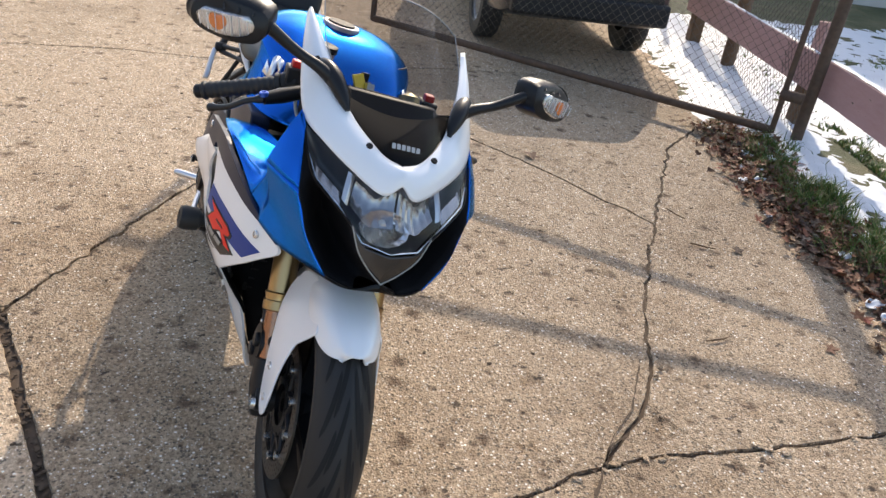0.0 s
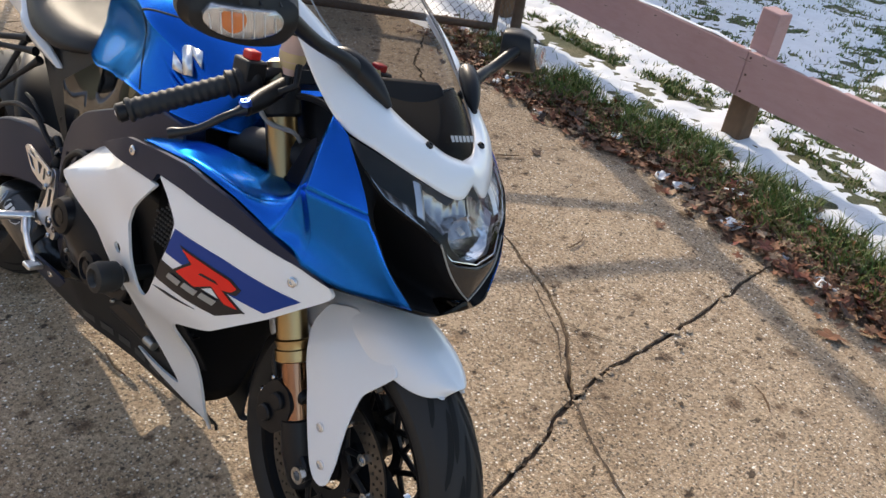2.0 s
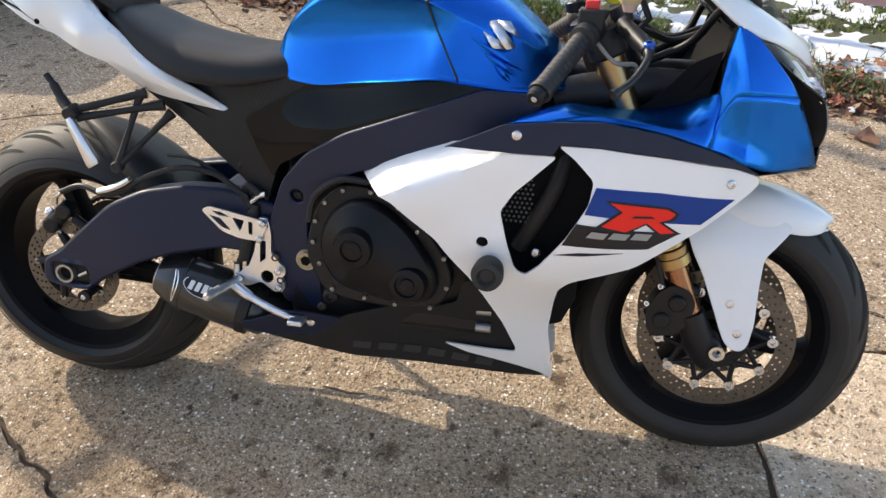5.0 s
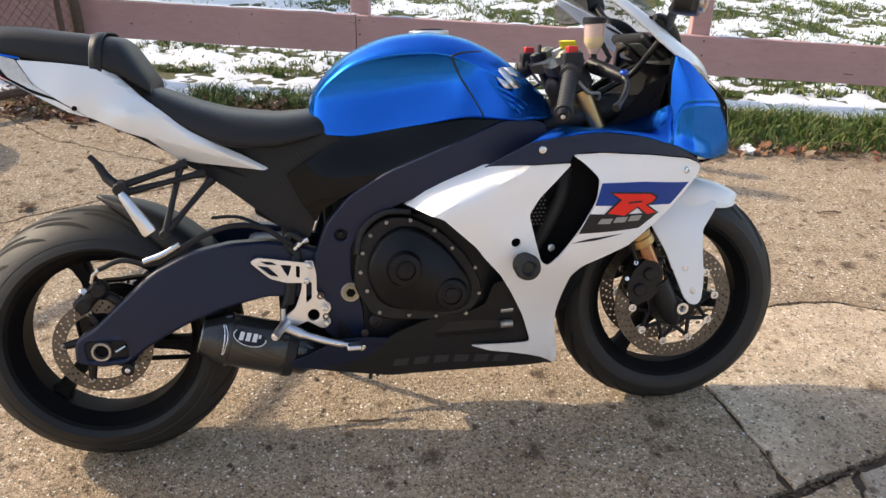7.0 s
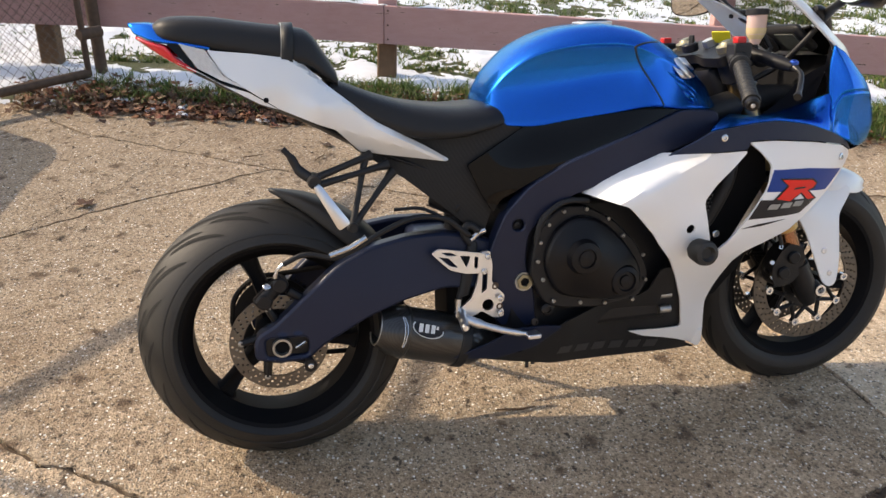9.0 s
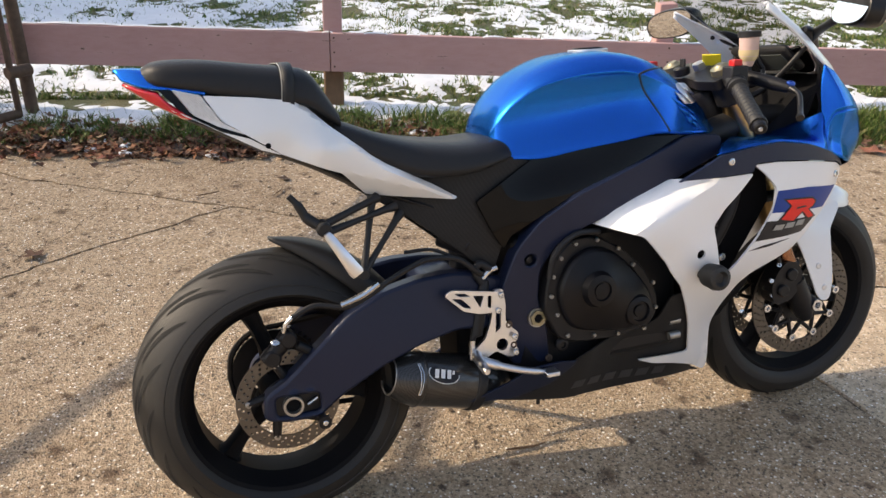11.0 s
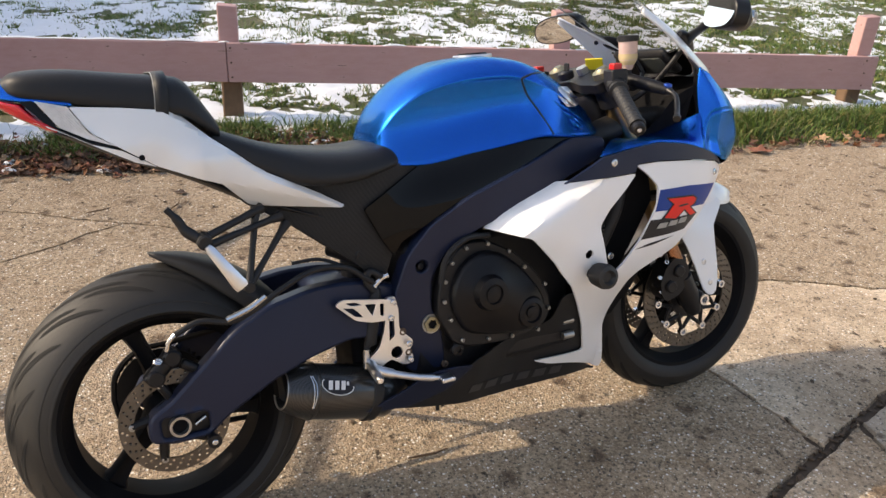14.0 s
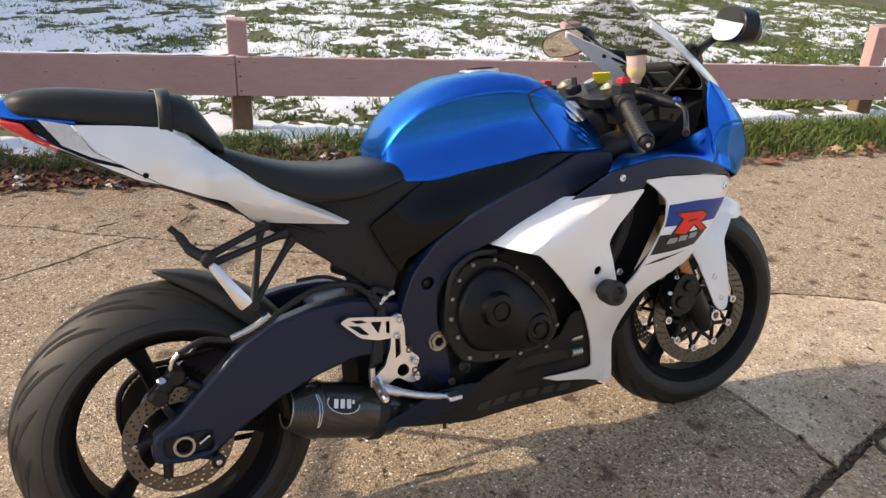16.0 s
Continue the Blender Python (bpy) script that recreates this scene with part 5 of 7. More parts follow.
pill = bike_part("pillion_seat", loft([[(x, y, z) for y, z in s] for x, s in PILLION], 5, 4), M["vinyl"], "black vinyl pillion seat", 50)
strap = curve([(.06, -.105, .915), (.064, -.107, .955), (.066, -.094, .984), (.068, -.06, 1.0), (.068, 0, 1.003), (.068, .06, 1.0), (.066, .094, .984), (.064, .107, .955), (.06, .105, .915)], 5)
bm = bmesh.new()
prev = None
for p in strap:
    q = [bm.verts.new(p + Vector((e, 0, .0015))) for e in (-.012, .012)]
    if prev:
        bm.faces.new((*prev, q[1], q[0]))
    prev = q
thick(bike_part("seat_strap", bm, M["vinyl"], "black grab strap across the seat", parent=pill), 0.004, 0)
bike_part("strap_piping", tube([p + Vector((-.0125, 0, .002)) for p in strap], .0012, 6), M["grey_decal"], "pale stitched edge", parent=pill)

COWLF = tps([(-.15, .95, -.085), (.075, .925, -.108), (.0, .87, -.120), (-.05, .93, -.10), (.13, .875, -.114), (.2, .81, -.125), (.12, .84, -.138), (.206, .735, -.112), (.25, .765, -.142), (.3, .738, -.136), (.402, .704, -.120), (-.1, .92, -.095), (.05, .83, -.115)])


def cowl_skin(x, z):
    """The cowl's side: a bevel under the seat edge and a fold along the lower front."""
    top = .912 - .85 * (x - .09) if x < .24 else .7845 - .555 * (x - .24)
    out = COWLF(x, z) + 1.1 * max(0.0, z - top) * max(0.0, min(1.0, (x - .06) / .03))
    low = .786 - .330 * (x - .152)
    if x > .13:
        out += 0.5 * max(0.0, low - z) * max(0.0, min(1.0, (x - .13) / .04))
    return out


COWL = [(-.098, .953), (-.01, .944), (.078, .931), (.092, .923), (.144, .872), (.24, .795), (.346, .738), (.402, .7035), (.394, .700), (.30, .716), (.205, .730), (.193, .742), (.152, .782), (.115, .796), (.038, .830), (-.022, .871), (-.068, .903)]
pair("tail_cowl", lambda: shell(rounded(COWL, 0.005), cowl_skin, 0.006, res=.008), M["silver"], "pearl white tail cowl", 0.0015, 16)
LENS = [(-.152, .968), (-.101, .954), (-.071, .903), (-.027, .8745), (-.075, .893), (-.119, .9185)]
lens_pair = pair("indicator_lens", lambda: shell(rounded(LENS, 0.003), COWLF, 0.006, lift=.0005), M["lens"], "clear ribbed rear indicator lens", 0.001)
for s, deck in zip((0, 1), lens_pair):
    for k in range(9):
        a, b = Vector((-.149 + .0055 * k, .9655 - .0016 * k)), Vector((-.119 + .0072 * k, .921 - .0030 * k))
        pts = [Vector((p.x, COWLF(p.x, p.y) - .0008, p.y)) for p in (a, a.lerp(b, .5), b)]
        bm = tube(pts, .0009, 6)
        bike_part("lens_rib", bm if s == 0 else mirrored(bm), M["lens"], parent=deck)
TLB = [(-.176, .968), (-.154, .969), (-.121, .918), (-.040, .878), (-.022, .868), (-.07, .8855), (-.137, .923)]
pair("tail_trim", lambda: shell(rounded(TLB, 0.003), lambda x, z: COWLF(x, z) + .003, 0.006), M["gloss"], "gloss black tail trim", 0.001)
STRIP = [(-.160, .931), (-.137, .9215), (-.07, .8825), (-.02, .866), (.038, .829), (.0, .842), (-.055, .873), (-.112, .906)]
pair("tail_strip", lambda: shell(rounded(STRIP, 0.003), lambda x, z: COWLF(x, z) + .001, 0.006), M["silver"], "pearl white strip under the lens", 0.001)
# a flat dark stud stands for the shade in the cowl's hole
for x, z in ((.012, .850),):
    pair("cowl_hole", lambda: bolt((x, cowl_skin(x, z) - .0002, z), .0055, h=.0015), M["lining"], "", 0)
RED = [[(-.236, 0, .985), (-.232, -.035, .984), (-.205, -.060, .972), (-.175, -.075, .962)], [(-.195, 0, .952), (-.192, -.04, .951), (-.178, -.068, .945), (-.155, -.084, .938)], [(-.135, 0, .915), (-.133, -.045, .914), (-.128, -.075, .914), (-.120, -.088, .914)]]
thick(bike_part("tail_light", sheet(RED, 5, 5, True), M["red_lens"], "red tail light"), 0.006)
TOP = [[(-.252, 0, 1.012), (-.25, -.02, 1.008), (-.24, -.035, .99)], [(-.21, 0, 1.012), (-.208, -.04, 1.004), (-.20, -.063, .974)], [(-.15, 0, 1.0), (-.15, -.055, .992), (-.148, -.082, .966)], [(-.09, 0, .98), (-.09, -.06, .975), (-.092, -.093, .957)]]
thick(bike_part("tail_top", sheet(TOP, 5, 5, True), M["blue"], "metallic blue tail top"), 0.005)
UNDER = [[(-.13, 0, .912), (-.13, -.05, .912), (-.125, -.088, .913)], [(-.02, 0, .852), (-.02, -.07, .854), (-.01, -.108, .864)], [(.10, 0, .795), (.10, -.07, .797), (.10, -.105, .806)], [(.21, 0, .735), (.21, -.07, .737), (.212, -.100, .745)], [(.38, 0, .66), (.38, -.06, .66), (.39, -.10, .67)]]
thick(bike_part("tail_underside", sheet(UNDER, 5, 5, True), M["black"], "black tail underside"), 0.005)

COVER = [(.16, .78), (.40, .765), (.52, .778), (.585, .776), (.50, .722), (.447, .690), (.485, .60), (.50, .585), (.475, .515), (.41, .575), (.30, .665), (.2, .73)]
pair("subframe_cover", lambda: shell(rounded(COVER, 0.01), tps([(.2, .75, -.078), (.5, .78, -.115), (.48, .52, -.11), (.3, .7, -.092), (.4, .66, -.108)]), 0.02), M["weave"], "matte black subframe cover", 0.004)
SIDE = [(.44, .689), (.495, .722), (.575, .771), (.68, .794), (.79, .803), (.86, .807), (.925, .812), (.945, .800), (.935, .785), (.86, .745), (.71, .700), (.58, .645), (.514, .606), (.498, .578), (.472, .62)]
SIDEF = tps([(.45, .69, -.125), (.6, .77, -.135), (.8, .78, -.188), (.92, .8, -.19), (.5, .59, -.13), (.6, .7, -.15)])
pair("side_cover", lambda: shell(rounded(SIDE, 0.006), lambda x, z: SIDEF(x, z) - .004 * math.sin(min(1, max(0, (x - .45) / .45)) * math.pi) * math.cos((z - .66 - .28 * (x - .55)) * 40), 0.01, res=.012), M["gloss"], "gloss black side cover", 0.002)

# -- frame, swingarm, rear end --
FRAMEF = tps([(1.0, .78, -.20), (.9, .75, -.205), (.75, .68, -.195), (.6, .62, -.165), (.53, .5, -.140), (.55, .33, -.130)])
FRAME = [(1.02, .79), (.92, .797), (.80, .748), (.66, .692), (.575, .64), (.52, .575), (.488, .49), (.482, .40), (.51, .30), (.60, .295), (.595, .38), (.572, .45), (.575, .52), (.61, .575), (.68, .615), (.80, .66), (.92, .71), (1.02, .745)]
frames = pair("frame_beam", lambda: shell(rounded(FRAME, 0.02), lambda x, z: FRAMEF(x, z), 0.045, [circle2(.553, .548, .014, 16)], .016), M["navy"], "satin navy frame beam", 0.008)
bike_part("frame_plug", bolt((.553, -.139, .548), .008), M["engine"], parent=frames[0])
nut = Vector((.568, -.138, .410))
bike_part("pivot_nut", tube([nut, nut + Vector((0, -.010, 0)), nut + Vector((0, -.010, 0)), nut + Vector((0, -.003, 0))], [.0195, .0195, .0115, .011], 6), M["gold_dark"], "dull brass pivot nut", parent=frames[0])
# Dark disc in the nut: the shade of its hollow, put into colour
bike_part("pivot_bore", cyl(nut + Vector((0, -.002, 0)), nut + Vector((0, -.0055, 0)), .0108, seg=6), M["lining"], parent=frames[0])
bike_part("pivot_washer", tube([nut + Vector((0, .004, 0)), nut + Vector((0, -.004, 0))], .0225, 24), M["dull_steel"], parent=frames[0])
for x, z in ((.597, .305), (.498, .405), (.508, .355)):
    bike_part("frame_bolt", bolt((x, -.136, z), .009), M["rust"], parent=frames[0])
ARM = [(.52, .50), (.45, .525), (.38, .538), (.30, .538), (.21, .522), (.13, .485), (.05, .415), (-.01, .36), (-.052, .338), (-.058, .282), (.0, .272), (.06, .275), (.10, .31), (.15, .338), (.20, .365), (.28, .392), (.38, .41), (.52, .39)]
ARMF = tps([(0, .31, -.130), (.3, .5, -.128), (.5, .45, -.115), (.2, .4, -.148), (.15, .46, -.142), (.1, .34, -.142)])
arms = pair("swingarm", lambda: shell(rounded(ARM, 0.02), ARMF, 0.045, [rounded([(-.03, .288), (.062, .288), (.062, .330), (-.03, .330)], .012)], .016), M["navy"], "satin navy swingarm", 0.01)
for s in (-1, 1):
    mk = (lambda b: b) if s < 0 else mirrored
    bike_part("adjuster_block", mk(box((-.034, -.122, .285), (.066, -.10, .334))), M["engine"], bevel=.004, parent=arms[0 if s < 0 else 1])
    a = Vector((.004, -.122, .310))
    bike_part("axle_nut", mk(tube([a, a + Vector((0, -.014, 0)), a + Vector((0, -.014, 0)), a + Vector((0, -.002, 0))], [.0215, .0215, .0165, .0155], 28)), M["dull_steel"], "hollow steel axle end", parent=arms[0 if s < 0 else 1])
    # near-black disc, drawn for the shade inside the axle end
    bike_part("axle_bore", mk(cyl(a + Vector((0, -.0015, 0)), a + Vector((0, -.0045, 0)), .0152, seg=24)), M["lining"], "dark disc for the shade in the hollow axle", parent=arms[0 if s < 0 else 1])
    bike_part("adjuster_bolt", mk(tube([(.034, -.128, .306), (.056, -.128, .318)], .004, 8)), M["steel"], parent=arms[0 if s < 0 else 1])
    bike_part("stand_spool", mk(tube([(.062, -.12, .272), (.062, -.15, .272), (.062, -.152, .272), (.062, -.162, .272)], [.009, .009, .014, .014], 18)), M["engine"], "black stand spool", parent=arms[0 if s < 0 else 1])
    bike_part("spool_bolt", mk(bolt((.062, -.162, .272), .006)), M["steel"], parent=arms[0 if s < 0 else 1])
# Filler block, added to keep the gap behind the swingarm dark
bike_part("shock_linkage", box((.40, -.075, .27), (.545, .075, .44)), M["lining"], "dark filler block in the gap behind the swingarm", bevel=.015)
bike_part("swingarm_bridge", box((.33, -.11, .42), (.44, .11, .52)), M["navy"], bevel=.02)

bm = bmesh.new()
for p, q, r in (((-.040, -.105, .405), (.020, -.105, .462), .018), ((-.026, -.124, .415), (-.026, -.085, .415), .018), ((.010, -.124, .45), (.010, -.085, .45), .018), ((.025, -.108, .435), (.075, -.108, .40), .011)):
    cyl(p, q, r, seg=18, bev=.004, bm=bm)
bike_part("rear_caliper", bm, M["engine"], "black rear brake caliper")
bike_part("bleed_nipple", tube([(.0, -.125, .470), (.006, -.128, .488), (.02, -.128, .50)], .0045, 8), M["steel"])
bike_part("banjo_bolt", bolt((-.018, -.125, .452), .009, (0, -.6, .8)), M["steel"])
bike_part("brake_hose", tube(curve([(.02, -.128, .50), (.07, -.13, .518), (.13, -.14, .508), (.18, -.15, .528), (.24, -.155, .562), (.31, -.15, .585), (.38, -.14, .575), (.42, -.135, .545), (.44, -.13, .53)], 6), .0062, 8), M["black"], "black rubber brake hose")
bike_part("hose_sleeve", tube(curve([(.12, -.148, .516), (.165, -.155, .532), (.20, -.157, .552)], 6), .0066, 8), M["steel"], "bright hose sleeve")
bike_part("abs_hose", tube(curve([(.27, -.12, .60), (.33, -.13, .60), (.39, -.13, .57)], 6), .004, 8), M["black"])

hug = []
for a in (89, 75, 60, 44, 28):
    t = radians(a)
    w = {89: .010, 75: .055, 60: .088, 44: .10, 28: .10}[a]
    r = {89: .336, 75: .332, 60: .329, 44: .326, 28: .326}[a]
    k = w / .1
    hug.append([(r * math.cos(t), 0, .311 + r * math.sin(t)), (r * math.cos(t), -w * .6, .311 + (r - .006 * k) * math.sin(t)), ((r - .02 * k) * math.cos(t), -w, .311 + (r - .03 * k) * math.sin(t)), ((r - .05 * k) * math.cos(t), -w * 1.02, .311 + (r - .07 * k) * math.sin(t))])
thick(bike_part("rear_hugger", sheet(hug, 5, 5, True), M["black"], "matte black rear hugger"), 0.004)

for s in (-1,):
    mk = (lambda b: b) if s < 0 else mirrored
    hang = tagged(new("peg_hanger"), "black passenger footpeg hanger")
    hang.parent = bike
    j, mount = Vector((.172, -.150, .575)), Vector((.090, -.160, .686))
    for a, b, r in (((.215, -.105, .725), j, .0075), ((.275, -.10, .684), j, .0075), ((.225, -.105, .722), mount, .0085), ((.262, -.105, .700), (.100, -.158, .672), .0075)):
        a = Vector(a)
        bike_part("strut", mk(tube([a, a.lerp(b, .15), a.lerp(b, .5), b], [.012, .008, r * .85, .0085], 10)), M["black"], parent=hang)
    bike_part("hanger_boss", mk(cyl(j + Vector((0, .010, 0)), j + Vector((0, -.010, 0)), .012, seg=20, bev=.003)), M["black"], parent=hang)
    bike_part("hanger_boss", mk(cyl(mount + Vector((.005, .014, 0)), mount + Vector((.005, -.020, -.004)), .015, seg=20, bev=.003)), M["black"], parent=hang)
    bike_part("peg_stop", mk(tube(curve([mount + Vector((-.004, 0, .004)), (.066, -.15, .706), (.052, -.148, .732), (.036, -.146, .752)], 4), [.011] * 5 + [.009] * 4 + [.0065] * 4, 10)), M["black"], parent=hang)
    bm = bmesh.new()
    p0, p1 = Vector((.097, -.180, .676)), Vector((.150, -.194, .588))
    d, side = (p1 - p0).normalized(), Vector((0, 1, 0))
    n = d.cross(side).normalized()
    rings = []
    for t, w, h in ((0, .006, .006), (.1, .009, .007), (.5, .011, .008), (.93, .0145, .009), (1, .0125, .007)):
        p = p0.lerp(p1, t)
        rings.append([bm.verts.new(p + n * w * u + side * h * v) for u, v in ((-1, -.6), (-.6, -1), (.6, -1), (1, -.6), (1, .6), (.6, 1), (-.6, 1), (-1, .6))])
    for p, q in zip(rings, rings[1:]):
        for i in range(8):
            bm.faces.new((p[i], p[(i + 1) % 8], q[(i + 1) % 8], q[i]))
    bm.faces.new(rings[0])
    bm.faces.new(rings[-1])
    bike_part("folded_peg", mk(bm), M["alu"], "bright aluminium peg, folded up", parent=hang)

# exhaust
ex0, ex1 = Vector((.222, -.105, .323)), Vector((.460, -.088, .252))
d = (ex1 - ex0).normalized()
CAN_R = .062
sil = tagged(new("silencer"), "short carbon fibre silencer")
sil.parent = bike
bike_part("can", tube([ex0 + d * .052, ex0 + d * .060, ex0 + d * .12, ex0 + d * .19, ex0 + d * .196], [.0600, .0612, CAN_R, .0625, .0610], 56), M["carbon"], "black carbon fibre can", parent=sil)
bike_part("end_cap", tube([ex0 + d * .062, ex0 + d * .058, ex0 + d * .030, ex0 + d * .004, ex0 - d * .001, ex0 - d * .001, ex0 + d * .006, ex0 + d * .05], [.0622, .0632, .0560, .0445, .0420, .0385, .0370, .0340], 56, caps=False), M["carbon"], "tapered carbon end cap", parent=sil)
bike_part("baffle", cyl(ex0 + d * .046, ex0 + d * .05, .035, seg=32), M["lining"], "dark inside of the outlet", parent=sil)
_side = d.cross(Vector((0, 0, 1))).normalized()
_up = _side.cross(d).normalized()
bike_part("end_lip", tube([ex0 - d * .0015 + _side * .040 * math.cos(a) + _up * .040 * math.sin(a) for a in [2 * math.pi * k / 48 for k in range(48)]], .0022, 8, closed=True), M["dull_steel"], "steel lip of the outlet", parent=sil)
bike_part("cap_rivet_band", tube([ex0 + d * .056, ex0 + d * .058, ex0 + d * .063, ex0 + d * .065], [.0622, .0640, .0640, .0624], 56), M["carbon"], parent=sil)
bike_part("band", tube([ex0 + d * .190, ex0 + d * .193, ex0 + d * .214, ex0 + d * .217], [.0615, .0655, .0645, .0600], 56), M["black"], "black clamp band", parent=sil)
bike_part("link_pipe", tube(curve([ex0 + d * .205, ex0 + d * .245, (.50, -.055, .245), (.6, -.03, .24)], 6), [.060] * 3 + [.055] * 3 + [.046] * 6 + [.034] * 7, 36), M["carbon"], "tapered carbon sleeve", parent=sil)
_clip = [(.062, .55), (.066, .25), (.064, -.05), (.058, -.35), (.052, -.60), (.049, -.62), (.054, -.34), (.058, -.05), (.060, .25), (.058, .54)]
bike_part("strap_clip", tube([ex0 + d * (u * 1.1 - .006) + Vector((0, -math.cos(v + .32) * .0636, math.sin(v + .32) * .0636)) for u, v in _clip], .0015, 6, closed=True), M["steel"], "bent wire clip", parent=sil)


def on_can(u, v):
    """A spot on the can: u along, v round it."""
    c = ex0 + d * u
    return c + Vector((0, -math.cos(v) * (CAN_R + .0004), math.sin(v) * (CAN_R + .0004)))


def badge(u0, v0, ru, rv, lift, n=28):
    bm = bmesh.new()
    mid = bm.verts.new(on_can(u0, v0) + Vector((0, -lift, 0)))
    ring = []
    for k in range(n):
        a = 2 * math.pi * k / n
        ring.append(bm.verts.new(on_can(u0 + ru * math.cos(a), v0 + rv * math.sin(a)) + Vector((0, -lift, 0))))
    for k in range(n):
        bm.faces.new((mid, ring[k], ring[(k + 1) % n]))
    return bm


bike_part("badge", badge(.116, .56, .038, .36, .0012), M["white_decal"], "white oval badge", parent=sil)
bike_part("badge_field", badge(.116, .56, .0356, .328, .002), M["dark_decal"], "black badge centre", parent=sil)
for quad in (((-.021, -.15), (-.013, -.15), (-.008, .15), (-.016, .15)), ((-.009, -.15), (-.001, -.15), (.004, .15), (-.004, .15)), ((.003, -.15), (.011, -.15), (.016, .15), (.008, .15)), ((.015, .0), (.020, .0), (.022, .13), (.018, .13))):
    bm = bmesh.new()
    bm.faces.new([bm.verts.new(on_can(.116 + a * 1.25, .56 + b * 1.1) + Vector((0, -.0045, .0015))) for a, b in quad])
    bike_part("badge_bar", bm, M["white_decal"], parent=sil)

# rearset and brake pedal
rear_set = tagged(new("rearset"), "machined aluminium rearset with heel guard")
rear_set.parent = bike
rear_set.location = (.010, .019, -.014)
HEEL = [(.335, .512), (.352, .522), (.462, .502), (.478, .492), (.460, .455), (.415, .458), (.378, .470)]
bike_part("heel_guard", shell(rounded(HEEL, .008), lambda x, z: -.165, .005, [rounded([(.358, .513), (.382, .510), (.396, .502), (.372, .504)], .003), rounded([(.352, .503), (.376, .498), (.398, .474), (.380, .478)], .004), rounded([(.402, .502), (.428, .498), (.418, .472)], .004), rounded([(.437, .497), (.446, .495), (.444, .468), (.436, .470)], .003)], .02), M["alu"], "pierced aluminium heel guard", bevel=.001, parent=rear_set)
HANG = [(.455, .505), (.476, .505), (.482, .47), (.480, .43), (.498, .408), (.510, .398), (.510, .383), (.500, .375), (.510, .355), (.500, .342), (.485, .342), (.455, .362), (.43, .350), (.405, .350), (.402, .372), (.43, .395), (.444, .43), (.452, .47)]
bike_part("hanger_plate", shell(rounded(HANG, .006), lambda x, z: -.158, .010, [circle2(.470, .375, .014, 16), rounded([(.458, .455), (.470, .455), (.468, .415), (.455, .405)], .004)], .02), M["alu"], "machined aluminium hanger plate", bevel=.0015, parent=rear_set)
for x, z in ((.468, .495), (.459, .460), (.497, .392), (.498, .355), (.405, .362)):
    bike_part("hanger_bolt", bolt((x, -.168, z), .007), M["steel"], parent=rear_set)
bike_part("footpeg", tube([(.405, -.16, .362), (.402, -.175, .362), (.40, -.18, .362), (.385, -.262, .366), (.384, -.27, .366)], [.012, .012, .0105, .0095, .006], 16), M["alu"], "knurled aluminium footpeg", parent=rear_set)
bike_part("brake_pedal", tube(curve([(.405, -.176, .356), (.44, -.190, .342), (.49, -.204, .327), (.53, -.212, .318), (.55, -.216, .315)], 5), [.011] * 6 + [.008] * 10 + [.006] * 5, 12), M["alu"], "polished aluminium brake pedal", parent=rear_set)
bike_part("pedal_tip", box((.540, -.240, .309), (.572, -.206, .320), m=Matrix()), M["alu"], bevel=.003, parent=rear_set)
bike_part("master_cylinder", tube([(.40, -.145, .365), (.405, -.145, .40), (.415, -.142, .405), (.437, -.138, .50), (.442, -.136, .525)], [.007, .007, .014, .014, .010], 14), M["black"], "rear brake master cylinder", parent=rear_set)
bike_part("clevis", tube([(.398, -.15, .352), (.401, -.15, .395)], .0075, 10), M["steel"], parent=rear_set)
bike_part("hose_union", tube([(.43, -.138, .525), (.455, -.142, .548), (.47, -.145, .552)], .007, 10), M["steel"], parent=rear_set)
bike_part("hose_loop", tube(curve([(.455, -.142, .55), (.43, -.14, .565), (.42, -.14, .545), (.435, -.14, .52)], 6), .0085, 10), M["black"], parent=rear_set)
bike_part("shock_reservoir", cyl((.375, -.05, .612), (.435, -.09, .585), .026, seg=24, bev=.004), M["engine"], "black shock reservoir")
bike_part("shock_spring", tube([(.45, 0, .40), (.45, 0, .62)], .035, 16), M["engine"])

# chain side, seen through the wheel
bm = lathe([(.088, .06), (.088, .098), (.094, .098), (.094, .06)], (0, 0, .311), seg=60)
for k in range(44):
    a = 2 * math.pi * k / 44
    cyl((.100 * math.cos(a), .0915, .311 + .100 * math.sin(a)), (.108 * math.cos(a), .0915, .311 + .108 * math.sin(a)), .0045, .002, 6, bm=bm)
bike_part("sprocket", bm, M["engine"], "dark rear sprocket", parent=rear_wheel)
bm = bmesh.new()
links = curve([(-.103, .0915, .311), (-.09, .0915, .37), (-.04, .0915, .412), (.03, .0915, .418), (.25, .0915, .435), (.5, .0915, .455)], 12)
for a, b in zip(links, links[1:]):
    tube([a, b], .007, 6, bm=bm)
for a, b in zip([Vector((p.x, p.y, .622 - p.z + .03 * max(0, p.x))) for p in links], [Vector((p.x, p.y, .622 - p.z + .03 * max(0, p.x))) for p in links[1:]]):
    tube([a, b], .007, 6, bm=bm)
bike_part("drive_chain", bm, M["engine"], "dark oily drive chain")
bike_part("chain_guard", box((-.05, .078, .468), (.22, .105, .476), m=Matrix.Rotation(radians(-4), 4, "Y")), M["alu"], bevel=.002)

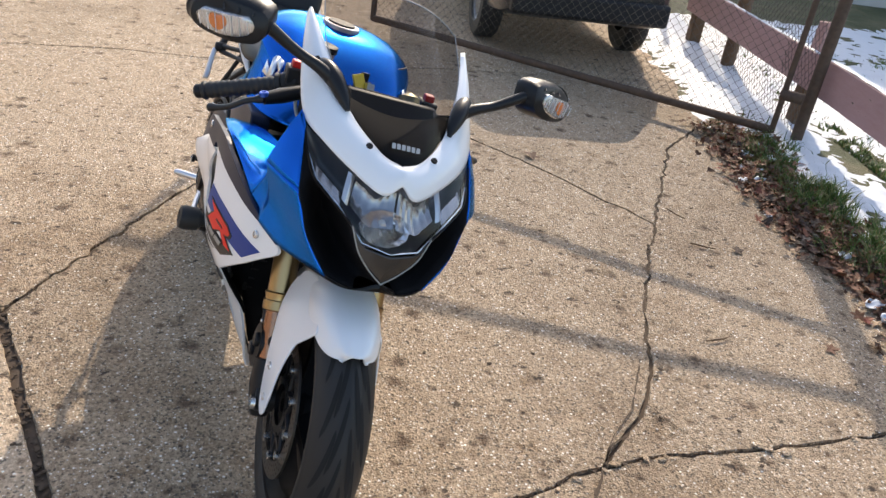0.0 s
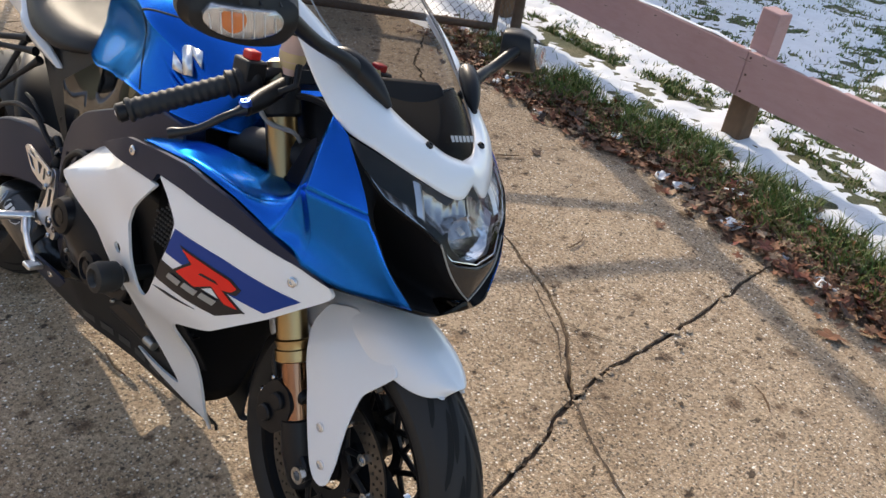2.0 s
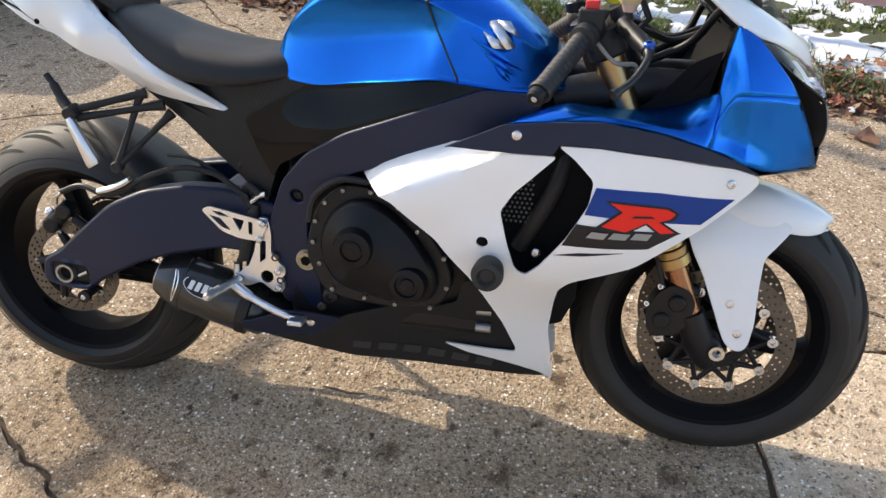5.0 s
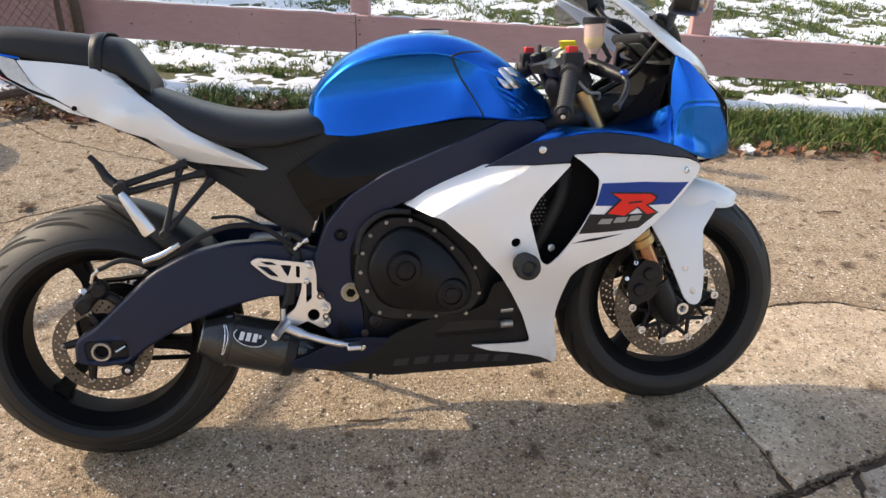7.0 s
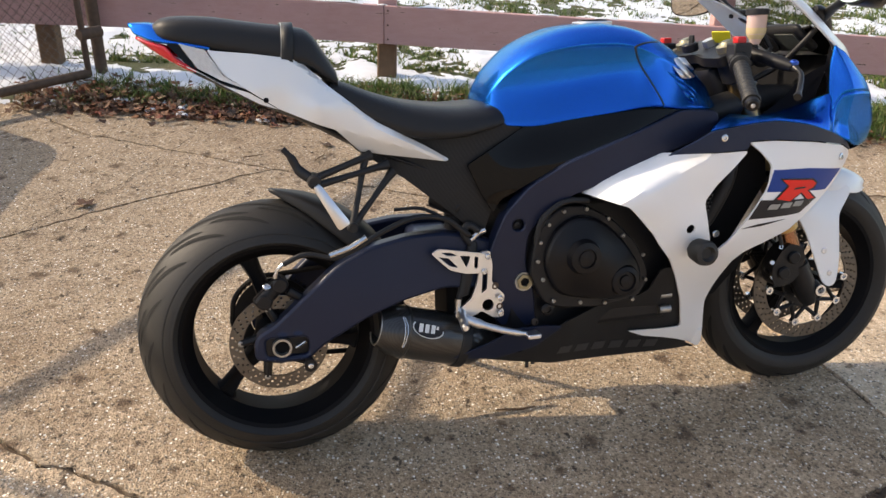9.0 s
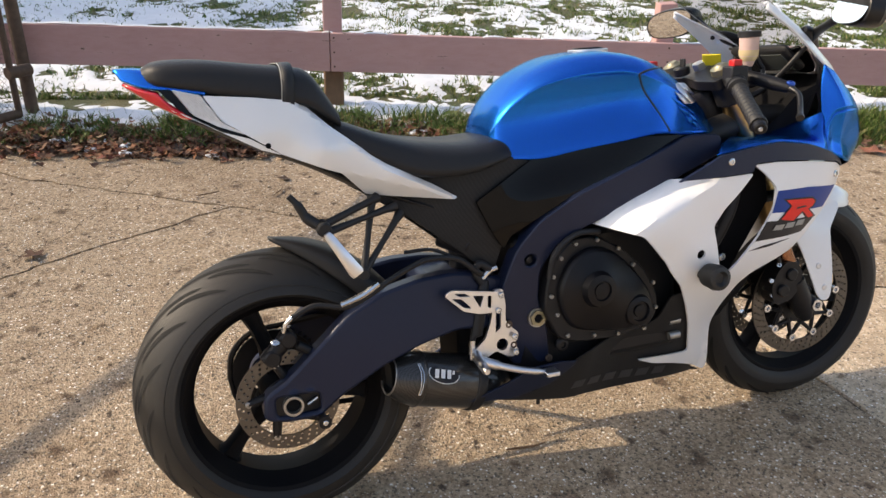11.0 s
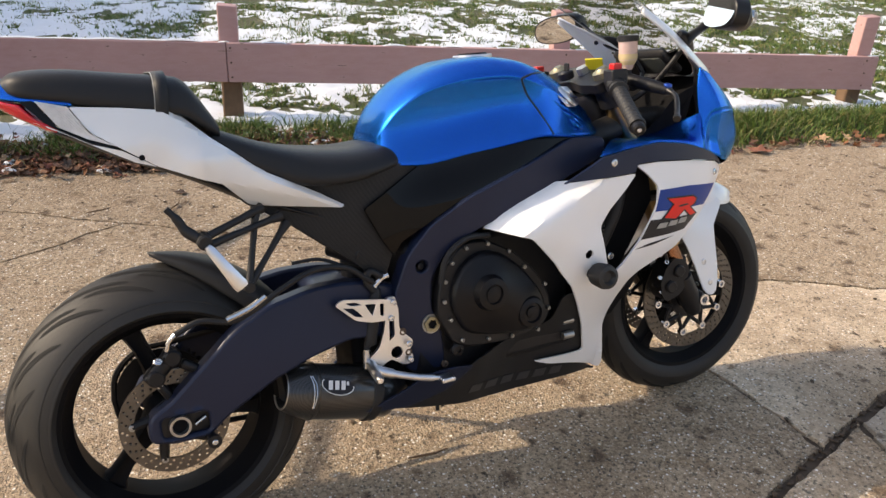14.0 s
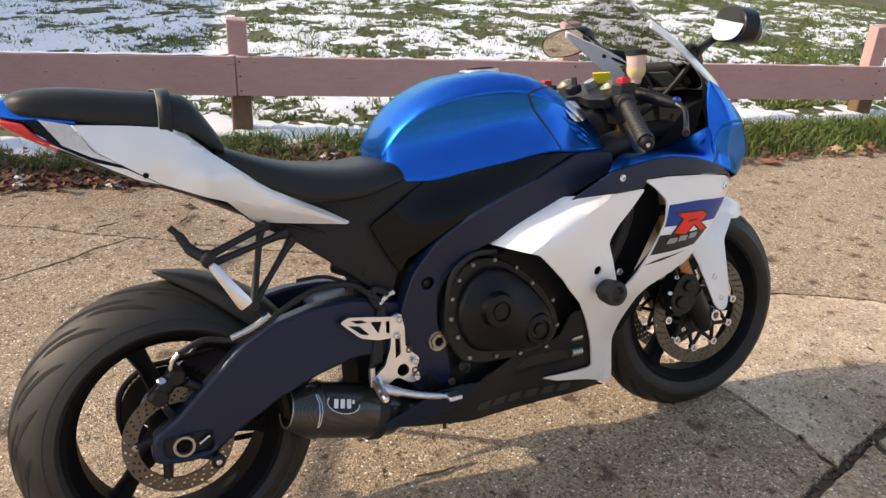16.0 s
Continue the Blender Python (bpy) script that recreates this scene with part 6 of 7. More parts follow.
# -- engine and lower fairing --
engine = tagged(new("engine"), "black painted engine with a round clutch cover")
engine.parent = bike
engine.location = (0, .018, -.012)
bike_part("engine_block", box((.52, -.13, .27), (.955, .13, .60)), M["engine"], "black engine block", bevel=0.02)
CASE = [(.575, .44), (.582, .50), (.605, .56), (.65, .60), (.71, .598), (.78, .56), (.84, .50), (.872, .44), (.875, .40), (.85, .36), (.76, .347), (.66, .353), (.612, .368)]
bike_part("crankcase_flange", shell(rounded(CASE, .02), lambda x, z: -.182, .04, (), .03), M["engine"], "black crankcase flange", bevel=.004, parent=engine)
COV = [(.605, .46), (.612, .51), (.64, .555), (.685, .578), (.735, .57), (.79, .525), (.84, .455), (.852, .41), (.835, .375), (.79, .368), (.70, .377), (.635, .392)]
bike_part("clutch_cover", shell(rounded(COV, .03), tps([(.69, .49, -.236), (.62, .46, -.20), (.69, .57, -.205), (.80, .42, -.222), (.84, .40, -.20), (.70, .375, -.198), (.78, .52, -.204), (.64, .54, -.20)]), .045, (), .014), M["cover"], "black clutch cover", bevel=.008, parent=engine)
bike_part("cover_boss", lathe([(-.245, .0), (-.243, .017), (-.240, .017), (-.240, .021), (-.245, .023), (-.242, .036), (-.225, .042), (-.22, 0)], (.688, 0, .488), seg=40, closed=False), M["cover"], parent=engine)
bike_part("cover_boss", lathe([(-.232, .0), (-.230, .014), (-.226, .015), (-.226, .022), (-.232, .024), (-.229, .034), (-.21, .040), (-.205, 0)], (.794, 0, .420), seg=40, closed=False), M["cover"], parent=engine)
for x, z in ((.592, .475), (.598, .520), (.618, .560), (.655, .588), (.71, .59), (.765, .563), (.804, .519), (.858, .468), (.866, .406), (.834, .359), (.762, .358), (.699, .365), (.631, .376), (.605, .430)):
    bike_part("cover_bolt", bolt((x, -.185, z), .005, h=.005), M["dull_steel"], parent=engine)
bike_part("oil_filler", bolt((.622, -.17, .352), .016, h=.008), M["engine"], parent=engine)
bike_part("wire_loom", tube(curve([(.585, -.19, .52), (.60, -.193, .575), (.65, -.195, .612), (.71, -.195, .612)], 6), .007, 8), M["black"], parent=engine)
BELLF = tps([(.4, .25, -.150), (.5, .27, -.165), (.58, .28, -.168), (.8, .3, -.158), (1.0, .4, -.17), (1.09, .15, -.05), (.65, .19, -.11), (.80, .19, -.10), (.95, .19, -.085)])
BELLY_N = [(.385, .243), (.46, .272), (.53, .312), (.60, .312), (.655, .300), (.59, .248), (.50, .228), (.43, .235)]
pair("belly_trim", lambda: shell(rounded(BELLY_N, 0.012), BELLF, 0.008, lift=.003), M["navy"], "satin navy belly panel", 0.002)
bike_part("belly_bolt", bolt((.585, -.172, .285), .009), M["steel"])
BASEF = tps([(.688, .62, -.21), (.753, .604, -.262), (.873, .701, -.256), (.945, .693, -.266), (1.059, .72, -.262), (1.41, .664, -.165), (1.358, .665, -.20),
             (1.104, .141, -.085), (1.016, .465, -.224), (.968, .591, -.245), (1.11, .611, -.262), (.932, .526, -.240), (1.202, .608, -.246), (.95, .30, -.165), (1.1, .33, -.135), (.86, .25, -.148), (.95, .20, -.135), (.80, .20, -.142), (1.07, .185, -.115), (1.2, .52, -.232), (1.1, .45, -.21), (.85, .53, -.235), (.93, .43, -.205)])


def FAIR(x, z):
    over = z - (.597 + .445 * (x - .735))
    fold = 1.25 * over if over > 0 else 0
    under = .45 * max(0, .452 - z) * max(0, min(1, (1.12 - x) / .05))
    return BASEF(x, z) + fold * max(0, min(1, (1.0 - x) / .06)) + under * .4


def BELLYF(x, z):
    k = max(0, min(1, (x - .68) / .12))
    return (1 - k) * BELLF(x, z) + k * (FAIR(x, z) + .012)


BELLY = [(.44, .236), (.56, .236), (.63, .29), (.67, .318), (.74, .333), (.84, .338), (.885, .36), (.90, .42), (.955, .425), (.985, .345), (1.0, .30), (1.012, .262), (1.03, .21), (1.061, 0.161), (1.085, 0.151), (1.082, 0.146), (0.998, 0.152), (0.919, 0.158), (0.842, 0.162), (0.767, 0.167), (0.690, 0.177), (0.647, 0.181)]
pair("belly_pan", lambda: shell(rounded(BELLY, 0.012), BELLYF, 0.006, res=.016), M["black"], "matte black belly pan", 0.002)
for k in range(6):
    q = [(.66 + .052 * k + a, .210 - .0065 * k + b) for a, b in ((0, 0), (.036, -.004), (.042, .018), (.006, .022))]
    pair("belly_lettering", lambda: shell(q, BELLYF, .001, lift=.0015, res=.05), M["belly_mark"], "faint dark bars of worn lettering", 0)

WHITE_MAIN = [(.688, .62), (.78, .665), (.873, .702), (1.06, .703), (1.03, .672), (.99, .63), (.967, .59), (.985, .52), (1.0, .475), (1.018, .463), (1.045, .49), (1.085, .55), (1.12, .62), (1.125, .665), (1.09, .70), (1.059, .722), (1.13, .722), (1.25, .71), (1.36, .692), (1.405, .675), (1.413, .66), (1.40, .645), (1.32, .577), (1.213, .499), (1.130, .464), (1.102, .452), (1.082, .428), (1.077, .39), (1.070, 0.297), (1.080, 0.230), (1.088, 0.174), (1.086, 0.155), (1.051, 0.176), (1.012, 0.192), (0.966, 0.206), (0.904, 0.220), (0.855, 0.241), (1.003, 0.234), (1.009, 0.240), (0.999, 0.268), (0.978, 0.323), (0.940, 0.395), (0.909, 0.445), (0.869, 0.491), (.85, .518), (.77, .595)]
side_fairing = pair("side_fairing", lambda: shell(rounded(WHITE_MAIN, 0.010), FAIR, 0.006, [circle2(.938, .527, .011, 14)], .013), M["white"], "white side fairing panel", 0.002)
pair("fairing_liner", lambda: shell(rounded([(1.05, .46), (1.116, .456), (1.118, .40), (1.095, .32), (1.055, .30)], .004), FAIR, .004, lift=-.010, res=.016), M["lining"], "black liner behind the fairing edge", 0)
bm = bmesh.new()
rows = []
for k in range(9):
    f = k / 8
    z, half = .185 + .285 * f, .055 + .105 * f
    rows.append([bm.verts.new((1.030 + .012 * math.sin(math.pi * f) - .02 * abs(u) ** 3, half * u, z)) for u in [i / 6 - 1 for i in range(13)]])
for a, b in zip(rows, rows[1:]):
    for i in range(12):
        bm.faces.new((a[i], a[i + 1], b[i + 1], b[i]))
thick(bike_part("lower_shroud", bm, M["lining"], "black plastic shroud below the radiator"), .004, 0)
NAVY = [(.862, .702), (.965, .752), (1.05, .762), (1.13, .767), (1.228, .752), (1.31, .727), (1.37, .702), (1.412, .674), (1.36, .695), (1.25, .713), (1.13, .725), (1.062, .7255), (1.052, .7065), (.873, .705)]
pair("upper_fairing_strip", lambda: shell(rounded(NAVY, 0.006), BASEF, 0.010, lift=.005, res=.013), M["navy"], "dark navy fairing strip", 0.003)
for s in (0, 1):
    mk = (lambda b: b) if s == 0 else mirrored
    deck = side_fairing[s]
    LIFT = .0012
    bike_part("blue_stripe", mk(shell([(1.130, .655), (1.24, .650), (1.372, .634), (1.318, .588), (1.20, .598), (1.115, .605)], FAIR, .001, lift=LIFT, res=.013)), M["blue_decal"], "dark blue decal stripe", parent=deck)
    bike_part("black_stripe", mk(shell([(1.103, .586), (1.20, .578), (1.286, .573), (1.232, .541), (1.16, .540), (1.081, .540)], FAIR, .001, lift=LIFT, res=.013)), M["dark_decal"], "charcoal decal stripe", parent=deck)
    bike_part("black_sweep", mk(shell([(1.067, .517), (1.12, .520), (1.19, .532), (1.11, .526)], FAIR, .001, lift=LIFT, res=.013)), M["dark_decal"], parent=deck)
    bike_part("red_mark_edge", mk(shell(rounded([(1.148, .634), (1.258, .624), (1.278, .612), (1.270, .598), (1.252, .594), (1.286, .571), (1.248, .569), (1.222, .590), (1.188, .571), (1.136, .583), (1.160, .603), (1.174, .614)], .002), FAIR, .001, lift=.0022, res=.013)), M["dark_decal"], parent=deck)
    bike_part("red_mark", mk(shell(rounded([(1.156, .630), (1.255, .620), (1.271, .611), (1.262, .601), (1.243, .596), (1.274, .574), (1.250, .573), (1.223, .594), (1.188, .576), (1.146, .585), (1.166, .602), (1.180, .613)], .002), FAIR, .001, lift=.0032, res=.013)), M["red_decal"], "red angular mark with a dark edge", parent=deck)
    bike_part("red_mark_slot", mk(shell([(1.196, .603), (1.236, .603), (1.230, .607), (1.200, .607)], FAIR, .001, lift=.0042, res=.013)), M["dark_decal"], parent=deck)
    for k in range(3):
        o = 1.122 + .038 * k
        bike_part("grey_mark", mk(shell([(o, .562), (o + .030, .560), (o + .038, .572), (o + .008, .574)], FAIR, .001, lift=.0044, res=.013)), M["grey_decal"], "small grey bar", parent=deck)
    bike_part("lower_bolt", mk(bolt((1.358, FAIR(1.358, .665) - .001, .665), .0085, (.3, -1, .1))), M["steel"], parent=deck)
    bike_part("upper_bolt", mk(bolt((.989, BASEF(.989, .737) - .005, .737), .0085)), M["steel"], parent=deck)
    c = Vector((.955, -.235, .478))
    slider = bike_part("frame_slider", mk(tube([c + Vector((0, .06, 0)), c + Vector((0, .0, 0)), c + Vector((0, -.01, 0)), c + Vector((0, -.04, 0)), c + Vector((0, -.052, 0)), c + Vector((0, -.055, 0)), c + Vector((0, -.046, 0))], [.014, .016, .027, .030, .027, .018, .012], 28)), M["grip"], "black nylon frame slider")
    # dark inside of the air opening
    bike_part("intake_lining", mk(shell([(.94, .72), (1.14, .72), (1.16, .62), (1.08, .45), (1.0, .43), (.93, .52)], tps([(.94, .7, -.17), (1.14, .7, -.20), (1.0, .45, -.15), (1.1, .5, -.17), (.95, .5, -.16)]), .004, res=.03)), M["lining"], "black lining of the air opening")
    bm = bmesh.new()
    for i in range(12):
        for j in range(7):
            x, z = .962 + .009 * j + .004 * (i % 2), .655 - .009 * i
            if .965 < x + .001 and z < .60 + .8 * (x - .95):
                cyl((x, -.188, z), (x, -.191, z), .0024, seg=6, bm=bm)
    bike_part("intake_mesh", mk(bm), M["mesh_grey"], "grey perforated mesh")
    bike_part("radiator_hose", mk(tube(curve([(1.0, -.17, .50), (1.03, -.185, .56), (1.06, -.19, .63), (1.08, -.17, .70)], 6), .016, 12)), M["black"])
    bike_part("hose_clip", mk(bolt((1.035, -.19, .497), .009)), M["steel"])
bike_part("radiator", box((.985, -.115, .34), (1.03, .115, .68), m=Matrix.Translation((0, 0, 0))), M["black"], bevel=.01)
for k in range(12):
    bike_part("radiator_fin", box((1.031, -.105, .355 + .026 * k), (1.034, .105, .359 + .026 * k)), M["engine"])
for z in (.30, .338):
    bike_part("coolant_clip", tube([(.925, -.135, z), (.955, -.135, z)], .010, 12), M["dull_steel"])

# -- front fairing, nose, screen --
BLUEC = [
    [(.972, -.243, .750), (.975, -.240, .752), (.98, -.236, .754), (.985, -.231, .757), (.99, -.226, .758)],
    [(1.05, -.250, .760), (1.053, -.244, .765), (1.06, -.228, .772), (1.062, -.20, .775), (1.065, -.175, .776)],
    [(1.13, -.249, .766), (1.133, -.240, .771), (1.14, -.215, .770), (1.155, -.165, .766), (1.17, -.115, .762)],
    [(1.228, -.236, .752), (1.233, -.226, .759), (1.24, -.20, .760), (1.25, -.165, .768), (1.262, -.130, .782)],
    [(1.31, -.220, .727), (1.313, -.214, .742), (1.318, -.201, .775), (1.32, -.196, .800), (1.316, -.190, .816)],
    [(1.343, -.207, .714), (1.342, -.197, .752), (1.338, -.208, .812), (1.332, -.194, .845), (1.322, -.178, .874)],
    [(1.37, -.206, .702), (1.366, -.197, .75), (1.358, -.219, .820), (1.347, -.201, .870), (1.332, -.174, .926)],
    [(1.378, -.203, .699), (1.375, -.195, .75), (1.367, -.218, .821), (1.355, -.201, .870), (1.336, -.174, .924)],
    [(1.43, -.168, .684), (1.42, -.172, .74), (1.405, -.201, .819), (1.385, -.190, .862), (1.355, -.173, .914)],
    [(1.515, -.098, .683), (1.488, -.143, .740), (1.446, -.172, .814), (1.425, -.173, .845), (1.366, -.172, .908)],
]
for s in (0, 1):
    for name, cols, lab in (("fairing_ledge", BLUEC[:5], "metallic blue fairing ledge"), ("front_fairing", [c[2:] for c in BLUEC[4:]], "metallic blue front fairing panel"), ("fairing_flank", [c[:3] for c in BLUEC[4:]], "metallic blue lower flank of the fairing")):
        bm = sheet(cols, 6, 6)
        thick(bike_part(name, bm if s == 0 else mirrored(bm), M["blue"], lab, 25), .004, 0)


OUT = [(1.487, 0, .874), (1.491, -.034, .851), (1.452, -.094, .873), (1.405, -.142, .897), (1.351, -.173, .916), (1.295, -.183, .955), (1.23, -.183, 1.008), (1.155, -.176, 1.062)]
INN = [(1.453, 0, .900), (1.443, -.034, .908), (1.415, -.066, .926), (1.382, -.090, .944), (1.345, -.110, .968), (1.29, -.130, 1.004), (1.23, -.148, 1.038), (1.152, -.166, 1.075)]
COWLC = []
for p, q in zip(OUT, INN):
    p, q = Vector(p), Vector(q)
    b = Vector((.55, -.25 if p.y < -.01 else 0, .8)) * .010
    COWLC.append([p, p.lerp(q, .33) + b, p.lerp(q, .67) + b, q])
nose_cowl = thick(bike_part("nose_cowl", sheet(COWLC, 6, 4, True), M["white"], "white nose cowl round the screen", 35), .005, -1)
for y in (-.066, .066):
    bike_part("cowl_bolt", bolt((1.432, y, .9165), .0065, (.55, 0, .8), h=.005), M["black"], parent=nose_cowl)
    bike_part("cowl_bolt", bolt((1.27, y * 2.38, 1.003), .006, (.4, y * 8, .8), h=.012), M["black"], parent=nose_cowl)

CEN = [(1.453, 0, .900), (1.440, 0, .924), (1.413, 0, .958), (1.382, 0, .990), (1.345, 0, 1.025), (1.30, 0, 1.066), (1.243, 0, 1.108), (1.172, 0, 1.148)]
SIDE_EDGE = INN[:6] + [(1.225, -.146, 1.045), (1.140, -.147, 1.102)]


def screen_rows(count, sink=0.0):
    rows = []
    for c, q in list(zip(CEN, SIDE_EDGE))[:count]:
        c, q = Vector(c), Vector(q)
        r = []
        for t in (0, .25, .5, .75, 1):
            v = q.lerp(c, 1 - (1 - t) ** 2)
            v.y = q.y * (1 - t)
            r.append(v - Vector((.5, 0, .8)) * sink)
        rows.append(r)
    return rows


SCR = screen_rows(8)
screen = bike_part("windscreen", sheet(SCR, 5, 4, True), M["screen"], "lightly smoked clear windscreen", 60)
rim_l = curve([SCR[-1][k] for k in range(5)], 5)
rim_l = rim_l + [Vector((p.x, -p.y, p.z)) for p in rim_l[::-1][1:]]
bike_part("screen_edge", tube(rim_l, .0016, 8), M["screen_edge"], parent=screen)
for s in (-1, 1):
    bike_part("screen_edge", tube([Vector((p.x, s * abs(p.y), p.z)) for p in curve(SIDE_EDGE[5:], 6)], .0013, 8), M["screen_edge"], parent=screen)
# black hood over the dials, under the lower screen
def hood_row(q, c):
    q, c = Vector(q), Vector(c)
    r = [q.lerp(c, 1 - (1 - t) ** 2) for t in (0, .25, .5, .75, 1)]
    for t, v in zip((0, .25, .5, .75, 1), r):
        v.y = q.y * (1 - t)
    return r


LOW = [hood_row(*p) for p in (((1.450, 0, .899), (1.450, 0, .899)), ((1.440, -.034, .906), (1.436, 0, .912)), ((1.411, -.065, .923), (1.407, 0, .926)), ((1.378, -.088, .941), (1.372, 0, .938)), ((1.342, -.108, .960), (1.335, 0, .948)), ((1.300, -.124, .972), (1.300, 0, .957)))]
hood = thick(bike_part("dash_hood", sheet(LOW, 5, 4, True), M["lining"], "black hood over the instruments"), .002, 0)
hood_l = curve(LOW[5], 5)
hood_l = hood_l + [Vector((p.x, -p.y, p.z)) for p in hood_l[::-1][1:]]
bike_part("hood_lip", tube(hood_l, .0032, 8), M["hood_lip"], "shiny rolled lip", parent=hood)
for k in range(6):
    bm = bmesh.new()
    y0 = .0285 - .0098 * k
    for y, u in ((y0, 0), (y0 - .0072, 0), (y0 - .0072, 1), (y0, 1)):
        bm.verts.new((1.4435 - .0065 * u, y, .9275 + .0080 * u))
    bm.verts.ensure_lookup_table()
    bm.faces.new(bm.verts[:])
    bike_part("screen_lettering", bm, M["letter_grey"], "pale bar of lettering", parent=screen)

LAMP = [
    [(1.364, -.170, .907), (1.381, -.169, .892), (1.396, -.166, .880), (1.409, -.163, .870)],
    [(1.405, -.141, .894), (1.424, -.146, .873), (1.438, -.149, .856), (1.450, -.149, .841)],
    [(1.452, -.093, .871), (1.473, -.099, .848), (1.486, -.102, .829), (1.497, -.103, .811)],
    [(1.489, -.040, .850), (1.512, -.047, .820), (1.524, -.052, .793), (1.531, -.056, .767)],
    [(1.488, 0, .872), (1.518, 0, .838), (1.533, 0, .80), (1.541, 0, .757)],
]


def in_lamp(u, v, deep):
    """A spot behind the near half of the lens: u across from the outer corner (0) to the middle (4), v from top (0) to bottom (3)."""
    i, j = min(int(u), 3), min(int(v), 2)
    f, g = u - i, v - j
    p = [[Vector(LAMP[i + a][j + b]) for b in (0, 1)] for a in (0, 1)]
    q = p[0][0].lerp(p[1][0], f).lerp(p[0][1].lerp(p[1][1], f), g)
    return q - Vector((.93, -.25 * min(1, -q.y * 8), .25)) * deep


def lamp_patch(us, vs, depths):
    return sheet([[in_lamp(u, v, depths(u, v)) for v in vs] for u in us], 3, 3)


head = tagged(new("headlight"), "clear twin headlight with bright reflectors")
head.parent = bike
lens = bike_part("lens", sheet(LAMP, 6, 6, True), M["clear"], "clear glossy headlight lens", 60, parent=head)
steps = lambda a, b, n: [a + (b - a) * i / n for i in range(n + 1)]
for s in (0, 1):
    mk = (lambda b: b) if s == 0 else mirrored
    bike_part("housing", mk(lamp_patch(steps(.0, 4, 12), steps(0, 3, 6), lambda u, v: .004 + .05 * math.sin(math.pi * v / 3) * min(1, u) + .012 * (v / 3))), M["lamp_dark"], "grey lamp housing", 60, parent=head)
    bike_part("reflector", mk(lamp_patch(steps(.75, 1.95, 8), steps(1.9, 2.9, 4), lambda u, v: .008 + .012 * (2.9 - v) + .0012 * (int(u * 8) % 2))), M["streaked"], "bright fluted reflector", 10, parent=head)
    bike_part("reflector", mk(lamp_patch(steps(2.3, 3.95, 11), steps(.15, 1.9, 5), lambda u, v: .012 + .016 * math.sin(math.pi * (v / 2)) + .0014 * (int(u * 7 + .3) % 2))), M["streaked"], "fluted silver reflector", 10, parent=head)
    bike_part("lamp_divider", mk(lamp_patch([1.98, 2.1, 2.22], steps(.12, 2.2, 4), lambda u, v: .007 + .012 * abs(u - 2.1) * 4)), M["alu"], "bright lamp divider", parent=head)
    bike_part("lamp_lip", mk(tube([in_lamp(u, v, .003) for u, v in ((.05, 2.9), (.5, 2.93), (1, 2.94), (1.5, 2.94), (2, 2.94), (2.5, 2.95), (3, 2.95), (3.5, 2.95), (4, 2.95))], .0017, 8)), M["chrome"], parent=head)
bm = bmesh.new()
prev = None
for k, (x, ry, rz) in enumerate(((1.523, .050, .029), (1.510, .043, .026), (1.495, .036, .022), (1.482, .020, .013), (1.478, .006, .005))):
    ring = [bm.verts.new((x - .06 * abs(math.cos(a)) * ry - .018 * math.sin(a) * (1 if k < 3 else 0), -.020 + ry * math.cos(a), .800 + rz * math.sin(a))) for a in [2 * math.pi * (i + .5 * (k % 2)) / 14 for i in range(14)]]
    if prev:
        for i in range(14):
            if k % 2:
                bm.faces.new((prev[i], prev[(i + 1) % 14], ring[i]))
                bm.faces.new((prev[(i + 1) % 14], ring[(i + 1) % 14], ring[i]))
            else:
                bm.faces.new((prev[i], ring[(i + 1) % 14], ring[i]))
                bm.faces.new((prev[i], prev[(i + 1) % 14], ring[(i + 1) % 14]))
    prev = ring
bike_part("bulb_bowl", bm, M["chrome"], "faceted chrome bulb bowl", 5, parent=head)
bike_part("bulb", tube([(1.484, -.020, .800), (1.500, -.020, .800), (1.510, -.020, .800)], [.007, .009, .005], 14), M["lens"], "clear bulb", parent=head)
VEE = [[(1.515, -.079, .795), (1.517, -.078, .790), (1.520, -.074, .782)], [(1.531, -.056, .766), (1.531, -.058, .758), (1.531, -.058, .748)], [(1.5385, -.030, .760), (1.539, -.030, .742), (1.5375, -.030, .722)], [(1.541, 0, .756), (1.5435, 0, .73), (1.542, 0, .699)]]
vee = thick(bike_part("lower_nose", sheet(VEE, 5, 5, True), M["lamp_smoke"], "smoked dark grey lower nose panel", 60), .003, 0)
for s in (0, 1):
    mk = (lambda b: b) if s == 0 else mirrored
    bike_part("nose_edge", mk(tube(curve([(1.517, -.079, .793), (1.533, -.059, .752), (1.540, -.030, .721), (1.544, 0, .698)], 5), .0014, 8)), M["grey_decal"], "pale moulded edge", parent=vee)
INTAKE = [[(1.366, -.172, .906), (1.366, -.172, .906), (1.364, -.174, .907)], [(1.409, -.164, .869), (1.402, -.166, .868), (1.402, -.171, .868)], [(1.449, -.150, .840), (1.430, -.152, .836), (1.446, -.173, .814)], [(1.497, -.104, .810), (1.40, -.115, .795), (1.468, -.158, .778)], [(1.516, -.080, .792), (1.39, -.10, .76), (1.482, -.150, .752)], [(1.531, -.059, .750), (1.39, -.08, .735), (1.496, -.132, .724)], [(1.538, -.030, .722), (1.42, -.06, .70), (1.515, -.096, .684)], [(1.542, -.002, .699), (1.50, -.03, .685), (1.530, -.045, .674)]]
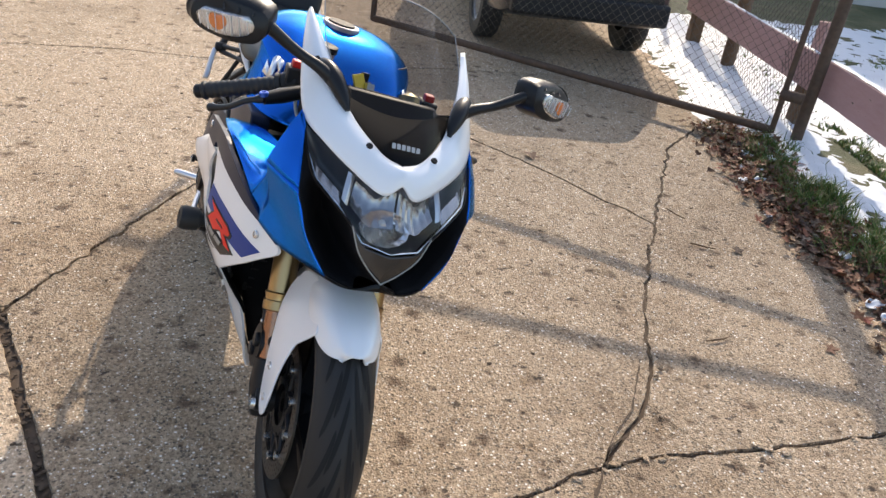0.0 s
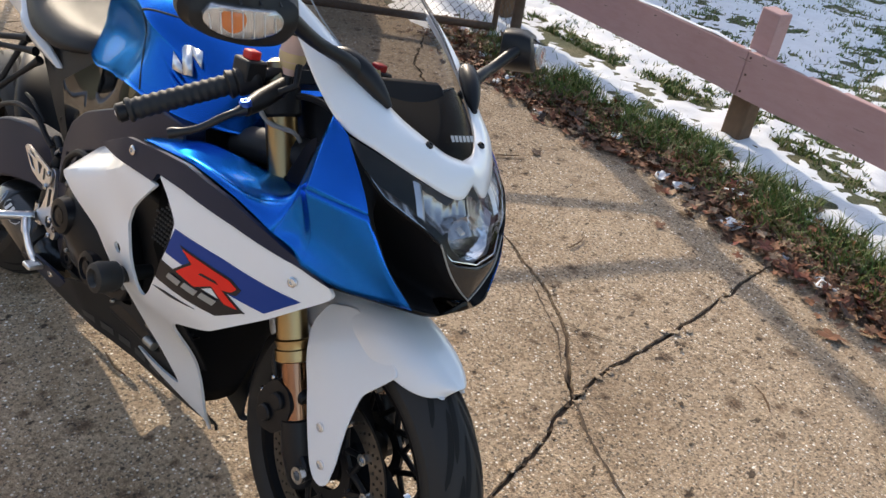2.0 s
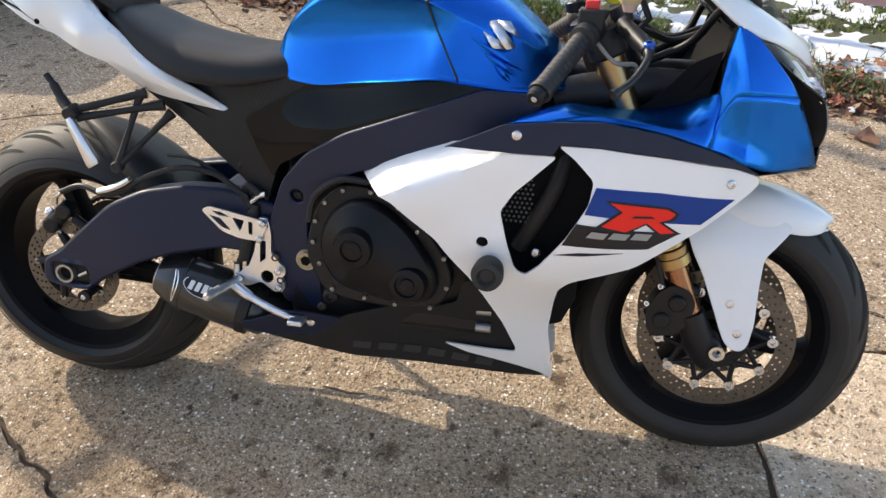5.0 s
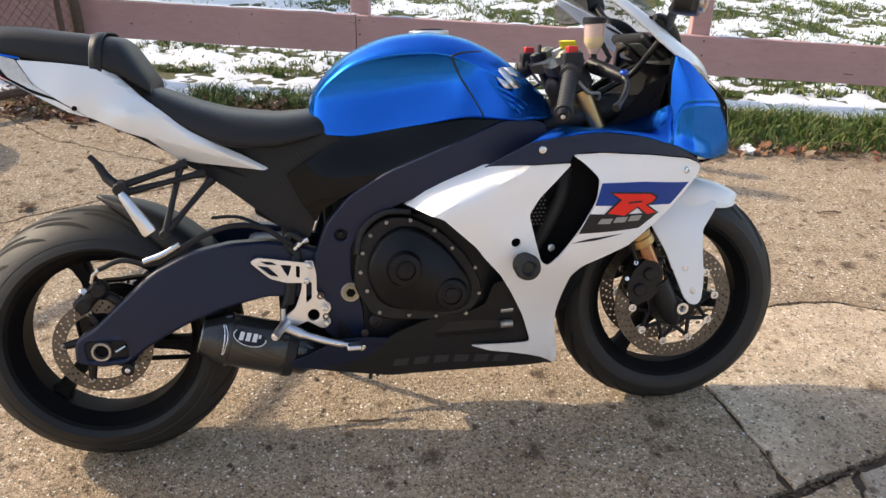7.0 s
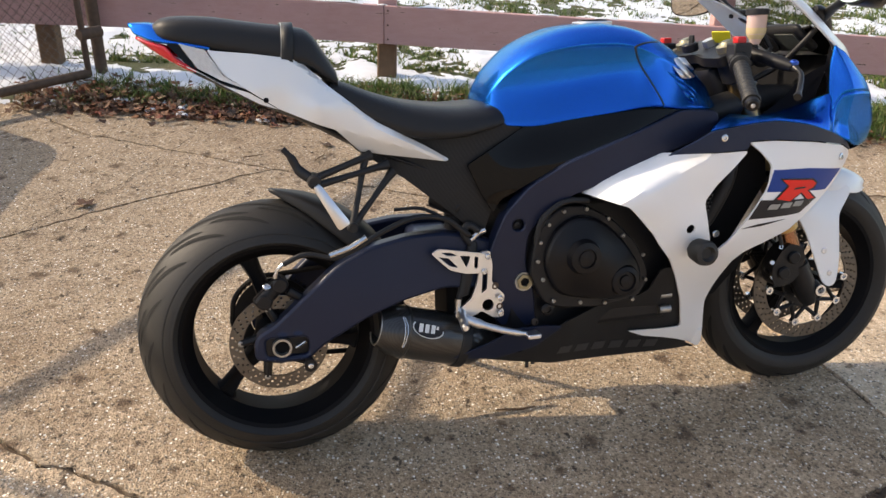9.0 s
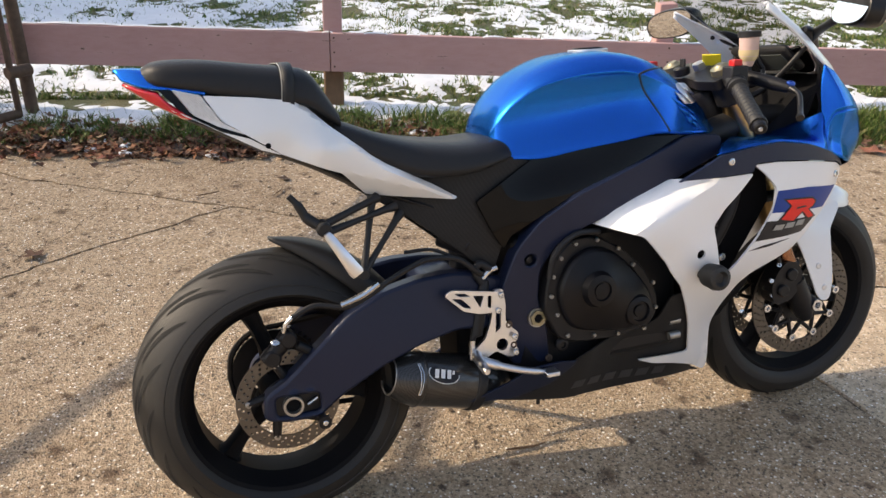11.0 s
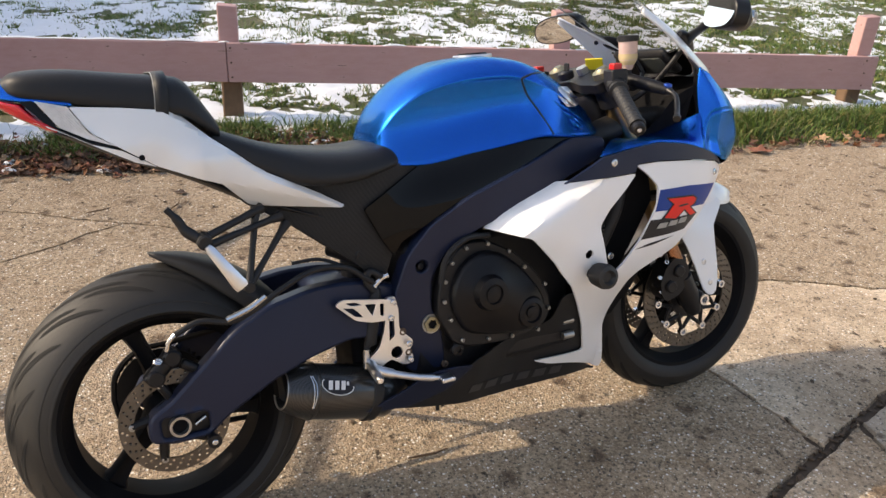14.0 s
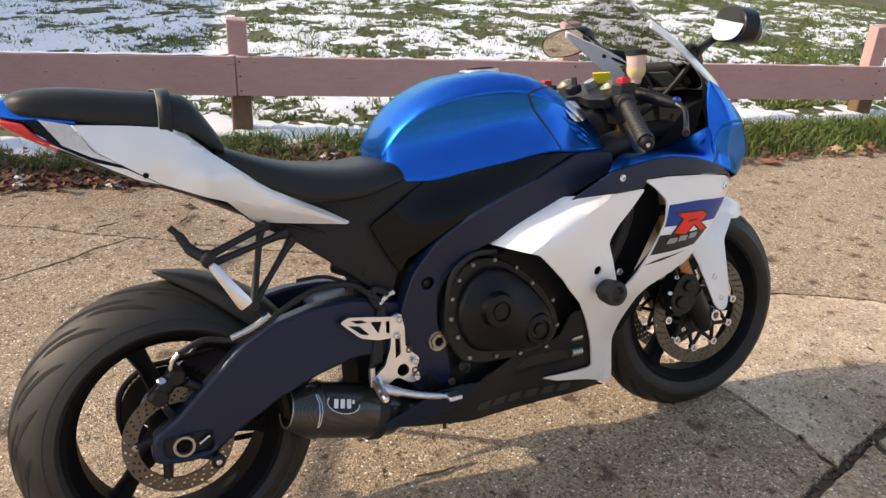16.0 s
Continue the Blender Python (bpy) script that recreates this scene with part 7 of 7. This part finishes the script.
for s in (0, 1):
    bm = sheet(INTAKE, 5, 6)
    thick(bike_part("air_intake", bm if s == 0 else mirrored(bm), M["lining"], "deep black ram air intake"), .003, 0)
    bm = tube(curve([c[0] for c in INTAKE[1:5]], 5), .0022, 8)
    bike_part("intake_rim", bm if s == 0 else mirrored(bm), M["gloss"], "gloss black intake rim")
CHIN = [[(1.541, 0, .70), (1.540, 0, .680), (1.47, 0, .664), (1.36, 0, .66)], [(1.530, -.045, .674), (1.520, -.055, .669), (1.46, -.06, .663), (1.36, -.06, .66)], [(1.515, -.096, .684), (1.505, -.098, .676), (1.45, -.11, .668), (1.36, -.13, .665)], [(1.43, -.168, .684), (1.42, -.166, .679), (1.39, -.165, .674), (1.34, -.165, .67)]]
thick(bike_part("nose_chin", sheet(CHIN, 5, 5, True), M["gloss"], "gloss black nose underside"), .004, 0)
# cockpit lining behind the screen and inside the fairing
LIN = [[(1.34, -.165, .915), (1.30, -.17, .85), (1.25, -.13, .785), (1.17, -.11, .765)], [(1.40, -.10, .90), (1.33, -.10, .83), (1.27, -.09, .74), (1.19, -.08, .70)], [(1.43, 0, .90), (1.36, 0, .82), (1.29, 0, .73), (1.20, 0, .68)]]
bike_part("cockpit_lining", sheet(LIN, 5, 5, True), M["lining"], "black cockpit lining")
for s in (0, 1):
    mk = (lambda b: b) if s == 0 else mirrored
    inner = [[Vector(p) + Vector((-.006, .009, -.004)) for p in c] for c in BLUEC[1:8]]
    bike_part("inner_panel", mk(sheet(inner, 4, 4)), M["lining"], "black inner side of the fairing")
    bike_part("inner_wall", mk(sheet([[(1.06, -.165, .772), (1.06, -.15, .72), (1.06, -.12, .66)], [(1.17, -.112, .760), (1.17, -.11, .72), (1.17, -.10, .66)], [(1.225, -.135, .80), (1.225, -.12, .74), (1.225, -.10, .66)], [(1.268, -.155, .855), (1.26, -.13, .76), (1.26, -.10, .66)], [(1.314, -.180, .885), (1.30, -.15, .78), (1.29, -.10, .68)]], 4, 4)), M["lining"])
    bike_part("fairing_stay", mk(tube(curve([(1.20, -.04, .84), (1.27, -.06, .88), (1.30, -.10, .93), (1.325, -.125, .975)], 5), .0075, 10)), M["engine"], "black fairing stay")
    bike_part("wiring_loom", mk(tube(curve([(1.12, -.10, .89), (1.18, -.07, .90), (1.24, -.03, .88), (1.30, -.03, .90)], 6), .006, 8)), M["black"], "taped wiring loom")
dash = tagged(new("instrument_panel"), "black instrument panel with a grey display")
dash.parent = bike
dm = pose(1.315, 0, .945, 0, -50, 0)
bike_part("dash_case", box((-.012, -.10, -.045), (.012, .10, .045), m=dm), M["black"], bevel=.012, parent=dash)
bike_part("display", box((-.0145, -.085, -.030), (-.0125, -.012, .030), m=dm), M["lcd"], "grey display", bevel=.001, parent=dash)
bm = cyl(dm @ Vector((-.012, .045, 0)), dm @ Vector((-.017, .045, 0)), .038, seg=36)
bike_part("rev_counter", bm, M["dial"], "dark round rev counter", parent=dash)

# -- mirrors --
def mirror_arm(s):
    mk = (lambda b: b) if s < 0 else mirrored
    mr = tagged(new("mirror"), "black mirror with a clear indicator lens")
    mr.parent = bike
    c = Vector((1.262, -.322, 1.050))
    u = Vector((-.36, -.92, -.14)).normalized()
    w = Vector((.90, -.38, -.20 if s < 0 else .16))
    w = (w - u * w.dot(u)).normalized()
    v = u.cross(w) * -1
    if v.z < 0:
        v = -v
    shape = [(-.072, .004), (-.069, .023), (-.045, .035), (0, .041), (.045, .039), (.074, .026), (.085, .004), (.080, -.018), (.055, -.032), (0, -.040), (-.045, -.036), (-.066, -.018)]
    ring2 = [Vector((p.x, p.y)) for p in curve([(a, b, 0) for a, b in shape], 4, True)]
    bm = bmesh.new()
    rings = []
    for dpt, k, up, ins in ((-.011, .94, 0, 0), (-.009, .98, 0, 0), (.0, 1, 0, 0), (.022, .99, 0, 0), (.037, .94, -.001, -.001), (.047, .88, -.003, -.003), (.050, .78, -.003, -.004), (.052, .30, 0, -.004)):
        rings.append([bm.verts.new(c + u * (p.x * k + ins) + v * (p.y * k + up) + w * (dpt - (.010 * max(0, p.y / .045) + .012 * max(0, p.x / .085)) * (dpt > .03))) for p in ring2])
    for a, b in zip(rings, rings[1:]):
        for i in range(len(a)):
            bm.faces.new((a[i], a[(i + 1) % len(a)], b[(i + 1) % len(a)], b[i]))
    bm.faces.new(rings[-1])
    bm.faces.new(rings[0][::-1])
    bike_part("mirror_shell", mk(bm), M["mirror_shell"], "black textured mirror shell", 32, parent=mr)
    bm = bmesh.new()
    bm.faces.new([bm.verts.new(c + u * p.x * .90 + v * p.y * .90 - w * (.0128 + (-.26 if s < 0 else .02) * p.y * .9)) for p in ring2])
    bike_part("mirror_glass", mk(bm), M["mirror"], "mirror glass", parent=mr)
    # indicator, set flush in the front of the shell
    def pod(mu, mv, ru, rv, layers):
        bm = bmesh.new()
        rr = []
        for dd, f in layers:
            ring = []
            for i in range(28):
                a = 2 * math.pi * i / 28
                y = math.sin(a)
                ring.append(bm.verts.new(c + u * (mu + ru * math.cos(a) * f) + v * (mv + rv * (min(y, .62) * .95 if y > 0 else y) * f) + w * (dd - .006 * max(0, math.cos(a)))))
            rr.append(ring)
        for a, b in zip(rr, rr[1:]):
            for i in range(28):
                bm.faces.new((a[i], a[(i + 1) % 28], b[(i + 1) % 28], b[i]))
        bm.faces.new(rr[-1])
        bm.faces.new(rr[0][::-1])
        return bm
    bike_part("indicator_lens", mk(pod(.006, -.002, .053, .027, ((.030, 1.0), (.054, 1.0), (.0595, .90), (.062, .5)))), M["clear"], "clear ribbed indicator lens", 50, parent=mr)
    bike_part("indicator_bowl", mk(pod(.006, -.002, .051, .0255, ((.030, 1.0), (.0525, 1.0), (.0540, .93), (.0545, .5)))), M["silver_lens"], "silver indicator bowl", 50, parent=mr)
    bike_part("indicator_bulb", mk(pod(.020, -.002, .016, .017, ((.044, 1.0), (.0545, 1.0), (.0565, .6)))), M["amber"], "amber bulb behind the lens", 50, parent=mr)
    for k in range(7):
        x = -.036 + .014 * k
        h = .022 * math.sqrt(max(.05, 1 - ((x - .006) / .05) ** 2))
        bike_part("lens_rib", mk(tube([c + u * x + v * (-.002 - h) + w * .0555, c + u * (x + .004) + v * (-.002 + h * .6) + w * .0555], .0009, 6)), M["lens"], parent=mr)
    for k in range(3):
        a = c + u * (-.035 + .026 * k) + v * .034 + w * .026
        bike_part("shell_rib", mk(tube([a, a + w * .022 - v * .016 - u * .006], [.0006, .0016], 6)), M["lever"], parent=mr)
    root = Vector((1.325, -.128, .985))
    stem = curve([root, (1.318, -.165, 1.005), (1.305, -.215, 1.022), c - u * .055 + w * .022], 5)
    n = len(stem)
    bike_part("stem", mk(tube(stem, [.014 - .004 * min(1, 2 * i / n) + .006 * max(0, i / n - .6) for i in range(n)], 14)), M["mirror_shell"], "black mirror stem", parent=mr)
    foot = curve([(1.368, -.106, .948), (1.352, -.114, .962), (1.325, -.130, .984), (1.298, -.146, .998), (1.280, -.156, 1.004)], 5)
    n = len(foot)
    bike_part("foot", mk(tube([p + Vector((.004, 0, .006)) for p in foot], [.003 + .015 * math.sin(math.pi * min(1, .04 + .92 * (i / n) ** 1.2)) for i in range(n)], 14)), M["mirror_shell"], "black mirror foot", parent=mr)


mirror_arm(-1)
mirror_arm(1)

# -- fork, fender, bars (all turn with the steering) --
for s in (-1, 1):
    base = Vector((1.375, s * .102, .30))
    leg = bike_part("fork_leg", turned(tube([base - _ax * .045, base - _ax * .03, base + _ax * .02, base + _ax * .05, base + _ax * .078, base + _ax * .08], [.018, .024, .031, .030, .029, .026], 24)), M["engine"], "black lower fork leg")
    bike_part("axle_clamp", turned(cyl((1.385, s * .075, .30), (1.385, s * .12, .30), .030, seg=28, bev=.004)), M["engine"], parent=leg)
    a = Vector((1.405, s * .12, .30))
    bike_part("axle_end", turned(tube([a, a + Vector((0, s * .010, 0)), a + Vector((0, s * .010, 0)), a], [.0155, .0155, .009, .008], 18)), M["steel"], "bright axle end", parent=leg)
    bike_part("fork_tube", turned(cyl(base + _ax * .07, base + _ax * .30, .0235, seg=28)), M["bronze"], "coppery fork tube")
    bike_part("fork_outer", turned(tube([base + _ax * .183, base + _ax * .186, base + _ax * .205, base + _ax * .207, base + _ax * .211, base + _ax * .222, base + _ax * .225, base + _ax * .665], [.028, .0325, .0325, .030, .030, .0325, .028, .0275], 32)), M["gold"], "gold anodised outer fork tube")
    bike_part("bar_clamp", turned(tube([base + _ax * .605, base + _ax * .61, base + _ax * .655, base + _ax * .66], [.030, .036, .036, .030], 24)), M["black"], "black bar clamp")
    bike_part("fork_cap", turned(tube([base + _ax * .66, base + _ax * .697, base + _ax * .70, base + _ax * .705], [.026, .025, .018, .012], 20)), M["gold_dark"], "dull gold fork cap")
    bm = bmesh.new()
    for p, q, r in (((1.285, s * .100, .355), (1.315, s * .100, .41), .026), ((1.275, s * .100, .345), (1.30, s * .100, .395), .024), ((1.31, s * .10, .34), (1.355, s * .10, .33), .014), ((1.33, s * .10, .42), (1.355, s * .10, .415), .014)):
        cyl(p, q, r, seg=16, bev=.004, bm=bm)
    CAL = [(1.262, .338), (1.276, .318), (1.318, .328), (1.345, .358), (1.350, .40), (1.334, .428), (1.300, .434), (1.276, .412), (1.258, .375)]
    shell(rounded(CAL, .010), lambda x, z: s * .128, .05, res=.03, side=s, bm=bm)
    for cx, cz in ((1.290, .358), (1.315, .398)):
        cyl((cx, s * .12, cz), (cx, s * .137, cz), .0165, seg=18, bev=.003, bm=bm)
    cal = bike_part("brake_caliper", turned(bm), M["engine"], "black radial brake caliper", bevel=.004)
    for x, z in ((1.283, .425), (1.262, .385), (1.268, .345)):
        bike_part("caliper_bolt", turned(bolt((x, s * .118, z), .007, (-.6, s, .3), h=.008)), M["steel"], parent=cal)
    bike_part("brake_line", turned(tube(curve([(1.285, s * .12, .425), (1.27, s * .12, .47), (1.262, s * .10, .55), (1.25, s * .06, .64)], 6), .005, 8)), M["black"], parent=cal)
bike_part("steering_head", tube([Vector((1.375, 0, .30)) + _ax * k for k in (.34, .36, .50, .62, .64)], [.040, .052, .050, .052, .040], 20), M["engine"], "black steering head")
# Filler sheet, added to black out the view down between the forks
bike_part("cockpit_floor", sheet([[(x, y, .742 - .25 * max(0, abs(y) - .13)) for x in (.98, 1.08, 1.18, 1.27)] for y in (-.172, -.12, -.06, 0, .06, .12, .172)], 3, 3), M["lining"], "black filler sheet under the handlebars")
for s in (-1, 1):
    bike_part("air_duct", tube(curve([(1.30, s * .075, .80), (1.22, s * .062, .80), (1.12, s * .085, .79), (1.04, s * .09, .77)], 5), .034, 14), M["black"], "black air duct")
clamp = bike_part("lower_clamp", turned(box((1.155, -.14, .60), (1.27, .14, .63))), M["engine"], bevel=.012)

fend = []
for a, wf in ((35, .16), (33, .42), (28.5, .68), (21, .88), (10, 1), (0, 1), (-18, 1), (-38, .96), (-58, .8)):
    t = radians(90 - a)
    r = .311
    row = []
    for y, dr in ((0, .010), (.022, .0095), (.042, .003), (.058, -.012), (.068, -.034 * min(1, wf + .15)), (.072, -.058 * wf)):
        rr = r + dr
        row.append((1.405 + rr * math.cos(t), -y * (wf ** .6 if wf < 1 else 1), .302 + rr * math.sin(t)))
    fend.append(row)
fender = thick(bike_part("front_fender", turned(sheet(fend, 6, 5, True)), M["white"], "white front fender", 60), .004, -1)
LEG = [(1.310, .548), (1.330, .500), (1.356, .455), (1.386, .385), (1.412, .325), (1.428, .306), (1.448, .302), (1.461, .314), (1.466, .36), (1.462, .44), (1.464, .495), (1.492, .530), (1.51, .556), (1.45, .592), (1.37, .605), (1.32, .59)]
LEGF = tps([(1.30, .55, -.090), (1.36, .60, -.060), (1.42, .585, -.060), (1.345, .455, -.112), (1.40, .45, -.108), (1.42, .30, -.116), (1.44, .40, -.110), (1.45, .5, -.090), (1.37, .52, -.098), (1.50, .55, -.070)])
for s in (0, 1):
    mk = (lambda b: b) if s == 0 else mirrored
    bike_part("fender_stay", turned(mk(shell(rounded(LEG, .012), LEGF, .005, res=.012))), M["white"], "white fender stay", bevel=.002, parent=fender)
    for x, z in ((1.414, .404), (1.437, .342)):
        bike_part("stay_bolt", turned(mk(bolt((x, LEGF(x, z) - .0005, z), .0085, h=.003))), M["alu"], parent=fender)
    arm2 = [(1.30, .53), (1.325, .46), (1.318, .415), (1.305, .40), (1.292, .415), (1.295, .46), (1.268, .54)]
    bike_part("fender_stay", turned(mk(shell(rounded(arm2, .008), lambda x, z: -.082, .005, res=.02))), M["white"], "white fender stay", bevel=.0015, parent=fender)
    bike_part("stay_bolt", turned(mk(bolt((1.305, -.085, .418), .008))), M["steel"], parent=fender)

top = Vector((1.375, 0, .30)) + _ax * .675
CL = [(-.055, -.135), (-.02, -.14), (.03, -.10), (.045, 0), (.03, .10), (-.02, .14), (-.055, .135), (-.06, .06), (-.045, 0), (-.06, -.06)]
tm = Matrix.Translation(top + Vector((.01, 0, 0))) @ Matrix.Rotation(radians(-23.8), 4, "Y")
v, f = flat_fill(rounded(CL, .015), (), .05)
bm = bmesh.new()
hi = [bm.verts.new(tm @ Vector((p.x, p.y, .012))) for p in v]
lo = [bm.verts.new(tm @ Vector((p.x, p.y, -.012))) for p in v]
cnt = {}
for t in f:
    bm.faces.new([hi[i] for i in t])
    bm.faces.new([lo[i] for i in reversed(t)])
    for i in range(len(t)):
        cnt[(t[i], t[(i + 1) % len(t)])] = 1
for a, b in cnt:
    if (b, a) not in cnt:
        bm.faces.new((hi[b], hi[a], lo[a], lo[b]))
bmesh.ops.delete(bm, geom=[q for q in bm.verts if not q.link_faces], context="VERTS")
bike_part("top_clamp", turned(bm), M["engine"], "black top yoke", bevel=.003)
bike_part("ignition", turned(cyl(top + Vector((-.045, 0, .0)), top + Vector((-.050, 0, .020)), .020, seg=24, bev=.003)), M["engine"], "black ignition barrel")
bike_part("stem_nut", turned(cyl(top + Vector((.008, 0, .010)), top + Vector((.0, 0, .028)), .017, seg=6)), M["alu"])
key = bike_part("ignition_key", turned(box((-.003, -.010, 0), (.003, .010, .030), m=Matrix.Translation(top + Vector((-.045, 0, .010))))), M["black"], "ignition key in the lock", bevel=.002)
bike_part("key_tag", turned(box((-.002, -.022, -.016), (.002, .022, .016), m=Matrix.Translation(top + Vector((.020, -.026, .034))) @ Matrix.Rotation(radians(48), 4, "Z") @ Matrix.Rotation(radians(-32), 4, "Y"))), M["yellow"], "yellow key tag", bevel=.001, parent=key)

for s in (-1, 1):
    mk = (lambda b: b) if s < 0 else mirrored
    un = lambda p: BACK @ Vector(p)
    g0, g1 = un((1.088, -.160, .897)), un((1.017, -.324, .811))
    if s > 0:
        g0, g1 = Vector((1.060, -.165, .893)), Vector((.958, -.312, .812))
    dd = (g1 - g0).normalized()
    bar = bike_part("handlebar", turned(mk(tube([g0 - dd * .07, g1 - dd * .01], .011, 14))), M["engine"], "black clip-on handlebar")
    pts, rad = [], []
    for i in range(53):
        t = .055 + (.93 - .055) * i / 52
        pts.append(g0.lerp(g1, t))
        rad.append(.0165 + (.0016 if (i // 2) % 2 else 0) + (.006 if i < 4 else 0) + (.002 if i > 49 else 0))
    bike_part("grip", turned(mk(tube(pts, rad, 18))), M["grip"], "black ribbed rubber grip", 30, parent=bar)
    bike_part("bar_end", turned(mk(tube([g1 - dd * .012, g1, g1 + dd * .004, g1 + dd * .004, g1 + dd * .001], [.0155, .0155, .012, .006, .005], 18))), M["engine"], parent=bar)
    bike_part("bar_end_bolt", turned(mk(bolt(g1 + dd * .001, .0055, dd, h=.004))), M["alu"], parent=bar)
    k = g0 + dd * .0
    bm = tube([k - dd * .032, k - dd * .028, k + dd * .006, k + dd * .012], [.018, .024, .024, .018], 20)
    box((-.022, -.020, 0), (.022, .020, .036), bm=bm, m=Matrix.Translation(k - dd * .012))
    bike_part("switch_housing", turned(mk(bm)), M["black"], "black switch housing", bevel=.004, parent=bar)
    bike_part("kill_switch", turned(mk(box((-.012, -.011, .034), (.012, .011, .050), m=Matrix.Translation(k - dd * .012)))), M["red"], "red rocker switch", bevel=.003, parent=bar)
    if s < 0:
        lp, le = un((1.189, -.221, .882)), un((1.137, -.310, .822))
        mc = un((1.160, -.150, .903))
    else:
        lp, le, mc = Vector((1.165, -.215, .880)), Vector((1.07, -.315, .82)), Vector((1.135, -.150, .90))
    bike_part("brake_cylinder", turned(mk(tube([mc - (lp - mc) * .45, mc - (lp - mc) * .42, mc + (lp - mc) * .5, lp], [.012, .0145, .016, .012], 18))), M["engine"], "black brake master cylinder", parent=bar)
    lev = curve([lp, lp.lerp(le, .3) + Vector((.012, -.004, .004)), lp.lerp(le, .65) + Vector((.010, 0, -.002)), le], 6)
    bike_part("lever", turned(mk(tube(lev, [.010, .009, .008] + [.0062] * (len(lev) - 6) + [.007, .009, .0085], 12))), M["lever"], "black machined lever", parent=bar)
    bike_part("lever_adjuster", turned(mk(bolt(lp + Vector((0, 0, .008)), .010, (0, -.3, 1), h=.007))), M["blue_metal"], "blue lever adjuster", parent=bar)
    bike_part("throttle_cable", turned(mk(tube(curve([k + Vector((.01, .02, -.01)), k + Vector((.05, .03, -.05)), (1.18, -.10, .84), (1.16, -.06, .78)], 6), .004, 8))), M["grey_decal"], parent=bar)
r0 = BACK @ Vector((1.155, -.120, .945))
res = tagged(new("brake_reservoir"), "small brake fluid reservoir, amber fluid, black cap")
res.parent = bike
bike_part("cup", turned(tube([r0 + Vector((0, 0, -.012)), r0, r0 + Vector((0, 0, .012)), r0 + Vector((0, 0, .055))], [.010, .015, .022, .023], 28)), M["fluid"], "translucent pinkish cup", parent=res)
bike_part("fluid_level", turned(tube([r0 + Vector((0, 0, -.004)), r0 + Vector((0, 0, .002)), r0 + Vector((0, 0, .013)), r0 + Vector((0, 0, .026))], [.012, .0165, .0225, .0233], 28)), M["amber_fluid"], "yellow brake fluid", parent=res)
bike_part("reservoir_cap", turned(tube([r0 + Vector((0, 0, .055)), r0 + Vector((0, 0, .056)), r0 + Vector((0, 0, .068)), r0 + Vector((0, 0, .070))], [.024, .0265, .0265, .022], 28)), M["black"], "black screw cap", parent=res)
bike_part("reservoir_hose", turned(tube(curve([r0 + Vector((0, 0, -.012)), r0 + Vector((.004, -.005, -.035)), r0 + Vector((.01, -.015, -.045))], 5), .0065, 10)), M["black"], parent=res)
bike_part("mount_arm", turned(tube([r0 + Vector((.02, 0, .01)), r0 + Vector((.035, -.01, -.02)), BACK @ Vector((1.17, -.15, .905))], .006, 8)), M["engine"], parent=res)

# side stand
bike_part("side_stand", tube(curve([(.60, .11, .27), (.57, .17, .17), (.545, .235, .075), (.54, .262, .068)], 5), .011, 12), M["engine"], "black side stand")
bike_part("drain_hoses", tube([(.615, -.04, .23), (.61, -.045, .15)], .005, 8), M["black"])
bike_part("drain_hoses", tube([(.63, -.035, .23), (.628, -.04, .155)], .005, 8), M["black"])
